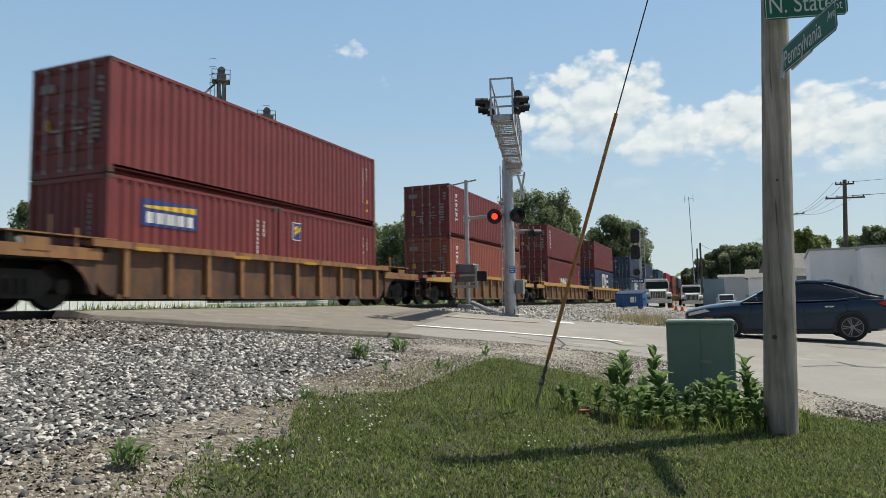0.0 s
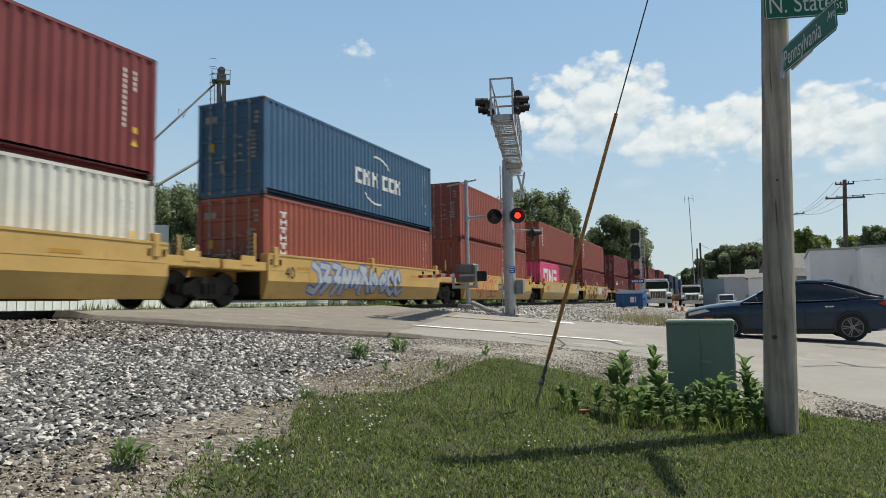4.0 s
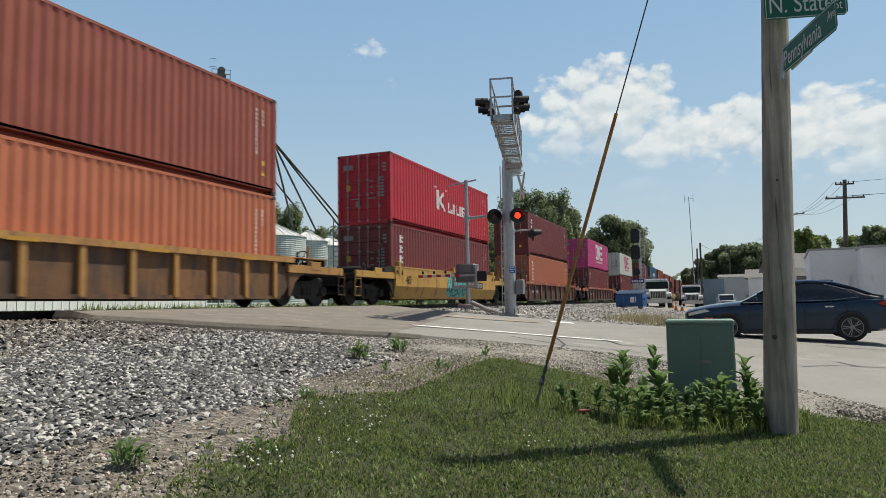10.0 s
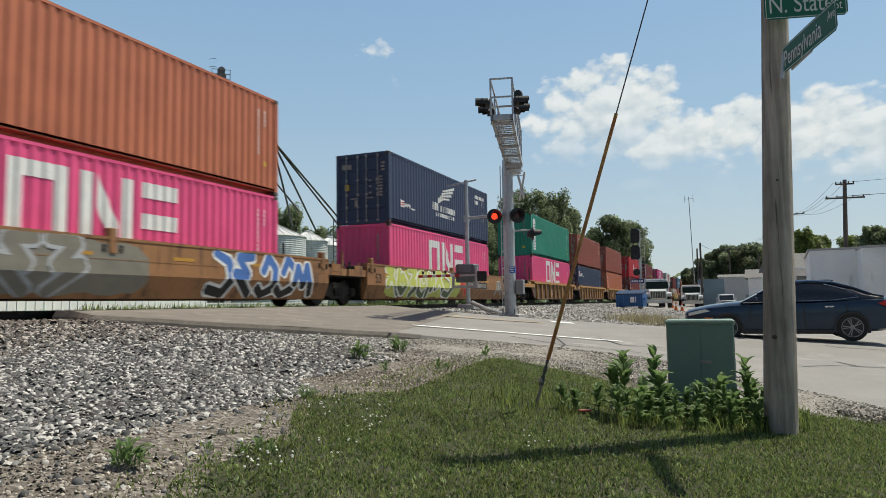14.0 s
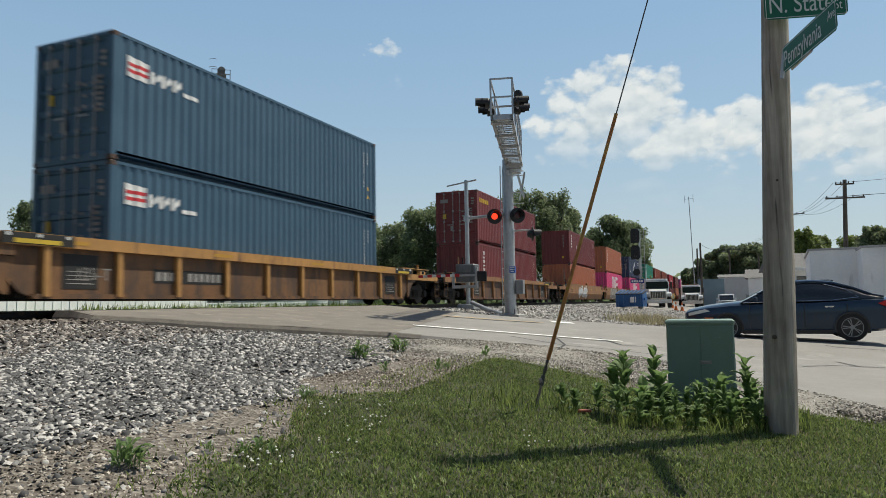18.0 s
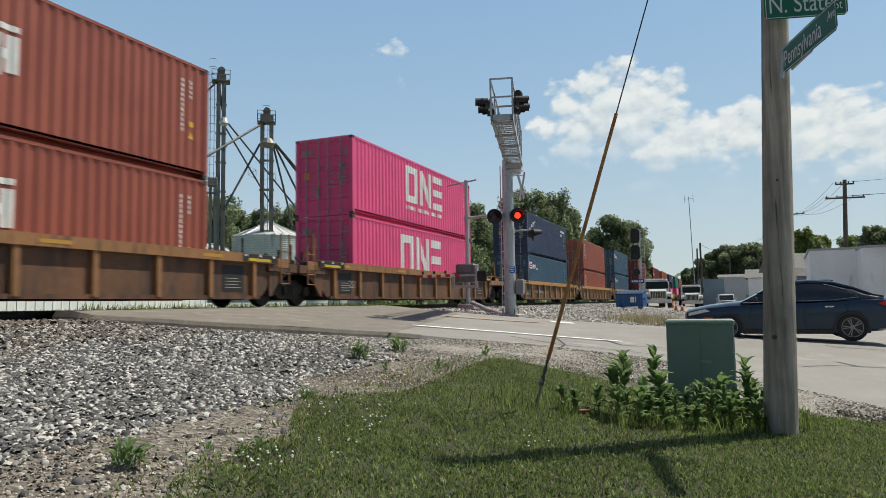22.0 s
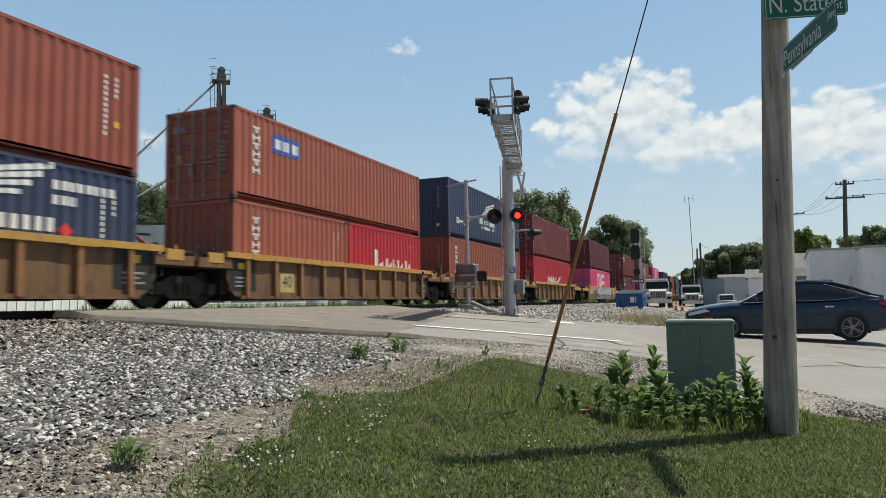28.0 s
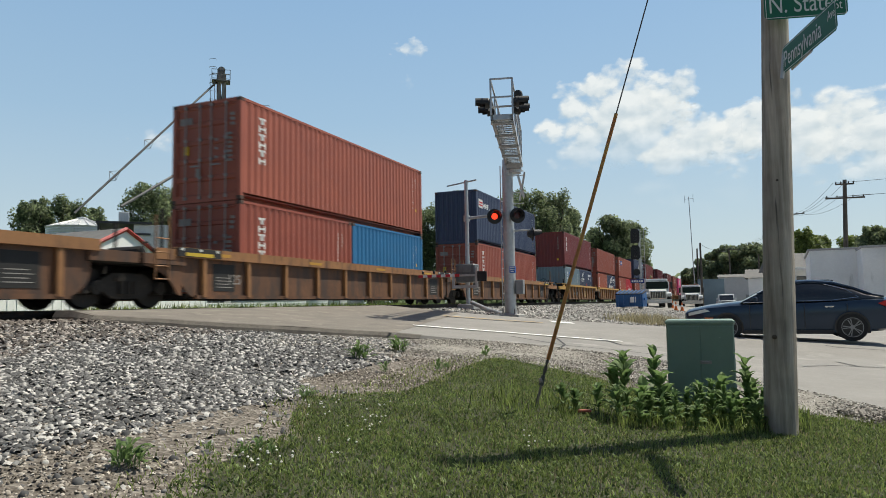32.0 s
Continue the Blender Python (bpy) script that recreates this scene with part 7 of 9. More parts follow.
part("preformed_grip", Mesh().tube(u * 0.26, u * 0.36, 0.024, 0.020, 8).chain([u * 0.36, u * 0.43 + Vector((0, 0.012, 0)), u * 0.5 - Vector((0, 0.010, 0)), u * 0.56 + Vector((0, 0.008, 0)), u * 0.62], 0.009, 6).chain([u * 0.36, u * 0.43 - Vector((0, 0.012, 0)), u * 0.5 + Vector((0, 0.010, 0)), u * 0.56 - Vector((0, 0.008, 0)), u * 0.62], 0.009, 6), GUYSTEEL, guy)

# ---- green utility cabinet ----
CABGREEN = surface("cabinet_green_paint", (0.155, 0.240, 0.195), 0.45, vary=0.08, scale=1.5, wear=(0.15, 0.20, 0.16), wear_at=0.66, bump=0.03)
cd = way(1243, 728)
k = -1.2 / (cd.z - 0.1 * cd.y)
cab = thing("utility_cabinet", "pale green steel utility cabinet with a handle, among weeds", "utility cabinet", pose(cd.x * k + 0.25, cd.y * k, ground_z(cd.y * k), 0, 0, -88.5))
CW, CH = 0.70, 0.95
part("body", Mesh().box(-CW / 2, CW / 2, 0, 0.5, 0, CH - 0.04, 0.012), CABGREEN, cab)
# lid green is paler than the body: sunlight on top put into the colour
part("lid", Mesh().box(-CW / 2 - 0.012, CW / 2 + 0.012, -0.012, 0.512, CH - 0.05, CH, 0.014), surface("cabinet_lid_sunlit_tint", (0.20, 0.29, 0.24), 0.4, vary=0.08), cab)
part("door_left", Mesh().box(-CW / 2 + 0.012, -0.004, -0.008, 0.004, 0.05, CH - 0.07, 0.003), CABGREEN, cab)
part("door_right", Mesh().box(0.004, CW / 2 - 0.012, -0.008, 0.004, 0.05, CH - 0.07, 0.003), CABGREEN, cab)
part("handle", Mesh().box(0.015, 0.085, -0.03, -0.008, CH - 0.468, CH - 0.446, 0.006).box(-0.005, 0.11, -0.014, -0.006, CH - 0.475, CH - 0.440), RODS, cab)
part("lock", Mesh().lathe([(0.012, -0.02), (0.012, 0.0)], 8, "y", (0.2, 0, CH - 0.2)), CABGREEN, cab)

# ---- weeds ----
def leaf_mesh(length, width, curl):
    m = Mesh()
    ps = [(0.0, 0.05), (0.2, 0.7), (0.45, 1.0), (0.75, 0.72), (1.0, 0.04)]
    for (t0, w0), (t1, w1) in zip(ps, ps[1:]):
        z0, z1 = curl * math.sin(t0 * 2.2) * length, curl * math.sin(t1 * 2.2) * length
        for s in (1, -1):
            m.poly([(t0 * length, 0, z0), (t1 * length, 0, z1), (t1 * length, s * w1 * width / 2, z1 + 0.18 * width * w1), (t0 * length, s * w0 * width / 2, z0 + 0.18 * width * w0)][::s])
    return m.data("leaf")


LEAF_BIG, LEAF_SMALL = leaf_mesh(0.21, 0.115, 0.25), leaf_mesh(0.14, 0.06, 0.35)
LEAF_THIN = leaf_mesh(0.11, 0.012, 0.5)


def weed(x, y, height, pairs, big, seed, mat=None, label="leafy green weed growing by the cabinet"):
    rg = random.Random(seed)
    ob = thing("weed", label, "weed", pose(x, y, ground_z(y), rg.uniform(-7, 7), rg.uniform(-7, 7), rg.uniform(0, 360)), "weeds")
    part("stem", Mesh().tube((0, 0, 0), (0, 0, height), 0.007, 0.003, 6), WEED, ob)
    for i in range(pairs):
        z = height * (0.12 + 0.88 * (i + 0.5) / pairs)
        for s in ((0, 1, 0.5) if big else (0, 1, 0.5, 0.25, 0.75)):
            sc = (1.0 - 0.45 * abs(z / height - 0.45)) * rg.uniform(0.65, 1.05)
            part("leaf", LEAF_BIG if big else LEAF_SMALL, mat or WEED, ob,
                 at=pose(0, 0, z, 0, 0, 90 * i + 180 * s + rg.uniform(-25, 25)) @ pose(0, 0, 0, 0, -rg.uniform(-12, 30) - 28 * (z / height), 0) @ Matrix.Diagonal((sc, sc, sc, 1)))
    return ob


def tuft(x, y, height, seed):
    """A low grassy weed: thin leaves fanning up from one root."""
    rg = random.Random(seed)
    ob = thing("weed", "small low green grassy weed in the gravel", "weed", pose(x, y, ground_z(y)), "weeds in the gravel")
    for i in range(8):
        sc = height / 0.11 * rg.uniform(0.55, 1.05)
        part("leaf", LEAF_THIN, WEED, ob, at=pose(rg.uniform(-0.03, 0.03), rg.uniform(-0.03, 0.03), 0, 0, 0, rg.uniform(0, 360)) @ pose(0, 0, 0, 0, -rg.uniform(5, 75), 0) @ Matrix.Diagonal((sc, sc, sc, 1)))
    for i in range(14):
        a, f, sc = rg.uniform(0, 360), rg.uniform(0.15, 0.95), rg.uniform(0.35, 0.7) * height / 0.16
        reach = height * 0.42 * math.sqrt(1 - f * f * 0.8)
        part("leaf", LEAF_SMALL, WEED, ob, at=pose(reach * math.cos(radians(a)) * rg.random(), reach * math.sin(radians(a)) * rg.random(), height * f * 0.8, 0, 0, a) @ pose(0, 0, 0, 0, -rg.uniform(-10, 45), 0) @ Matrix.Diagonal((sc, sc, sc, 1)))
    return ob


def at_ground(px, py):
    d = way(px, py)
    k = -1.2 / (d.z - 0.1 * d.y)
    return d.x * k, d.y * k


for i, (px, py, h, n_, big) in enumerate(((1110, 742, 0.62, 8, 1), (1092, 738, 0.46, 7, 1), (1135, 748, 0.30, 6, 1), (1160, 735, 0.60, 8, 1), (1150, 752, 0.24, 6, 0), (1185, 745, 0.26, 6, 1), (1060, 730, 0.22, 6, 0), (1172, 742, 0.40, 6, 1),
                                          (1325, 748, 0.58, 8, 1), (1340, 752, 0.36, 7, 1), (1305, 752, 0.26, 6, 1), (1348, 745, 0.28, 6, 0), (1215, 752, 0.30, 6, 0), (1240, 755, 0.34, 7, 0), (1265, 757, 0.30, 7, 0), (1285, 757, 0.32, 7, 0),
                                          (1200, 757, 0.28, 6, 0), (1255, 745, 0.36, 6, 0), (1100, 752, 0.30, 6, 0), (1130, 760, 0.26, 6, 0), (1020, 735, 0.20, 6, 0), (1000, 728, 0.22, 6, 0), (1300, 765, 0.26, 7, 0), (1345, 770, 0.24, 7, 0), (1230, 765, 0.22, 7, 0), (1180, 762, 0.25, 6, 0), (1270, 740, 0.36, 7, 1), (1230, 735, 0.3, 7, 0))):
    x, y = at_ground(px, py)
    weed(x, y, h, n_, big, 500 + i)
for i, (px, py, h, n_) in enumerate(((225, 828, 0.20, 9), (240, 832, 0.16, 8), (210, 830, 0.16, 8), (540, 708, 0.16, 8), (552, 706, 0.12, 7), (635, 637, 0.30, 9), (645, 638, 0.26, 9), (628, 637, 0.22, 8), (705, 623, 0.34, 9), (713, 624, 0.26, 8), (698, 622, 0.22, 8), (680, 660, 0.16, 7), (775, 657, 0.18, 8), (860, 632, 0.22, 7), (790, 655, 0.14, 7), (455, 800, 0.12, 7), (480, 806, 0.10, 7), (430, 808, 0.12, 7), (370, 800, 0.08, 6))):
    x, y = at_ground(px, py)
    tuft(x, y, h * 0.8, 560 + i)
# tall grass at the foot of the pole and cabinet, dry grass across the street
px0 = [at_ground(*p) for p in ((1330, 775), (1440, 775), (1430, 742), (1190, 730), (1060, 748), (1100, 765), (1250, 770))]
blades("tall_grass", 1500, px0, 0.14, 0.005, GRASS, "longer uncut grass around the pole", 31, (5.8, 8.5, -0.9, 1.6), lean=0.7)
blades("tall_grass", 350, [(6.0, 1.3), (7.4, 1.3), (7.4, 2.3), (6.0, 2.3)], 0.14, 0.005, GRASS, "longer uncut grass around the guy anchor", 32, (6.0, 7.4, 1.3, 2.3), lean=0.7)
blades("dry_weeds", 1500, [(25.6, 1.2), (27.5, 0.8), (33, 3.0), (27.0, 4.6)], 0.34, 0.010, DRYGRASS, "dry straw-coloured weeds at the road's edge", 33, (25.5, 33, 0.8, 4.6), lean=0.9)
blades("verge_grass", 4000, [(15, 18.0), (40, 18.0), (44, 21), (17, 21)], 0.46, 0.022, GRASS, "tall green weeds beyond the track", 35, (15, 44, 18.0, 21), lean=0.5)
blades("verge_grass", 7000, [(6, 17.6), (46, 17.6), (60, 24), (6, 24)], 0.32, 0.02, GRASS, "rough green grass beyond the track", 34, (6, 60, 17.6, 24), lean=0.6)
# white clover flowers in the lawn
CLOVER = surface("clover_white", (0.68, 0.67, 0.60), 0.8, vary=0.1)
cl = Mesh()
cl.lathe([(0.0, 0.0), (0.007, 0.002), (0.009, 0.007), (0.004, 0.012), (0.0, 0.013)], 6)
cl = cl.data("flower_head")
cl.materials.append(CLOVER)
fl = thing("clover_flowers", "small white clover flowers scattered in the lawn", "flowers", kind="stuff")
for i in range(70):
    px, py = [(570, 722), (465, 822), (650, 760), (600, 800), (950, 785), (560, 730), (660, 720), (480, 815), (440, 826), (655, 752)][i % 10]
    x, y = at_ground(px + rs.uniform(-38, 38), py + rs.uniform(-14, 14))
    part("flower_head", cl, CLOVER, fl, at=(x, y, ground_z(y) + rs.uniform(0.025, 0.045)))
# a red scrap lying in the grass
x, y = at_ground(1032, 735)
sc = part("plastic_scrap", Mesh().box(-0.08, 0.08, -0.03, 0.03, 0.0, 0.02, 0.008), surface("faded_red_plastic", (0.34, 0.09, 0.05), 0.6), at=pose(x, y, ground_z(y) + 0.03, 0, 0, -70))
tagged(sc, "faded red plastic scrap lying in the grass", "litter")

# ---- cars ----
CARBLUE = surface("dark_blue_car_paint", (0.021, 0.039, 0.068), 0.16, 0.45, 0.05, 1.0, spec=0.6)
GLASS = surface("dark_tinted_glass", (0.012, 0.015, 0.018), 0.06, 0, 0.05, 1.0, spec=0.8)
RUBBER = surface("tyre_rubber", (0.018, 0.018, 0.018), 0.85, vary=0.2)
ALLOY = surface("alloy_wheel", (0.25, 0.255, 0.26), 0.4, 0.3, 0.1, 4)
CHROME = surface("chrome_trim", (0.62, 0.62, 0.62), 0.15, 0.95, 0.04, 4)
LAMPDARK = surface("smoked_lamp_plastic", (0.14, 0.15, 0.16), 0.12, 0.2)
LAMPRED = surface("red_lamp_plastic", (0.42, 0.01, 0.012), 0.2)
LAMPCLEAR = surface("clear_lamp_plastic", (0.55, 0.57, 0.58), 0.15, 0.3)
BLACKTRIM = surface("black_trim", (0.012, 0.012, 0.012), 0.45)
AMBER = surface("amber_lamp_plastic", (0.55, 0.12, 0.01), 0.3)


def loft(m, rings, slot=0, closed=False):
    n = len(rings[0])
    base_i = len(m.v)
    m.v += [tuple(p) for r in rings for p in r]
    for k in range(len(rings) - 1):
        for i in range(n - (0 if closed else 1)):
            j = (i + 1) % n
            m.f.append((base_i + k * n + i, base_i + k * n + j, base_i + (k + 1) * n + j, base_i + (k + 1) * n + i))
            m.m.append(slot)


def road_wheel(parent, x, y, r, w, side, spokes=5):
    t = part("wheel", Mesh().lathe([(r * 0.66, -w / 2), (r * 0.94, -w / 2), (r, -w / 2 + 0.03), (r, w / 2 - 0.03), (r * 0.94, w / 2), (r * 0.66, w / 2)], 28, "y", caps=False), RUBBER, parent, at=(x, y, r), smooth=True)
    m = Mesh()
    yy = side * w / 2
    m.lathe([(r * 0.68, yy * 0.9), (r * 0.68, yy), (r * 0.62, yy), (r * 0.60, yy * 0.6), (r * 0.1, yy * 0.5), (0.0, yy * 0.5)], 26, "y", caps=False)
    part("rim", m, BLACKTRIM, t)
    m = Mesh()
    for i in range(spokes * 2):
        a = 2 * math.pi * (i // 2) / spokes + (0.15 if i % 2 else -0.15)
        c, s = math.cos(a), math.sin(a)
        n_ = Vector((-s, 0, c)) * r * 0.027
        p, q = Vector((c * r * 0.12, yy * 0.93, s * r * 0.12)), Vector((c * r * 0.66, yy * 1.0, s * r * 0.66))
        m.poly([p - n_, q - n_ * 1.3, q + n_ * 1.3, p + n_])
        m.poly([v + Vector((0, -yy * 0.2, 0)) for v in (p - n_, q - n_ * 1.3, q + n_ * 1.3, p + n_)])
    m.lathe([(r * 0.71, yy * 0.9), (r * 0.71, yy * 1.01), (r * 0.66, yy * 1.01), (r * 0.66, yy * 0.9)], 28, "y", caps=False)
    m.lathe([(r * 0.16, yy * 0.8), (r * 0.15, yy), (0.0, yy * 1.02)], 14, "y")
    part("spokes", m, ALLOY, t)
    return t


def sedan(at):
    car = thing("sedan", "dark blue four-door sedan waiting on the street", "car", at)
    # stations along the car from the nose: x, floor, shoulder height, deck height in the middle, half width
    st = [(2.33, 0.26, 0.66, 0.70, 0.68), (2.28, 0.19, 0.71, 0.76, 0.79), (2.10, 0.18, 0.76, 0.82, 0.84), (1.75, 0.18, 0.81, 0.89, 0.885), (1.3, 0.18, 0.85, 0.95, 0.895), (0.85, 0.17, 0.88, 0.99, 0.90), (0.3, 0.17, 0.89, 0.95, 0.90),
          (-0.4, 0.17, 0.905, 0.95, 0.90), (-1.1, 0.18, 0.93, 0.96, 0.90), (-1.6, 0.20, 0.955, 1.0, 0.89), (-2.0, 0.24, 0.96, 1.03, 0.86), (-2.2, 0.30, 0.94, 1.03, 0.80), (-2.31, 0.42, 0.85, 0.93, 0.66)]
    rings = []
    for x, fl_, sh, dk, hw in st:
        half = [(0, fl_), (hw * 0.82, fl_), (hw * 0.95, fl_ + 0.06), (hw, fl_ + (sh - fl_) * 0.35), (hw * 0.985, fl_ + (sh - fl_) * 0.62), (hw * 0.995, fl_ + (sh - fl_) * 0.76), (hw * 0.95, sh), (hw * 0.82, sh + (dk - sh) * 0.55), (hw * 0.4, dk - 0.01), (0, dk)]
        rings.append([(x, y, z) for y, z in half] + [(x, -y, z) for y, z in reversed(half[1:-1])])
    m = Mesh()
    loft(m, rings, closed=True)
    m.poly(rings[0])
    m.poly(rings[-1])
    body = part("body", m, CARBLUE, car, smooth=True)
    # roof and glasshouse
    gs = [(1.02, 0.93, 0.94, 0.80, 0.80), (0.62, 0.94, 1.16, 0.80, 0.70), (0.20, 0.94, 1.37, 0.80, 0.62), (-0.15, 0.94, 1.45, 0.80, 0.595), (-0.6, 0.94, 1.465, 0.80, 0.585), (-1.05, 0.95, 1.42, 0.79, 0.575), (-1.45, 0.97, 1.29, 0.77, 0.58), (-1.85, 1.0, 1.09, 0.73, 0.62), (-2.08, 1.015, 1.03, 0.70, 0.66)]
    m = Mesh()
    rr = []
    for x, b_, t_, wb, wt in gs:
        rr.append([(x, wb, b_), (x, wb * 0.97, b_ + (t_ - b_) * 0.4), (x, wt, b_ + (t_ - b_) * 0.9), (x, wt * 0.82, t_), (x, 0, t_ + 0.012), (x, -wt * 0.82, t_), (x, -wt, b_ + (t_ - b_) * 0.9), (x, -wb * 0.97, b_ + (t_ - b_) * 0.4), (x, -wb, b_)])
    loft(m, rr)
    part("glasshouse", m, GLASS, car, "dark tinted windows", smooth=True)
    m = Mesh()
    rt = [[(x, y * 1.0, z + 0.006) for x, y, z in r[2:7]] for r in rr[2:6]]
    loft(m, rt)
    part("roof", m, CARBLUE, car, smooth=True)
    for s in (1, -1):
        m = Mesh()
        for (a, b_) in ((1, 2), (2, 3), (3, 4), (4, 5), (5, 6), (6, 7), (7, 8)):
            p, q = Vector(rr[a][2]), Vector(rr[b_][2])
            p.y, q.y = p.y * s * 1.01, q.y * s * 1.01
            m.tube(p, q, 0.03, n=6)
        part("roof_rail", m, CARBLUE, car)
        m = Mesh()
        y0, y1 = 0.605, 0.795
        for x0, x1 in ((-0.42, -0.50),):
            m.poly([(x0, s * (y1 + 0.004), 0.95), (x1, s * (y1 + 0.004), 0.95), (x1, s * (y0 + 0.004), 1.37), (x0, s * (y0 + 0.004), 1.37)])
        part("door_pillar", m, BLACKTRIM, car)
        m = Mesh()
        m.chain([(0.95, s * 0.825, 0.935), (0.2, s * 0.815, 0.945), (-1.0, s * 0.81, 0.965), (-1.55, s * 0.76, 1.03), (-1.30, s * 0.66, 1.22), (-0.85, s * 0.62, 1.36)], 0.011, 6)
        part("window_trim", m, CHROME, car)
        for x0 in (0.05, -0.92):
            part("door_handle", Mesh().box(x0 - 0.1, x0 + 0.1, s * 0.90 - 0.015, s * 0.90 + 0.015, 0.80, 0.835, 0.01), CHROME, car)
        part("mirror", Mesh().box(0.62, 0.80, min(s * 0.86, s * 1.02), max(s * 0.86, s * 1.02), 0.95, 1.08, 0.035), CARBLUE, car)
        m = Mesh()
        for x0, x1 in ((0.82, 0.805), (-0.38, -0.395), (-1.28, -1.295)):
            m.box(x1, x0, s * 0.899 - 0.004, s * 0.899 + 0.004, 0.30, 0.88)
        part("door_seam", m, BLACKTRIM, car)
        part("headlight", Mesh().extrude_y([(1.72, 0.735), (2.24, 0.62), (2.24, 0.70), (1.85, 0.785)], s * 0.70, s * 0.878), LAMPCLEAR, car, "slanted clear headlight")
        part("side_marker", Mesh().box(1.66, 1.86, s * 0.885 - 0.012, s * 0.885 + 0.012, 0.535, 0.575), AMBER, car)
        part("tail_light", Mesh().extrude_y([(-1.92, 0.88), (-2.27, 0.70), (-2.32, 0.88), (-2.12, 0.96)], s * 0.62, s * 0.872), LAMPRED, car, "red wraparound tail light")
        part("sill", Mesh().box(-1.0, 1.0, min(s * 0.80, s * 0.905), max(s * 0.80, s * 0.905), 0.17, 0.26, 0.02), BLACKTRIM, car)
        for x0 in (1.33, -1.37):
            m = Mesh()
            rim_ = [(x0 + 0.365 * math.cos(a), 0.325 + 0.365 * math.sin(a)) for a in [radians(-22 + 224 * k / 22) for k in range(23)]]
            m.extrude_y(rim_, min(s * 0.80, s * 0.9035), max(s * 0.80, s * 0.9035))
            part("wheel_arch", m, BLACKTRIM, car)
            m = Mesh()
            lip = [(x0 + 0.375 * math.cos(a), s * 0.905, 0.325 + 0.375 * math.sin(a)) for a in [radians(-20 + 220 * k / 18) for k in range(19)]]
            m.chain(lip, 0.012, 6)
            part("arch_lip", m, CARBLUE, car, smooth=True)
            road_wheel(car, x0, s * 0.822, 0.325, 0.21, s, 5)
    part("bumper_grille", Mesh().box(2.20, 2.325, -0.5, 0.5, 0.30, 0.50, 0.03), BLACKTRIM, car)
    part("fog_trim", Mesh().chain([(2.26, 0.55, 0.46), (2.18, 0.76, 0.42), (2.10, 0.80, 0.30)], 0.018, 6), CHROME, car)
    part("antenna_fin", Mesh().extrude_y([(-0.95, 1.40), (-1.15, 1.38), (-1.13, 1.46)], -0.02, 0.02), CARBLUE, car)
    part("exhaust", Mesh().tube((-2.2, -0.5, 0.28), (-2.34, -0.5, 0.28), 0.035), CHROME, car)
    return car


sedan(pose(19.42, -1.34, -1.015, -0.6, 0, 90))


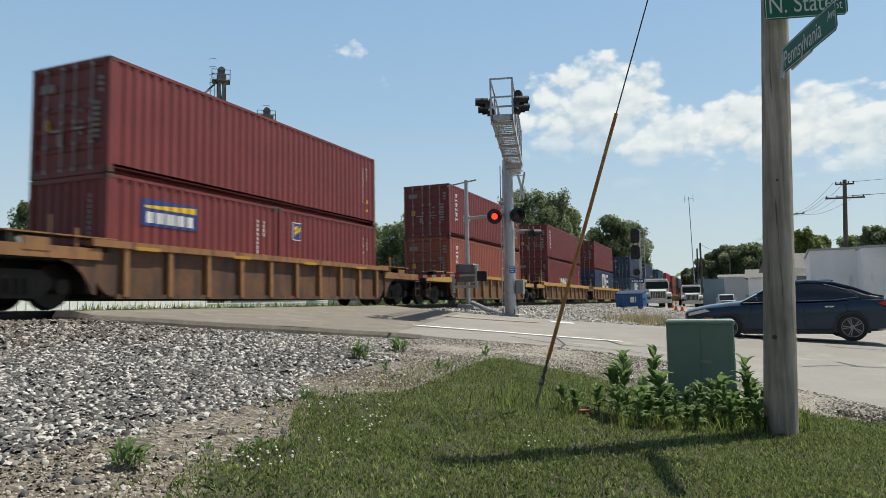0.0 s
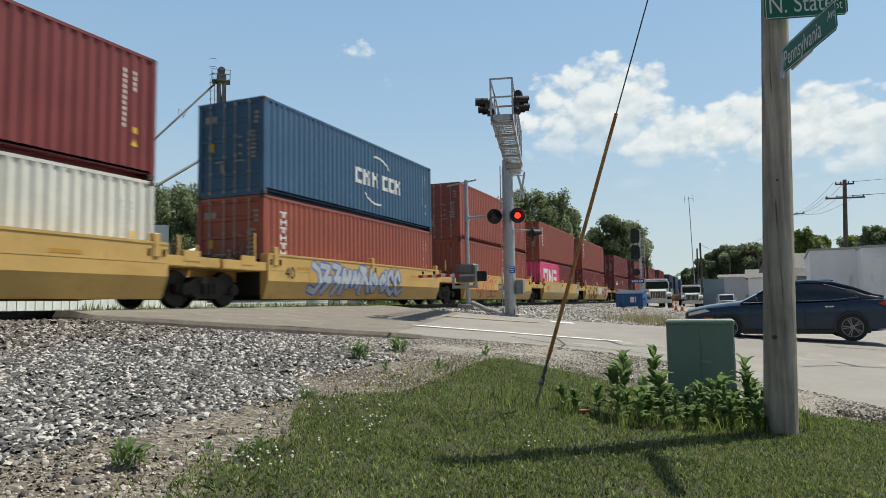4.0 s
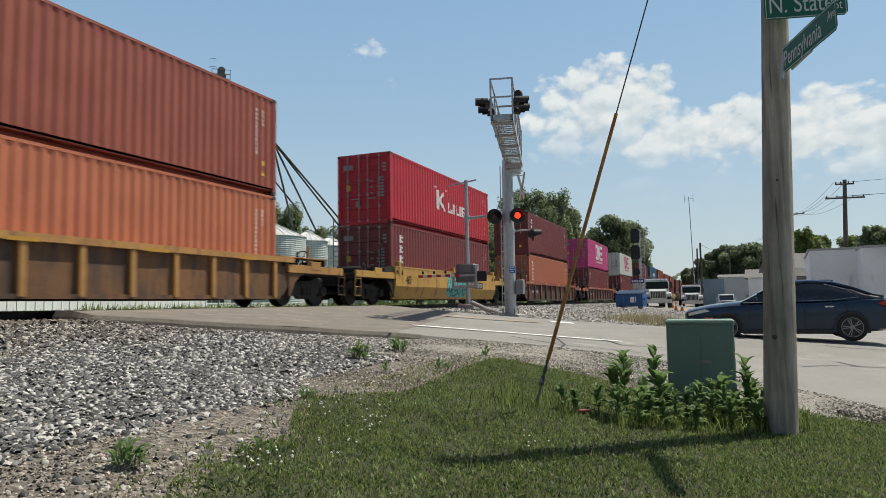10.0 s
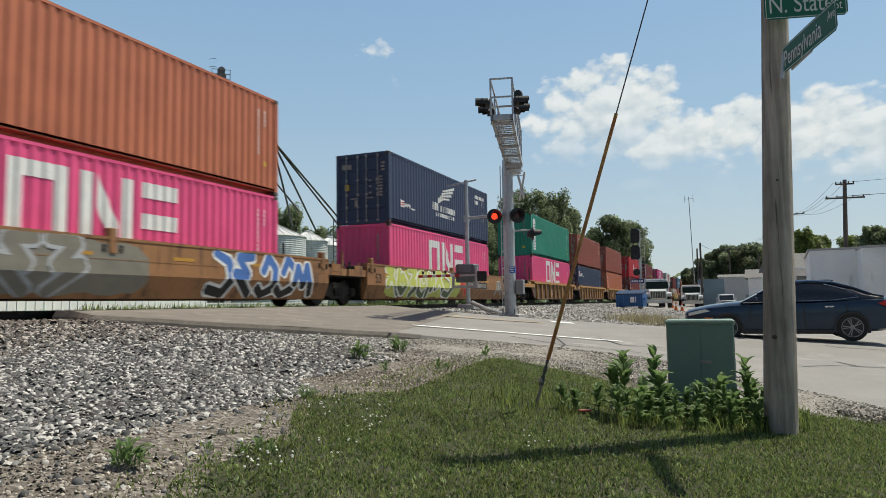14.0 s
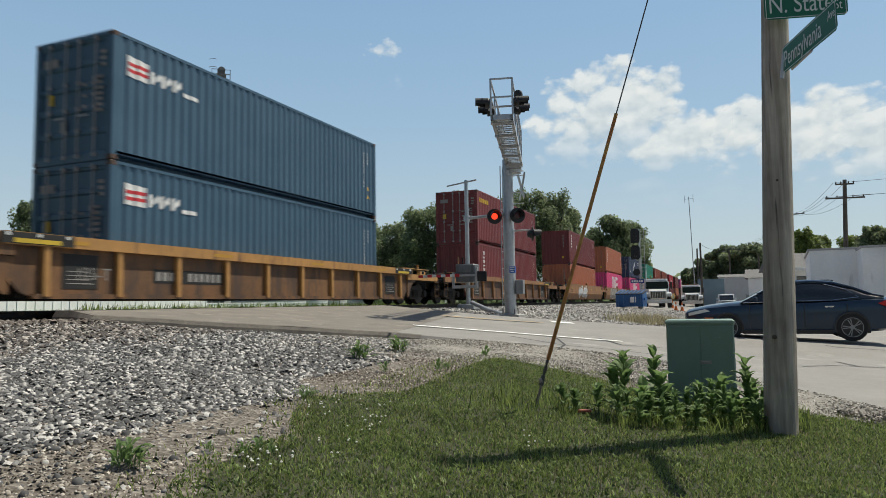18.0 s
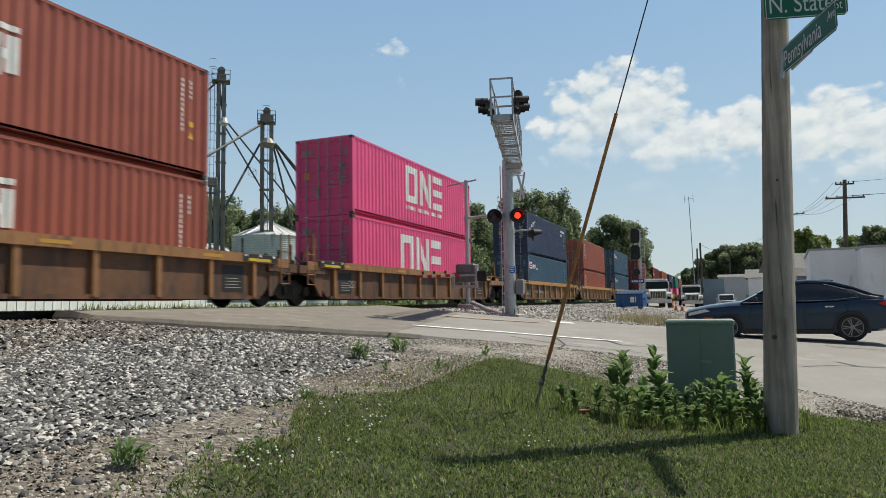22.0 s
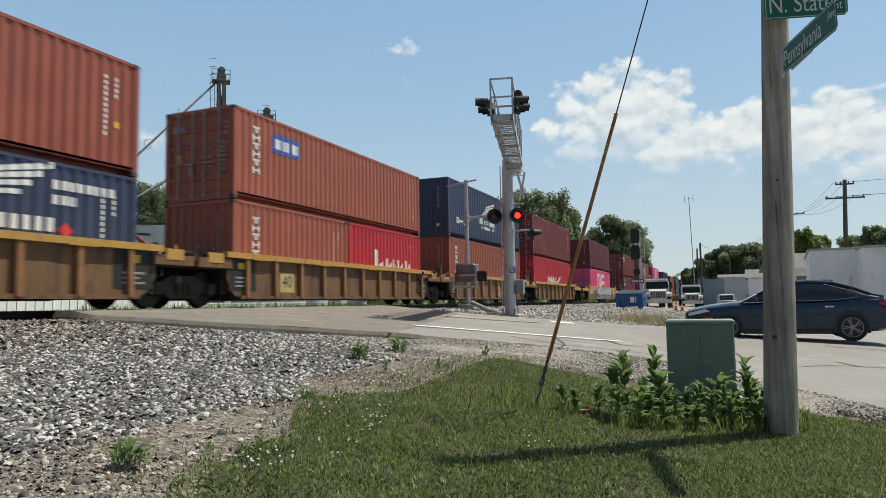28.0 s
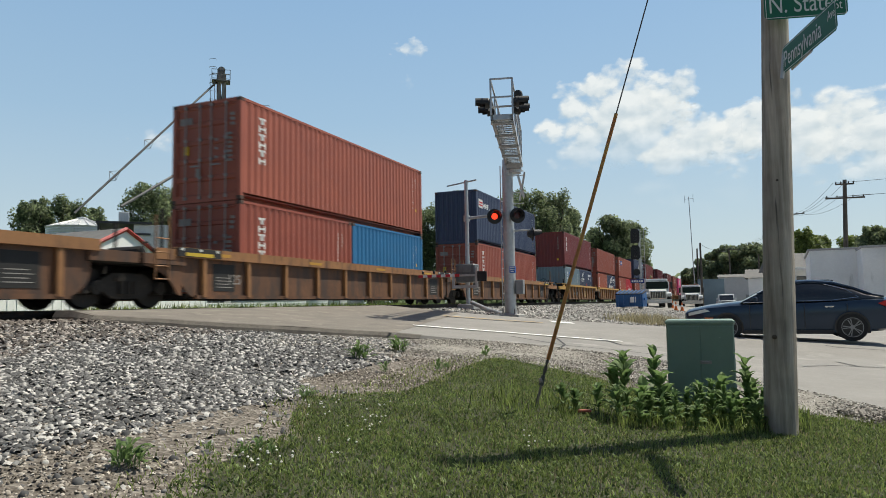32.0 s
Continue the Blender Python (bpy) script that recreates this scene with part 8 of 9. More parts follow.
def lorry(px, r, turn, label):
    """A white conventional-cab truck seen from the front; local -y is its nose."""
    p = stand(px, r)
    ob = thing("truck", label, "truck", pose(p.x, p.y, p.z, 0, 0, facing(px) + turn))
    wht = surface("white_truck_paint", (0.62, 0.63, 0.64), 0.35, vary=0.06, scale=1)
    dull = surface("dark_windscreen", (0.020, 0.030, 0.026), 0.35, 0, 0.1, 1.0, spec=0.03)
    part("cab", Mesh().box(-1.08, 1.08, 1.3, 3.0, 0.85, 2.40, 0.08).box(-1.0, 1.0, 1.40, 2.95, 2.36, 2.62, 0.1), wht, ob)
    part("hood", Mesh().extrude_x([(0.12, 0.95), (1.4, 0.95), (1.4, 1.70), (0.9, 1.64), (0.3, 1.55), (0.12, 1.42)], -0.72, 0.72), wht, ob)
    for s in (1, -1):
        part("fender", Mesh().extrude_x([(0.18, 1.02), (0.35, 1.12), (0.75, 1.16), (1.15, 1.12), (1.35, 0.95), (1.35, 1.34), (0.8, 1.38), (0.3, 1.28)], min(s * 0.72, s * 1.17), max(s * 0.72, s * 1.17)), wht, ob)
        part("headlight", Mesh().box(min(s * 0.78, s * 1.08), max(s * 0.78, s * 1.08), 0.08, 0.22, 1.00, 1.24, 0.03), LAMPCLEAR, ob)
        part("mirror", Mesh().box(min(s * 1.2, s * 1.38), max(s * 1.2, s * 1.38), 1.35, 1.5, 1.70, 2.3, 0.03).tube((s * 1.0, 1.45, 2.25), (s * 1.3, 1.42, 2.28), 0.02, n=6), DARKBOX, ob)
        road_wheel(ob, 0, 0, 0.5, 0.3, 1).matrix_basis = pose(s * 1.0, 0.75, 0.5, 0, 0, 90)
        part("rear_wheel", Mesh().lathe([(0.3, -0.28), (0.5, -0.26), (0.5, 0.26), (0.3, 0.28)], 20, "x", (s * 0.92, 5.9, 0.5)), RUBBER, ob)
    part("windscreen", Mesh().extrude_x([(1.22, 1.72), (1.31, 1.72), (1.31, 2.36), (1.26, 2.36)], -0.98, 0.98), dull, ob)
    part("wiper", Mesh().tube((-0.1, 1.26, 1.72), (-0.7, 1.28, 1.98), 0.012, n=5).tube((0.7, 1.26, 1.72), (0.15, 1.28, 1.98), 0.012, n=5), BLACKTRIM, ob)
    g = part("grille", Mesh().box(-0.70, 0.70, 0.04, 0.14, 0.78, 1.50, 0.04), CHROME, ob)
    for k in range(9):
        part("slat", Mesh().box(-0.64 + k * 0.141, -0.53 + k * 0.141, 0.015, 0.05, 0.84, 1.44), BLACKTRIM, g)
    part("bumper", Mesh().box(-1.12, 1.12, -0.06, 0.16, 0.42, 0.76, 0.05), surface("pale_bumper", (0.62, 0.60, 0.55), 0.5, 0.1), ob)
    part("underframe", Mesh().box(-0.8, 0.8, 0.2, 7.0, 0.42, 0.9), BLACKTRIM, ob)
    part("bed", Mesh().box(-1.15, 1.15, 3.2, 7.5, 0.9, 1.5, 0.03).box(-1.1, 1.1, 3.1, 3.2, 0.9, 2.4), surface("dark_flatbed", (0.06, 0.06, 0.065), 0.6), ob)
    for k in range(5):
        part("roof_light", Mesh().box(-0.75 + k * 0.36, -0.65 + k * 0.36, 1.45, 1.55, 2.62, 2.68, 0.01), AMBER, ob)
    return ob


lorry(1166, 63, 6, "white flatbed work truck parked beside the track")
lorry(1226, 84, 4, "white work truck parked further along the track")
p = stand(1288, 90)
pk = thing("pickup_truck", "white pickup truck parked by low buildings", "pickup truck", pose(p.x, p.y, p.z, 0, 0, facing(1288) + 4))
wht = surface("white_pickup_paint", (0.58, 0.59, 0.60), 0.35, vary=0.05)
part("body", Mesh().box(-0.98, 0.98, 0.0, 5.6, 0.5, 1.08, 0.08), wht, pk)
part("cab", Mesh().extrude_x([(1.4, 1.05), (2.0, 1.80), (3.4, 1.85), (3.7, 1.05)], -0.88, 0.88), wht, pk)
part("windscreen", Mesh().extrude_x([(1.40, 1.10), (1.92, 1.74), (1.94, 1.72), (1.44, 1.08)], -0.8, 0.8), GLASS, pk)
part("grille", Mesh().box(-0.7, 0.7, -0.03, 0.02, 0.66, 0.98, 0.02), BLACKTRIM, pk)
for s in (1, -1):
    part("headlight", Mesh().box(min(s * 0.72, s * 0.96), max(s * 0.72, s * 0.96), -0.02, 0.05, 0.74, 0.96, 0.02), LAMPCLEAR, pk)
    part("mirror", Mesh().box(min(s * 0.95, s * 1.18), max(s * 0.95, s * 1.18), 1.7, 1.85, 1.15, 1.4, 0.02), wht, pk)
    for y in (0.9, 4.5):
        road_wheel(pk, 0, 0, 0.4, 0.26, 1).matrix_basis = pose(s * 0.86, y, 0.4, 0, 0, 90)

# blue rubbish skip
p = stand(1114, 51)
sk = thing("dumpster", "blue steel dumpster with slanted ribs and open lid", "dumpster", pose(p.x, p.y, p.z, 0, 0, facing(1114) - 12))
bl = surface("dumpster_blue", (0.02, 0.11, 0.30), 0.5, vary=0.15, scale=2, wear=(0.05, 0.06, 0.09), wear_at=0.62)
part("bin", Mesh().extrude_x([(0.0, 0.15), (1.5, 0.15), (1.5, 1.25), (0.1, 1.1), (-0.1, 1.0)], -0.95, 0.95), bl, sk)
lid_ = part("lid", Mesh().extrude_x([(-0.1, 1.02), (1.5, 1.27), (1.5, 1.33), (-0.1, 1.07)], -0.98, 0.98), DARKBOX, sk)
for k in range(7):
    part("lid_rib", Mesh().extrude_x([(-0.12, 1.08), (1.5, 1.34), (1.5, 1.39), (-0.12, 1.13)], -0.93 + k * 0.285, -0.86 + k * 0.285), bl, lid_)
for k in range(5):
    part("rib", Mesh().box(-0.8 + k * 0.4 - 0.03, -0.8 + k * 0.4 + 0.03, -0.14, -0.05, 0.2, 1.0), bl, sk)
part("fork_pocket", Mesh().box(-1.06, -0.94, 0.3, 1.2, 0.6, 0.75).box(0.94, 1.06, 0.3, 1.2, 0.6, 0.75), bl, sk)
part("label_patch", Mesh().box(0.1, 0.5, -0.135, -0.13, 0.45, 0.85), WHITE, sk)
for k in range(2):
    part("skid", Mesh().box(-0.7 + k * 1.3, -0.6 + k * 1.3, 0.05, 1.4, 0.0, 0.16), DARKBOX, sk)
# road cones
for i, (px, r) in enumerate(((1196, 58), (1207, 57), (1190, 66))):
    p = stand(px, r)
    cn = thing("traffic_cone", "orange plastic traffic cone with white band", "traffic cone", pose(p.x, p.y, p.z), "cones by the trucks")
    part("cone", Mesh().lathe([(0.16, 0.03), (0.14, 0.06), (0.03, 0.72)], 14), SPRAYORANGE, cn)
    part("foot", Mesh().box(-0.2, 0.2, -0.2, 0.2, 0, 0.04, 0.01), SPRAYORANGE, cn)
    part("band", Mesh().lathe([(0.10, 0.35), (0.073, 0.5)], 14), WHITE, cn)

# railway block signal on its mast
p = stand(1129, 62)
bs = thing("block_signal", "railway block signal with two black heads on a ladder mast", "railway signal", pose(p.x, p.y, p.z, 0, 0, facing(1129)))
zt = rise(1129, 405, 62) - p.z
part("mast", Mesh().tube((0.28, 0.2, 0), (0.28, 0.2, zt), 0.09, 0.08, 10), GALV, bs)
for z in (rise(1128, 418, 62), rise(1128, 447, 62)):
    h = part("signal_head", Mesh().extrude_y([(-0.42 + 0, z - p.z - 0.62), (0.25, z - p.z - 0.62), (0.34, z - p.z - 0.4), (0.34, z - p.z + 0.4), (0.2, z - p.z + 0.62), (-0.3, z - p.z + 0.62), (-0.42, z - p.z + 0.4)], -0.12, 0.0), DARKBOX, bs)
    for dz in (-0.3, 0, 0.3):
        part("lens_hood", Mesh().lathe([(0.10, -0.35), (0.12, -0.12), (0.1, -0.1)], 12, "y", (-0.04, 0, z - p.z + dz)), DARKBOX, h)
z = rise(1128, 482, 62) - p.z
part("marker_head", Mesh().lathe([(0.3, -0.1), (0.3, -0.02), (0.1, 0.1)], 18, "y", (0, 0, z)), DARKBOX, bs)
l_ = part("ladder", Mesh().tube((0.42, 0.3, 0), (0.42, 0.3, zt), 0.025, n=6).tube((0.72, 0.3, 0), (0.72, 0.3, zt), 0.025, n=6), GALV, bs)
for k in range(int(zt / 0.32)):
    part("rung", Mesh().tube((0.42, 0.3, 0.2 + k * 0.32), (0.72, 0.3, 0.2 + k * 0.32), 0.014, n=5), GALV, l_)
part("cabinet", Mesh().box(-0.1, 0.7, 0.4, 0.9, 0, 1.4, 0.03), GALV, bs)
z = rise(1127, 498, 62) - p.z
board = part("name_board", Mesh().box(-0.55, 0.62, -0.06, -0.02, z - 0.16, z + 0.16, 0.01), NAVYM, bs, "dark blue name board with white bars")
for k in range(5):
    part("board_mark", Mesh().box(-0.45 + k * 0.2, -0.31 + k * 0.2, -0.066, -0.061, z - 0.08, z + 0.08), WHITE, board)
# ---- trees ----
BARK = surface("tree_bark", (0.10, 0.08, 0.06), 0.95, vary=0.3, scale=2, bump=0.5, bump_scale=12)


def leaf_cloud(blobs, count, size, seed):
    """Many small leaf clumps on and in a set of ellipsoids."""
    r = np.random.RandomState(seed)
    w = np.array([b[3] * b[3] * b[4] for b in blobs])
    pick = r.choice(len(blobs), count, p=w / w.sum())
    bl = np.array(blobs)[pick]
    d = r.normal(size=(count, 3))
    d /= np.linalg.norm(d, axis=1)[:, None]
    rad = r.uniform(0.3, 1.2, count) ** 0.6
    c = bl[:, :3] + d * np.stack([bl[:, 3], bl[:, 3], bl[:, 4]], -1) * rad[:, None]
    nrm = d + r.normal(size=(count, 3)) * 0.7 + np.array([0, 0, 0.4])
    nrm /= np.linalg.norm(nrm, axis=1)[:, None]
    a = np.cross(nrm, r.normal(size=(count, 3)))
    a /= np.linalg.norm(a, axis=1)[:, None]
    b = np.cross(nrm, a)
    s = size * r.uniform(0.5, 1.3, count)[:, None]
    v = np.stack([c - a * s - b * s * 0.5, c + a * s * 0.7 - b * s * 0.6, c + a * s + b * s * 0.55 + nrm * s * 0.2, c - a * s * 0.5 + b * s * 0.7], 1)
    me = bpy.data.meshes.new("crown")
    f = (np.arange(count)[:, None] * 4 + np.arange(4)[None]).tolist()
    me.from_pydata(v.reshape(-1, 3).tolist(), [], f)
    return me


def tree(px, half, top, r, seed, count=2600, mat=None, label="broad green deciduous tree in full leaf", squat=1.0, base=None):
    """A tree at bearing px and range r whose crown reaches up to row top and is 2 * half wide in the picture."""
    rg = random.Random(seed)
    p = stand(px, r, -0.4 if base is None else base)
    h = rise(px, top, r) - p.z
    w = half / FOCAL * r * 1.2
    ob = thing("tree", label, "tree", pose(p.x, p.y, p.z), "trees")
    tr = Mesh()
    tr.tube((0, 0, 0), (0.1, 0.1, h * 0.4), 0.035 * h, 0.022 * h, 9)
    blobs = []
    for i in range(40):
        a = rg.uniform(0, 2 * math.pi)
        f = rg.uniform(0.24, 0.93)
        reach = w * math.sqrt(max(1 - ((f - 0.52) / 0.50) ** 2, 0.02))
        rr = reach * rg.uniform(0.25, 0.92)
        b = (math.cos(a) * rr, math.sin(a) * rr, h * f, w * rg.uniform(0.15, 0.30), h * rg.uniform(0.05, 0.095))
        blobs.append(b)
        if i % 3 == 0:
            tr.tube((0.1, 0.1, h * rg.uniform(0.25, 0.4)), (b[0], b[1], b[2]), 0.012 * h, 0.004 * h, 6)
    blobs.append((0, 0, h * 0.58, w * 0.58, h * 0.27))
    for k in range(4):
        blobs.append((w * rg.uniform(-0.35, 0.35), w * rg.uniform(-0.35, 0.35), h * rg.uniform(0.84, 0.92), w * 0.24, h * 0.08))
    part("trunk", tr, BARK, ob)
    me = leaf_cloud(blobs, int(count * 4.6), max(0.10, r * 0.0016), seed)
    part("crown", me, mat or LEAF, ob)
    return ob


for i, (px, hf, tp, r) in enumerate(((42, 30, 352, 105), (68, 26, 346, 108), (118, 36, 346, 106), (165, 24, 368, 115), (262, 52, 320, 92), (315, 50, 325, 95), (372, 55, 338, 98), (410, 34, 362, 104),
                                     (462, 34, 366, 125), (508, 36, 356, 122), (560, 30, 402, 130), (612, 36, 396, 128), (655, 34, 393, 118), (700, 40, 388, 105), (742, 42, 366, 98), (800, 55, 340, 98), (850, 44, 356, 104),
                                     (940, 46, 330, 108), (985, 42, 338, 112), (1012, 30, 360, 118), (1062, 30, 402, 128), (1098, 46, 381, 126), (1130, 30, 396, 132),
                                     (905, 40, 345, 118))):
    tree(px, hf, tp, r, 40 + i, 3400 if hf > 40 else 2400)
for i, (px, hf, tp, r, mt) in enumerate(((1248, 20, 458, 168, 0), (1275, 22, 442, 160, 0), (1300, 28, 432, 158, 0), (1335, 30, 428, 155, 0), (1368, 26, 430, 158, 0), (1428, 26, 404, 82, 1), (1462, 22, 414, 90, 1), (1520, 26, 416, 100, 1), (1556, 26, 398, 84, 0), (1590, 30, 395, 84, 0), (1225, 14, 474, 190, 0))):
    tree(px, hf, tp, r, 90 + i, 2400, LIGHTLEAF if mt else LEAF)
# distant woods closing the plain
r_ = np.random.RandomState(77)
blobs = []
for i in range(150):
    a = radians(15 + 100 * i / 150 + r_.uniform(-0.4, 0.4))
    R = 330 + r_.uniform(-30, 60)
    blobs.append((math.sin(a) * R, math.cos(a) * R, 3.0 + r_.uniform(-1, 1.5), 8 + r_.uniform(0, 5), 5.0 + r_.uniform(0, 4)))
me = leaf_cloud(blobs, 16000, 1.3, 5)
me.materials.append(LEAF)
woods = new("distant_woods", me)
tagged(woods, "dark green woods along the horizon", "woods", kind="stuff")

# ---- grain elevator beyond the track ----
ELEV = surface("weathered_galvanised", (0.26, 0.245, 0.225), 0.6, 0.4, 0.25, 1.2, RUST, 0.56, 1.5, True)
BIN = surface("bin_steel", (0.60, 0.61, 0.61), 0.45, 0.25, 0.12, 1.0, (0.30, 0.29, 0.28), 0.6, 1.2, True)
SPOUT = surface("spout_steel", (0.11, 0.11, 0.11), 0.5, 0.5, 0.15, 2.0)
R1 = 77.0


def elevator(px, r, top, width, seed, cab_side):
    p = stand(px, r, -0.3)
    h = rise(px, top, r) - p.z
    ob = thing("grain_elevator", "tall weathered steel grain elevator leg with a platform", "grain elevator", pose(p.x, p.y, p.z, 0, 0, facing(px)), "grain elevator legs")
    for dx in (-width / 2, width / 2):
        part("casing", Mesh().box(dx - 0.22, dx + 0.22, -0.25, 0.25, 0, h - 1.2, 0.02), ELEV, ob)
    part("head", Mesh().lathe([(0.0, -0.3), (0.36, -0.3), (0.40, 0.0), (0.36, 0.3), (0.0, 0.3)], 16, "y", (0, 0, h - 0.75)).box(-0.36, 0.36, -0.3, 0.3, h - 2.0, h - 0.75), ELEV, ob)
    pl = part("platform", Mesh().box(-1.0, 0.9, -0.7, 0.7, h - 2.1, h - 2.0), ELEV, ob)
    for x in (-1.0, -0.4, 0.25, 0.9):
        for y in (-0.7, 0.7):
            part("railing_post", Mesh().box(x - 0.03, x + 0.03, y - 0.03, y + 0.03, h - 2.0, h - 0.9), ELEV, pl)
    for z in (h - 1.45, h - 0.9):
        part("railing", Mesh().box(-1.03, 0.93, -0.73, -0.68, z, z + 0.05).box(-1.03, 0.93, 0.68, 0.73, z, z + 0.05).box(-1.03, -0.98, -0.7, 0.7, z, z + 0.05).box(0.88, 0.93, -0.7, 0.7, z, z + 0.05), ELEV, pl)
    x0 = cab_side
    lad = part("ladder", Mesh().tube((x0 - 0.2, -0.4, 0.5), (x0 - 0.2, -0.4, h - 1.9), 0.03, n=5).tube((x0 + 0.2, -0.4, 0.5), (x0 + 0.2, -0.4, h - 1.9), 0.03, n=5), ELEV, ob)
    for k in range(int(h / 0.9)):
        z = 1.2 + k * 0.9
        m = Mesh()
        m.chain([(x0 - 0.35, -0.45, z), (x0 - 0.3, -0.85, z), (x0 + 0.3, -0.85, z), (x0 + 0.35, -0.45, z)], 0.025, 5)
        part("cage_hoop", m, ELEV, lad)
    for k in range(1, int(h / 3.2)):
        part("tie_plate", Mesh().box(-width / 2 - 0.3, width / 2 + 0.3, -0.3, 0.3, k * 3.2, k * 3.2 + 0.12), ELEV, ob)
    return ob, h


elevator(388, R1, 113, 0.55, 1, -0.9)
elevator(471, 75.0, 185, 0.95, 2, -0.1)
p = stand(374, 74, -0.3)
h = rise(374, 314, 74) + 0.3
ob = thing("grain_elevator", "short rusty grain elevator leg with a railing", "grain elevator", pose(p.x, p.y, p.z, 0, 0, facing(374)), "grain elevator legs")
part("casing", Mesh().box(-0.35, -0.05, -0.25, 0.25, 0, h - 0.8).box(0.15, 0.45, -0.25, 0.25, 0, h - 1.0), ELEV, ob)
part("head", Mesh().box(-0.5, 0.5, -0.35, 0.35, h - 1.0, h, 0.1), ELEV, ob)
part("platform", Mesh().box(-1.0, 0.3, -0.6, 0.6, h - 1.7, h - 1.6).box(-1.0, -0.95, -0.6, 0.6, h - 1.6, h - 0.6).box(-1.0, 0.3, -0.6, -0.55, h - 0.65, h - 0.6), ELEV, ob)


def spout(a, b, r0, mat, label, hangers=()):
    """A slanting grain spout from one picture point and range to another. a, b: px, py, range."""
    pa, pb = (way(x, y) * (rr / Vector((way(x, y).x, way(x, y).y)).length) for x, y, rr in (a, b))
    ob = thing("grain_spout", label, "grain spout", pose(0, 0, 0), "grain spouts")
    part("pipe", Mesh().tube(pa, pb, r0, n=10), mat, ob)
    d = (pb - pa).normalized()
    n_ = Vector((0, 0, 1)) - d * d.z
    n_.normalize()
    sd = d.cross(n_)
    for t in hangers:
        c = pa.lerp(pb, t)
        m = Mesh()
        for s in (1, -1):
            m.chain([c - d * 0.8, c + n_ * 0.5 * s + sd * 0.3, c + d * 0.8], 0.02, 5)
            m.tube(c, c + n_ * 0.5 * s + sd * 0.3, 0.025, n=5)
        part("truss", m, mat, ob)
    return ob


spout((383, 146, 77), (131, 378, 66), 0.10, SPOUT, "long straight grain spout with truss hangers", (0.28, 0.53, 0.76))
spout((470, 216, 75), (214, 366, 60), 0.12, SPOUT, "long pale grain spout between the legs", (0.35,))
spout((392, 214, 77), (490, 380, 77), 0.10, SPOUT, "grain spout running down to a bin", (0.55,))
spout((400, 214, 77), (530, 375, 80), 0.10, SPOUT, "grain spout running down to a bin", (0.6,))
spout((460, 255, 75), (396, 372, 72), 0.11, SPOUT, "grain spout running down to the short leg")
for i, (x, y) in enumerate(((518, 400), (560, 410), (600, 400), (645, 440))):
    spout((482 + i * 2, 252 + i, 75), (x, y, 80 + 5 * i), 0.11, SPOUT, "grain spout running down to a bin")
spout((388, 150, 77), (396, 212, 77), 0.11, SPOUT, "short drop spout below the head")
part_ob = thing("spout_distributor", "round steel distributor under the leg head", "grain distributor", pose(*cam_pt(396, 214, 72)))
part("drum", Mesh().lathe([(0.05, 0.4), (0.3, 0.3), (0.5, -0.3), (0.3, -0.5)], 12), BIN, part_ob)
part_ob = thing("spout_distributor", "round steel distributor under the leg head", "grain distributor", pose(*cam_pt(474, 252, 71.5)))
part("drum", Mesh().lathe([(0.05, 0.5), (0.4, 0.4), (0.8, -0.2), (0.3, -0.6)], 12), ELEV, part_ob)


def grain_bin(px, half, eave, apex, r, label="round corrugated steel grain bin with a conical roof"):
    p = stand(px, r, -0.4)
    ob = thing("grain_bin", label, "grain bin", pose(p.x, p.y, p.z), "grain bins")
    R = half / FOCAL * r
    he, ha = rise(px, eave, r) - p.z, rise(px, apex, r) - p.z
    n = max(int(he / 0.22), 4)
    prof = []
    for k in range(n):
        z = he * k / n
        prof += [(R, z), (R + 0.03, z + he / n * 0.5)]
    prof.append((R, he))
    part("wall", Mesh().lathe(prof, 40), BIN, ob)
    m = Mesh()
    seg = 24
    for i in range(seg):
        a0, a1 = 2 * math.pi * i / seg, 2 * math.pi * (i + 1) / seg
        m.poly([(math.cos(a0) * (R + 0.12), math.sin(a0) * (R + 0.12), he - 0.05), (math.cos(a1) * (R + 0.12), math.sin(a1) * (R + 0.12), he - 0.05), (math.cos(a1) * 0.4, math.sin(a1) * 0.4, ha - 0.25), (math.cos(a0) * 0.4, math.sin(a0) * 0.4, ha - 0.25)])
        m.tube((math.cos(a0) * (R + 0.1), math.sin(a0) * (R + 0.1), he), (math.cos(a0) * 0.4, math.sin(a0) * 0.4, ha - 0.22), 0.035, n=4)
    part("roof", m, BIN, ob)
    part("cap", Mesh().lathe([(0.5, ha - 0.3), (0.5, ha - 0.1), (0.1, ha)], 14), BIN, ob)
    return ob


grain_bin(476, 62, 421, 391, 78)
grain_bin(545, 34, 428, 408, 90)
grain_bin(585, 28, 436, 418, 98)
grain_bin(618, 26, 441, 428, 104)
grain_bin(372, 44, 447, 430, 84, "low round steel grain bin with a pale ribbed roof")

grain_bin(142, 50, 404, 384, 74, "round steel grain bin with a ribbed conical roof behind the shed")

# ladder tower between the bins
p = stand(596, 70, -0.3)
lt = thing("ladder_tower", "thin dark steel ladder tower beside the bins", "ladder tower", pose(p.x, p.y, p.z, 0, 0, facing(596)))
h = rise(596, 390, 70) + 0.3
for dx in (-0.3, 0.3):
    part("rail", Mesh().box(dx - 0.05, dx + 0.05, -0.05, 0.05, 0, h), ELEV, lt)
for k in range(int(h / 0.5)):
    part("rung", Mesh().box(-0.3, 0.3, -0.03, 0.03, 0.3 + k * 0.5, 0.36 + k * 0.5), ELEV, lt)

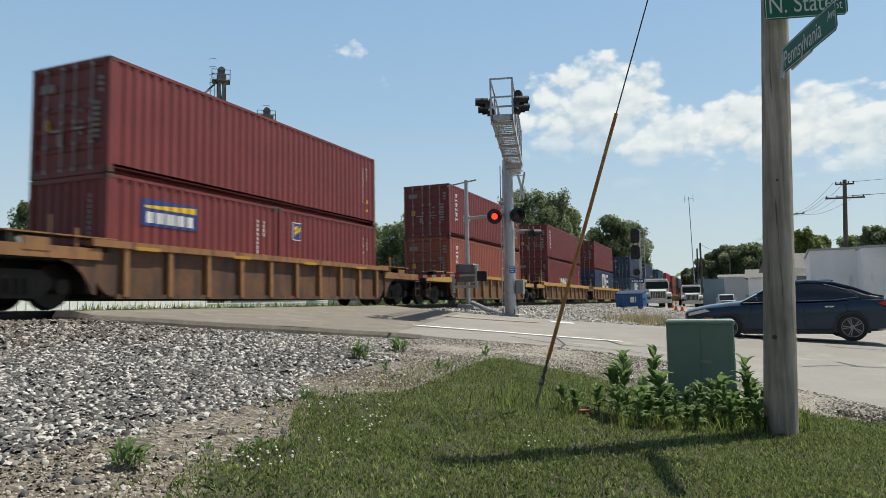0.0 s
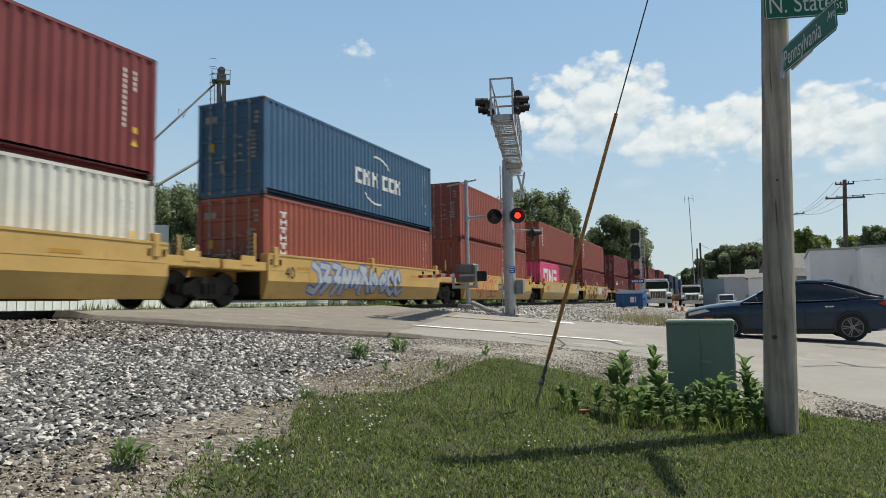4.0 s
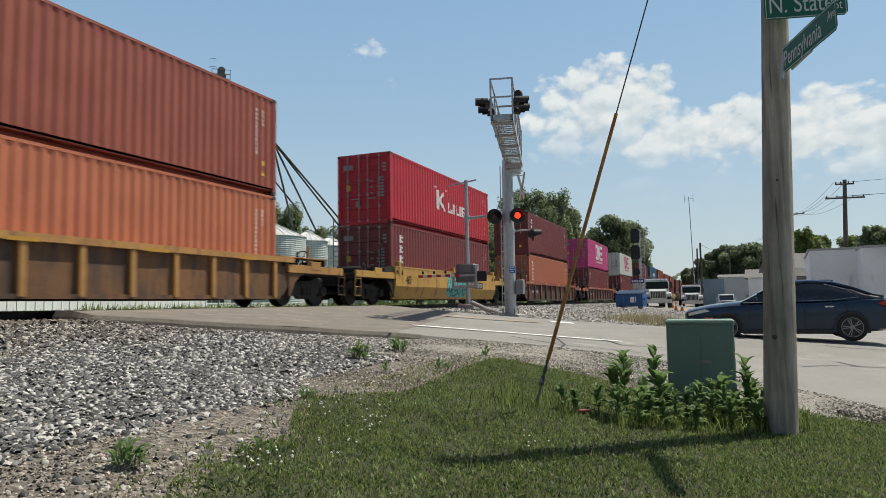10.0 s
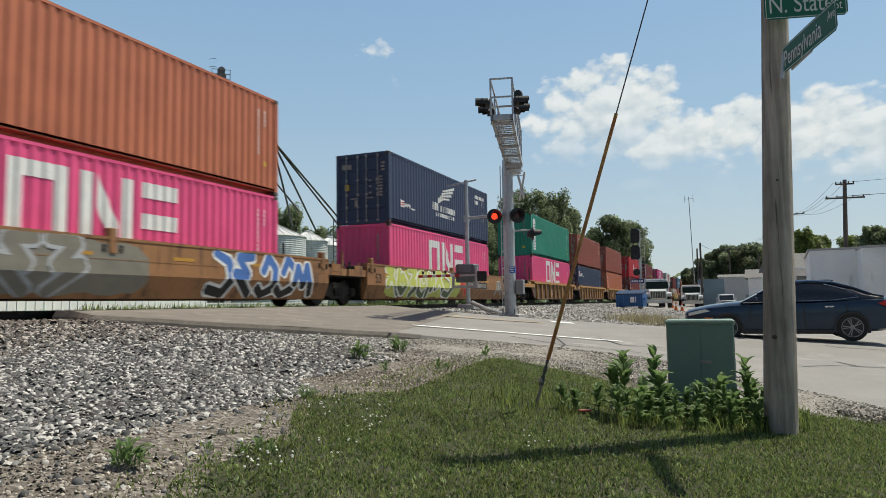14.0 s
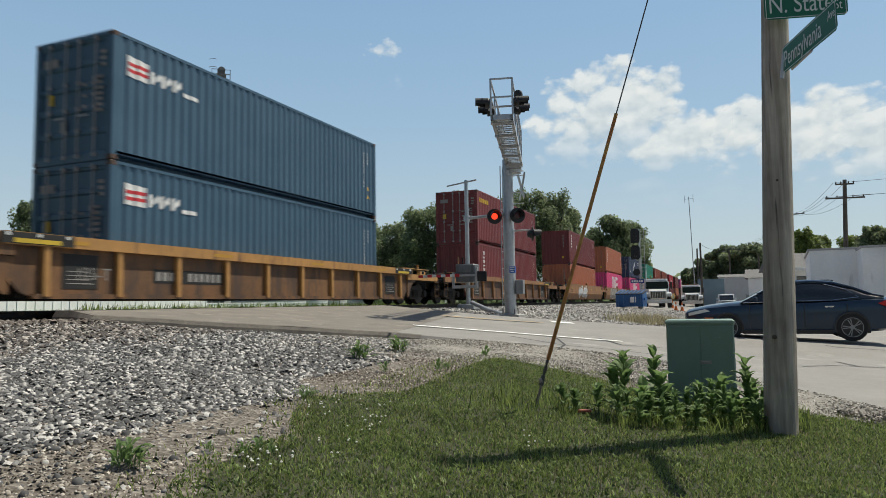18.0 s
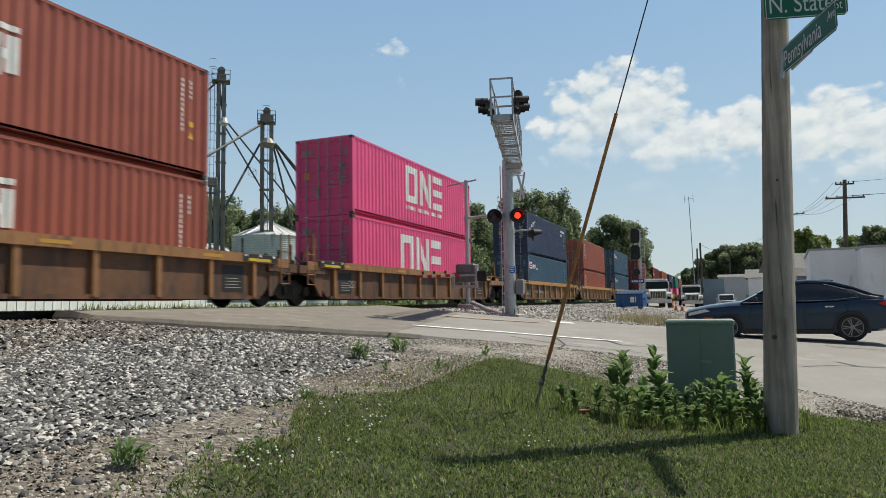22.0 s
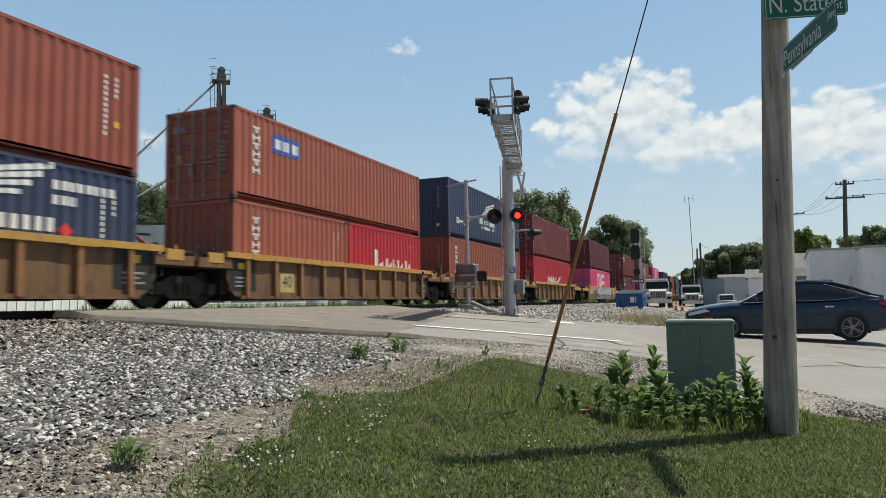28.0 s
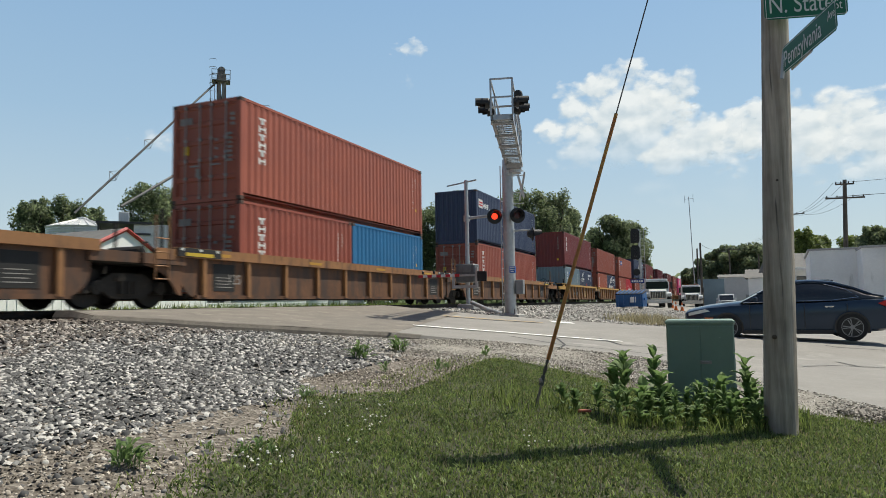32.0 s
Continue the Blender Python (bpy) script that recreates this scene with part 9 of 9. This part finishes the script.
# ---- buildings ----
WHITEWALL = surface("white_painted_wall", (0.84, 0.84, 0.83), 0.7, vary=0.08, scale=0.6, wear=(0.45, 0.44, 0.42), wear_at=0.66, wear_scale=0.8, streak=True)
GREYROOF = surface("grey_shingle_roof", (0.16, 0.155, 0.15), 0.9, vary=0.2, scale=1.5, bump=0.3, bump_scale=20)
REDTRIM = surface("red_trim_paint", (0.42, 0.05, 0.05), 0.6)
DARKROOF = surface("dark_flat_roof", (0.05, 0.05, 0.055), 0.8, vary=0.2)


def ribbed_wall(m, x0, x1, z0, z1, y, step=0.45):
    k = int((x1 - x0) / step)
    for i in range(k + 1):
        x = x0 + (x1 - x0) * i / k
        m.box(x - 0.02, x + 0.02, y - 0.03, y, z0, z1)


# white gabled shed with red trim, seen under and between the cars
p = Vector((30.0, 33.0, -0.35))
sh = thing("shed", "white metal shed with a gabled front and red trim", "building", pose(p.x, p.y, p.z))
ap = rise(222, 407, 44.6) - p.z
m = Mesh()
m.extrude_y([(-7.5, 0), (7.2, 0), (7.2, 1.3), (0.25, ap), (-7.5, 1.3)], 0, 0.2)
part("gable_wall", m, WHITEWALL, sh)
for s, xe in ((1, 7.35), (-1, -7.65)):
    part("verge_board", Mesh().tube((0.25, -0.05, ap + 0.06), (xe, -0.05, 1.28), 0.13, n=4), REDTRIM, sh)
    part("roof_slope", Mesh().poly([(0.25, -0.15, ap + 0.12), (xe, -0.15, 1.34), (xe, 16, 1.34), (0.25, 16, ap + 0.12)]).poly([(0.25, -0.15, ap + 0.05), (xe, -0.15, 1.27), (xe, 16, 1.27), (0.25, 16, ap + 0.05)]), GREYROOF, sh)
for x in (-7.5, 7.0):
    part("side_wall", Mesh().box(x, x + 0.2, 0.2, 16, 0, 1.35), WHITEWALL, sh)
m = Mesh()
ribbed_wall(m, -7.4, 7.1, 0, 1.3, 0.0, 0.5)
tagged(part("wall_ribs", m, WHITEWALL, sh), kind="stuff")
lw = thing("low_wall", "low white painted wall beside the shed", "wall", pose(42.0, 33.3, -0.35))
part("wall", Mesh().box(-4.6, 7.0, 0, 0.25, 0, 0.62, 0.02), WHITEWALL, lw)
part("coping", Mesh().box(-4.65, 7.05, -0.04, 0.29, 0.62, 0.70, 0.01), WHITEWALL, lw)
# flat-roofed metal building behind it
p = stand(262, 62, -0.35)
fb = thing("flat_building", "pale grey metal building with a dark flat roof", "building", pose(p.x, p.y, p.z, 0, 0, facing(262)))
ht = rise(262, 398, 62) - p.z
part("wall", Mesh().box(-1.2, 1.5, 0, 5, 0, ht), BIN, fb)
part("roof_edge", Mesh().box(-4.0, 0.2, -0.3, 5.2, ht, ht + 0.18), DARKROOF, fb)
part("stair_box", Mesh().box(-2.4, -1.6, 1.0, 2.0, ht + 0.18, ht + 1.15, 0.03), BIN, fb)
part("conveyor_frame", Mesh().box(-3.9, 0.1, -0.2, 0.0, ht - 0.9, ht - 0.75).box(-3.9, -3.75, -0.2, 0.0, ht - 1.6, ht), DARKROOF, fb)
# white single-storey building at the street corner
p = stand(1438, 46)
wb = thing("store_building", "white block building with a grey roof and a door", "building", pose(p.x, p.y, p.z, 0, 0, facing(1500) + 4))
h1 = rise(1470, 443, 46) - p.z
h2 = rise(1540, 436, 42) - p.z
body = part("wall", Mesh().box(0.0, 2.55, 0.0, 9, 0, h1), WHITEWALL, wb)
part("front_block", Mesh().box(2.4, 10.0, -3.0, 9, 0, h2), WHITEWALL, wb)
part("roof", Mesh().box(-0.1, 2.6, -0.1, 9.1, h1, h1 + 0.12).box(2.35, 10.1, -3.1, 9.1, h2, h2 + 0.12), surface("pale_roof_edge", (0.40, 0.39, 0.38), 0.8), wb)
part("awning", Mesh().box(3.9, 9, -4.2, -3.0, h2 - 0.75, h2 - 0.1), surface("grey_fascia", (0.24, 0.23, 0.22), 0.7), wb)
dw = part("window", Mesh().box(0.45, 0.95, -0.04, 0.02, 1.5, 2.55), surface("window_frame_grey", (0.3, 0.3, 0.3), 0.6), wb)
part("pane", Mesh().box(0.5, 0.9, -0.06, -0.04, 1.55, 2.5), GLASS, dw)
p = stand(1425, 60)
ho = thing("house", "small white house with a grey roof beyond the street", "house", pose(p.x, p.y, p.z, 0, 0, facing(1425) + 12))
ht = rise(1425, 466, 60) - p.z
part("wall", Mesh().box(-1.6, 1.4, 0, 7, 0, ht - 0.3), WHITEWALL, ho)
part("roof", Mesh().extrude_x([(-0.7, ht - 0.4), (3.5, ht + 1.0), (7.7, ht - 0.4)], -2.0, 1.7), GREYROOF, ho)
part("eave", Mesh().box(-2.0, 1.7, -0.75, -0.65, ht - 0.55, ht - 0.35), WHITE, ho)
for k in range(1):
    w_ = part("window", Mesh().box(-0.6 + k * 2.8, 0.3 + k * 2.8, -0.05, 0.02, ht - 2.0, ht - 0.9), WHITE, ho)
    part("pane", Mesh().box(-0.5 + k * 2.8, 0.2 + k * 2.8, -0.07, -0.05, ht - 1.9, ht - 1.0), GLASS, w_)
p = stand(1318, 108)
ob = thing("low_building", "low pale metal building far along the street", "building", pose(p.x, p.y, p.z, 0, 0, facing(1318)))
ht = rise(1318, 490, 108) - p.z
part("wall", Mesh().box(-3.4, 1.9, 0, 6, 0, ht), surface("pale_metal_wall", (0.50, 0.51, 0.52), 0.6, vary=0.08), ob)
part("roof", Mesh().extrude_x([(-0.2, ht), (3, ht + 0.5), (6.2, ht)], -3.5, 2.0), GREYROOF, ob)
part("door", Mesh().box(0.2, 1.0, -0.05, 0.02, 0, 2.0), surface("grey_door", (0.25, 0.25, 0.26), 0.6), ob)
p = stand(1262, 98)
ob = thing("storage_box", "blue-grey steel storage container far along the track", "storage container", pose(p.x, p.y, p.z, 0, 0, facing(1262)))
m = Mesh()
m.box(-1.8, 1.5, 0, 2.4, 0, rise(1262, 494, 98) - p.z)
part("body", m, CONTAINER["grey"], ob)
for k in range(12):
    part("rib", Mesh().box(-1.8 + k * 0.29, -1.74 + k * 0.29, -0.03, 0, 0.1, 2.4), CONTAINER["grey"], ob)
p = stand(1350, 74)
ob = thing("low_building", "low grey-roofed building behind the utility pole", "building", pose(p.x, p.y, p.z, 0, 0, facing(1350)))
ht = rise(1350, 478, 74) - p.z
part("wall", Mesh().box(-1.2, 4.2, 0, 6, 0, ht - 0.7), WHITEWALL, ob)
part("roof", Mesh().extrude_x([(-0.3, ht - 0.75), (3, ht + 0.2), (6.3, ht - 0.75)], -1.5, 4.4), GREYROOF, ob)

# ---- poles and wires ----
DARKWOOD = wood_material("dark_creosoted_pole", (0.045, 0.038, 0.032), (0.17, 0.145, 0.12))


def line_pole(px, r, top, arms, seed, label, rad=0.14, lean=0.0):
    p = stand(px, r)
    ob = thing("power_pole", label, "power pole", pose(p.x, p.y, p.z, 0, lean, facing(px)), "power poles")
    h = rise(px, top, r) - p.z
    part("shaft", Mesh().tube((0, 0, 0), (0, 0, h), rad, rad * 0.7, 12), DARKWOOD, ob)
    for dz, w in arms:
        part("cross_arm", Mesh().box(-w / 2, w / 2, -0.14, -0.04, h - dz - 0.06, h - dz + 0.06), DARKWOOD, ob)
        for s in (-0.46, -0.2, 0.2, 0.46):
            part("insulator", Mesh().lathe([(0.03, 0.06), (0.06, 0.12), (0.03, 0.22)], 8, at=(w * s, -0.09, h - dz)), DARKBOX, ob)
    return ob, p, h


_, p1, h1_ = line_pole(1498, 62, 318, ((0.35, 1.3), (1.45, 2.7)), 1, "dark wooden power pole with two cross arms", 0.20, 2.2)
_, p2, h2_ = line_pole(1411, 90, 376, ((0.2, 2.6),), 2, "wooden power pole with one cross arm", 0.15)
line_pole(1244, 96, 430, (), 3, "plain wooden pole beside the lot", 0.16)
line_pole(1238, 112, 440, (), 4, "plain wooden pole beside the lot", 0.16)
_, p3, h3_ = line_pole(1295, 120, 440, ((0.2, 3.4),), 5, "wooden power pole with one cross arm far off", 0.16)
line_pole(1347, 92, 450, (), 6, "plain wooden pole by the buildings", 0.13)
p = stand(1489, 57)
ob = part("bush", leaf_cloud([(0, 0, 0.8, 0.7, 0.8), (0.2, 0, 1.7, 0.45, 0.7)], 700, 0.16, 3), LEAF, at=pose(p.x, p.y, p.z))
tagged(ob, "dark climbing bush at the foot of a pole", "bush")
# radio mast
p = stand(1232, 104)
an = thing("radio_mast", "thin radio mast with a small antenna frame", "radio mast", pose(p.x, p.y, p.z, 0, 0, facing(1232)))
h = rise(1230, 348, 104) - p.z
part("tube", Mesh().tube((0, 0, 0), (-0.35, 0, h), 0.07, 0.05, 8), GALV, an)
part("antenna", Mesh().tube((-0.95, 0, h - 0.3), (0.3, 0, h - 0.3), 0.03, n=6).tube((-0.9, 0, h - 0.9), (-0.9, 0, h + 0.2), 0.03, n=6).tube((0.25, 0, h - 0.8), (0.25, 0, h + 0.4), 0.03, n=6), GALV, an)


def wire(a, b, sag, r=0.012, label="thin overhead power wire"):
    pts = []
    for k in range(13):
        t = k / 12
        q = a.lerp(b, t)
        q.z -= sag * 4 * t * (1 - t)
        pts.append(q)
    ob = part("power_wire", Mesh().chain(pts, r, 5), DARKBOX)
    return tagged(ob, label, "power wire", "power wires")


for dz, s in ((0.2, -0.4), (0.2, 0.4), (1.3, -1.1), (1.3, 0.0), (1.3, 1.1)):
    a_ = p1 + Vector((0, 0, h1_ - dz)) + Vector((math.cos(radians(facing(1498))), math.sin(radians(facing(1498))), 0)) * s
    b_ = p2 + Vector((0, 0, h2_ - 0.2)) + Vector((math.cos(radians(facing(1411))), math.sin(radians(facing(1411))), 0)) * s
    wire(a_, b_, 0.6)
    wire(a_, Vector((p1.x * 0.80, p1.y - 26, a_.z + 1.0)), 0.7)
wire(p1 + Vector((0, 0, h1_ - 4.5)), p2 + Vector((0, 0, h2_ - 3.5)), 0.5)
wire(stand(1244, 96, rise(1244, 432, 96)), p3 + Vector((0, 0, h3_ - 0.3)), 0.5, 0.016)
for s in (-1.2, 1.2):
    wire(p3 + Vector((0, 0, h3_ - 0.15 + 0.1 * s)), p2 + Vector((0, 0, h2_ - 0.4 + 0.1 * s)), 0.8, 0.014)


motions()
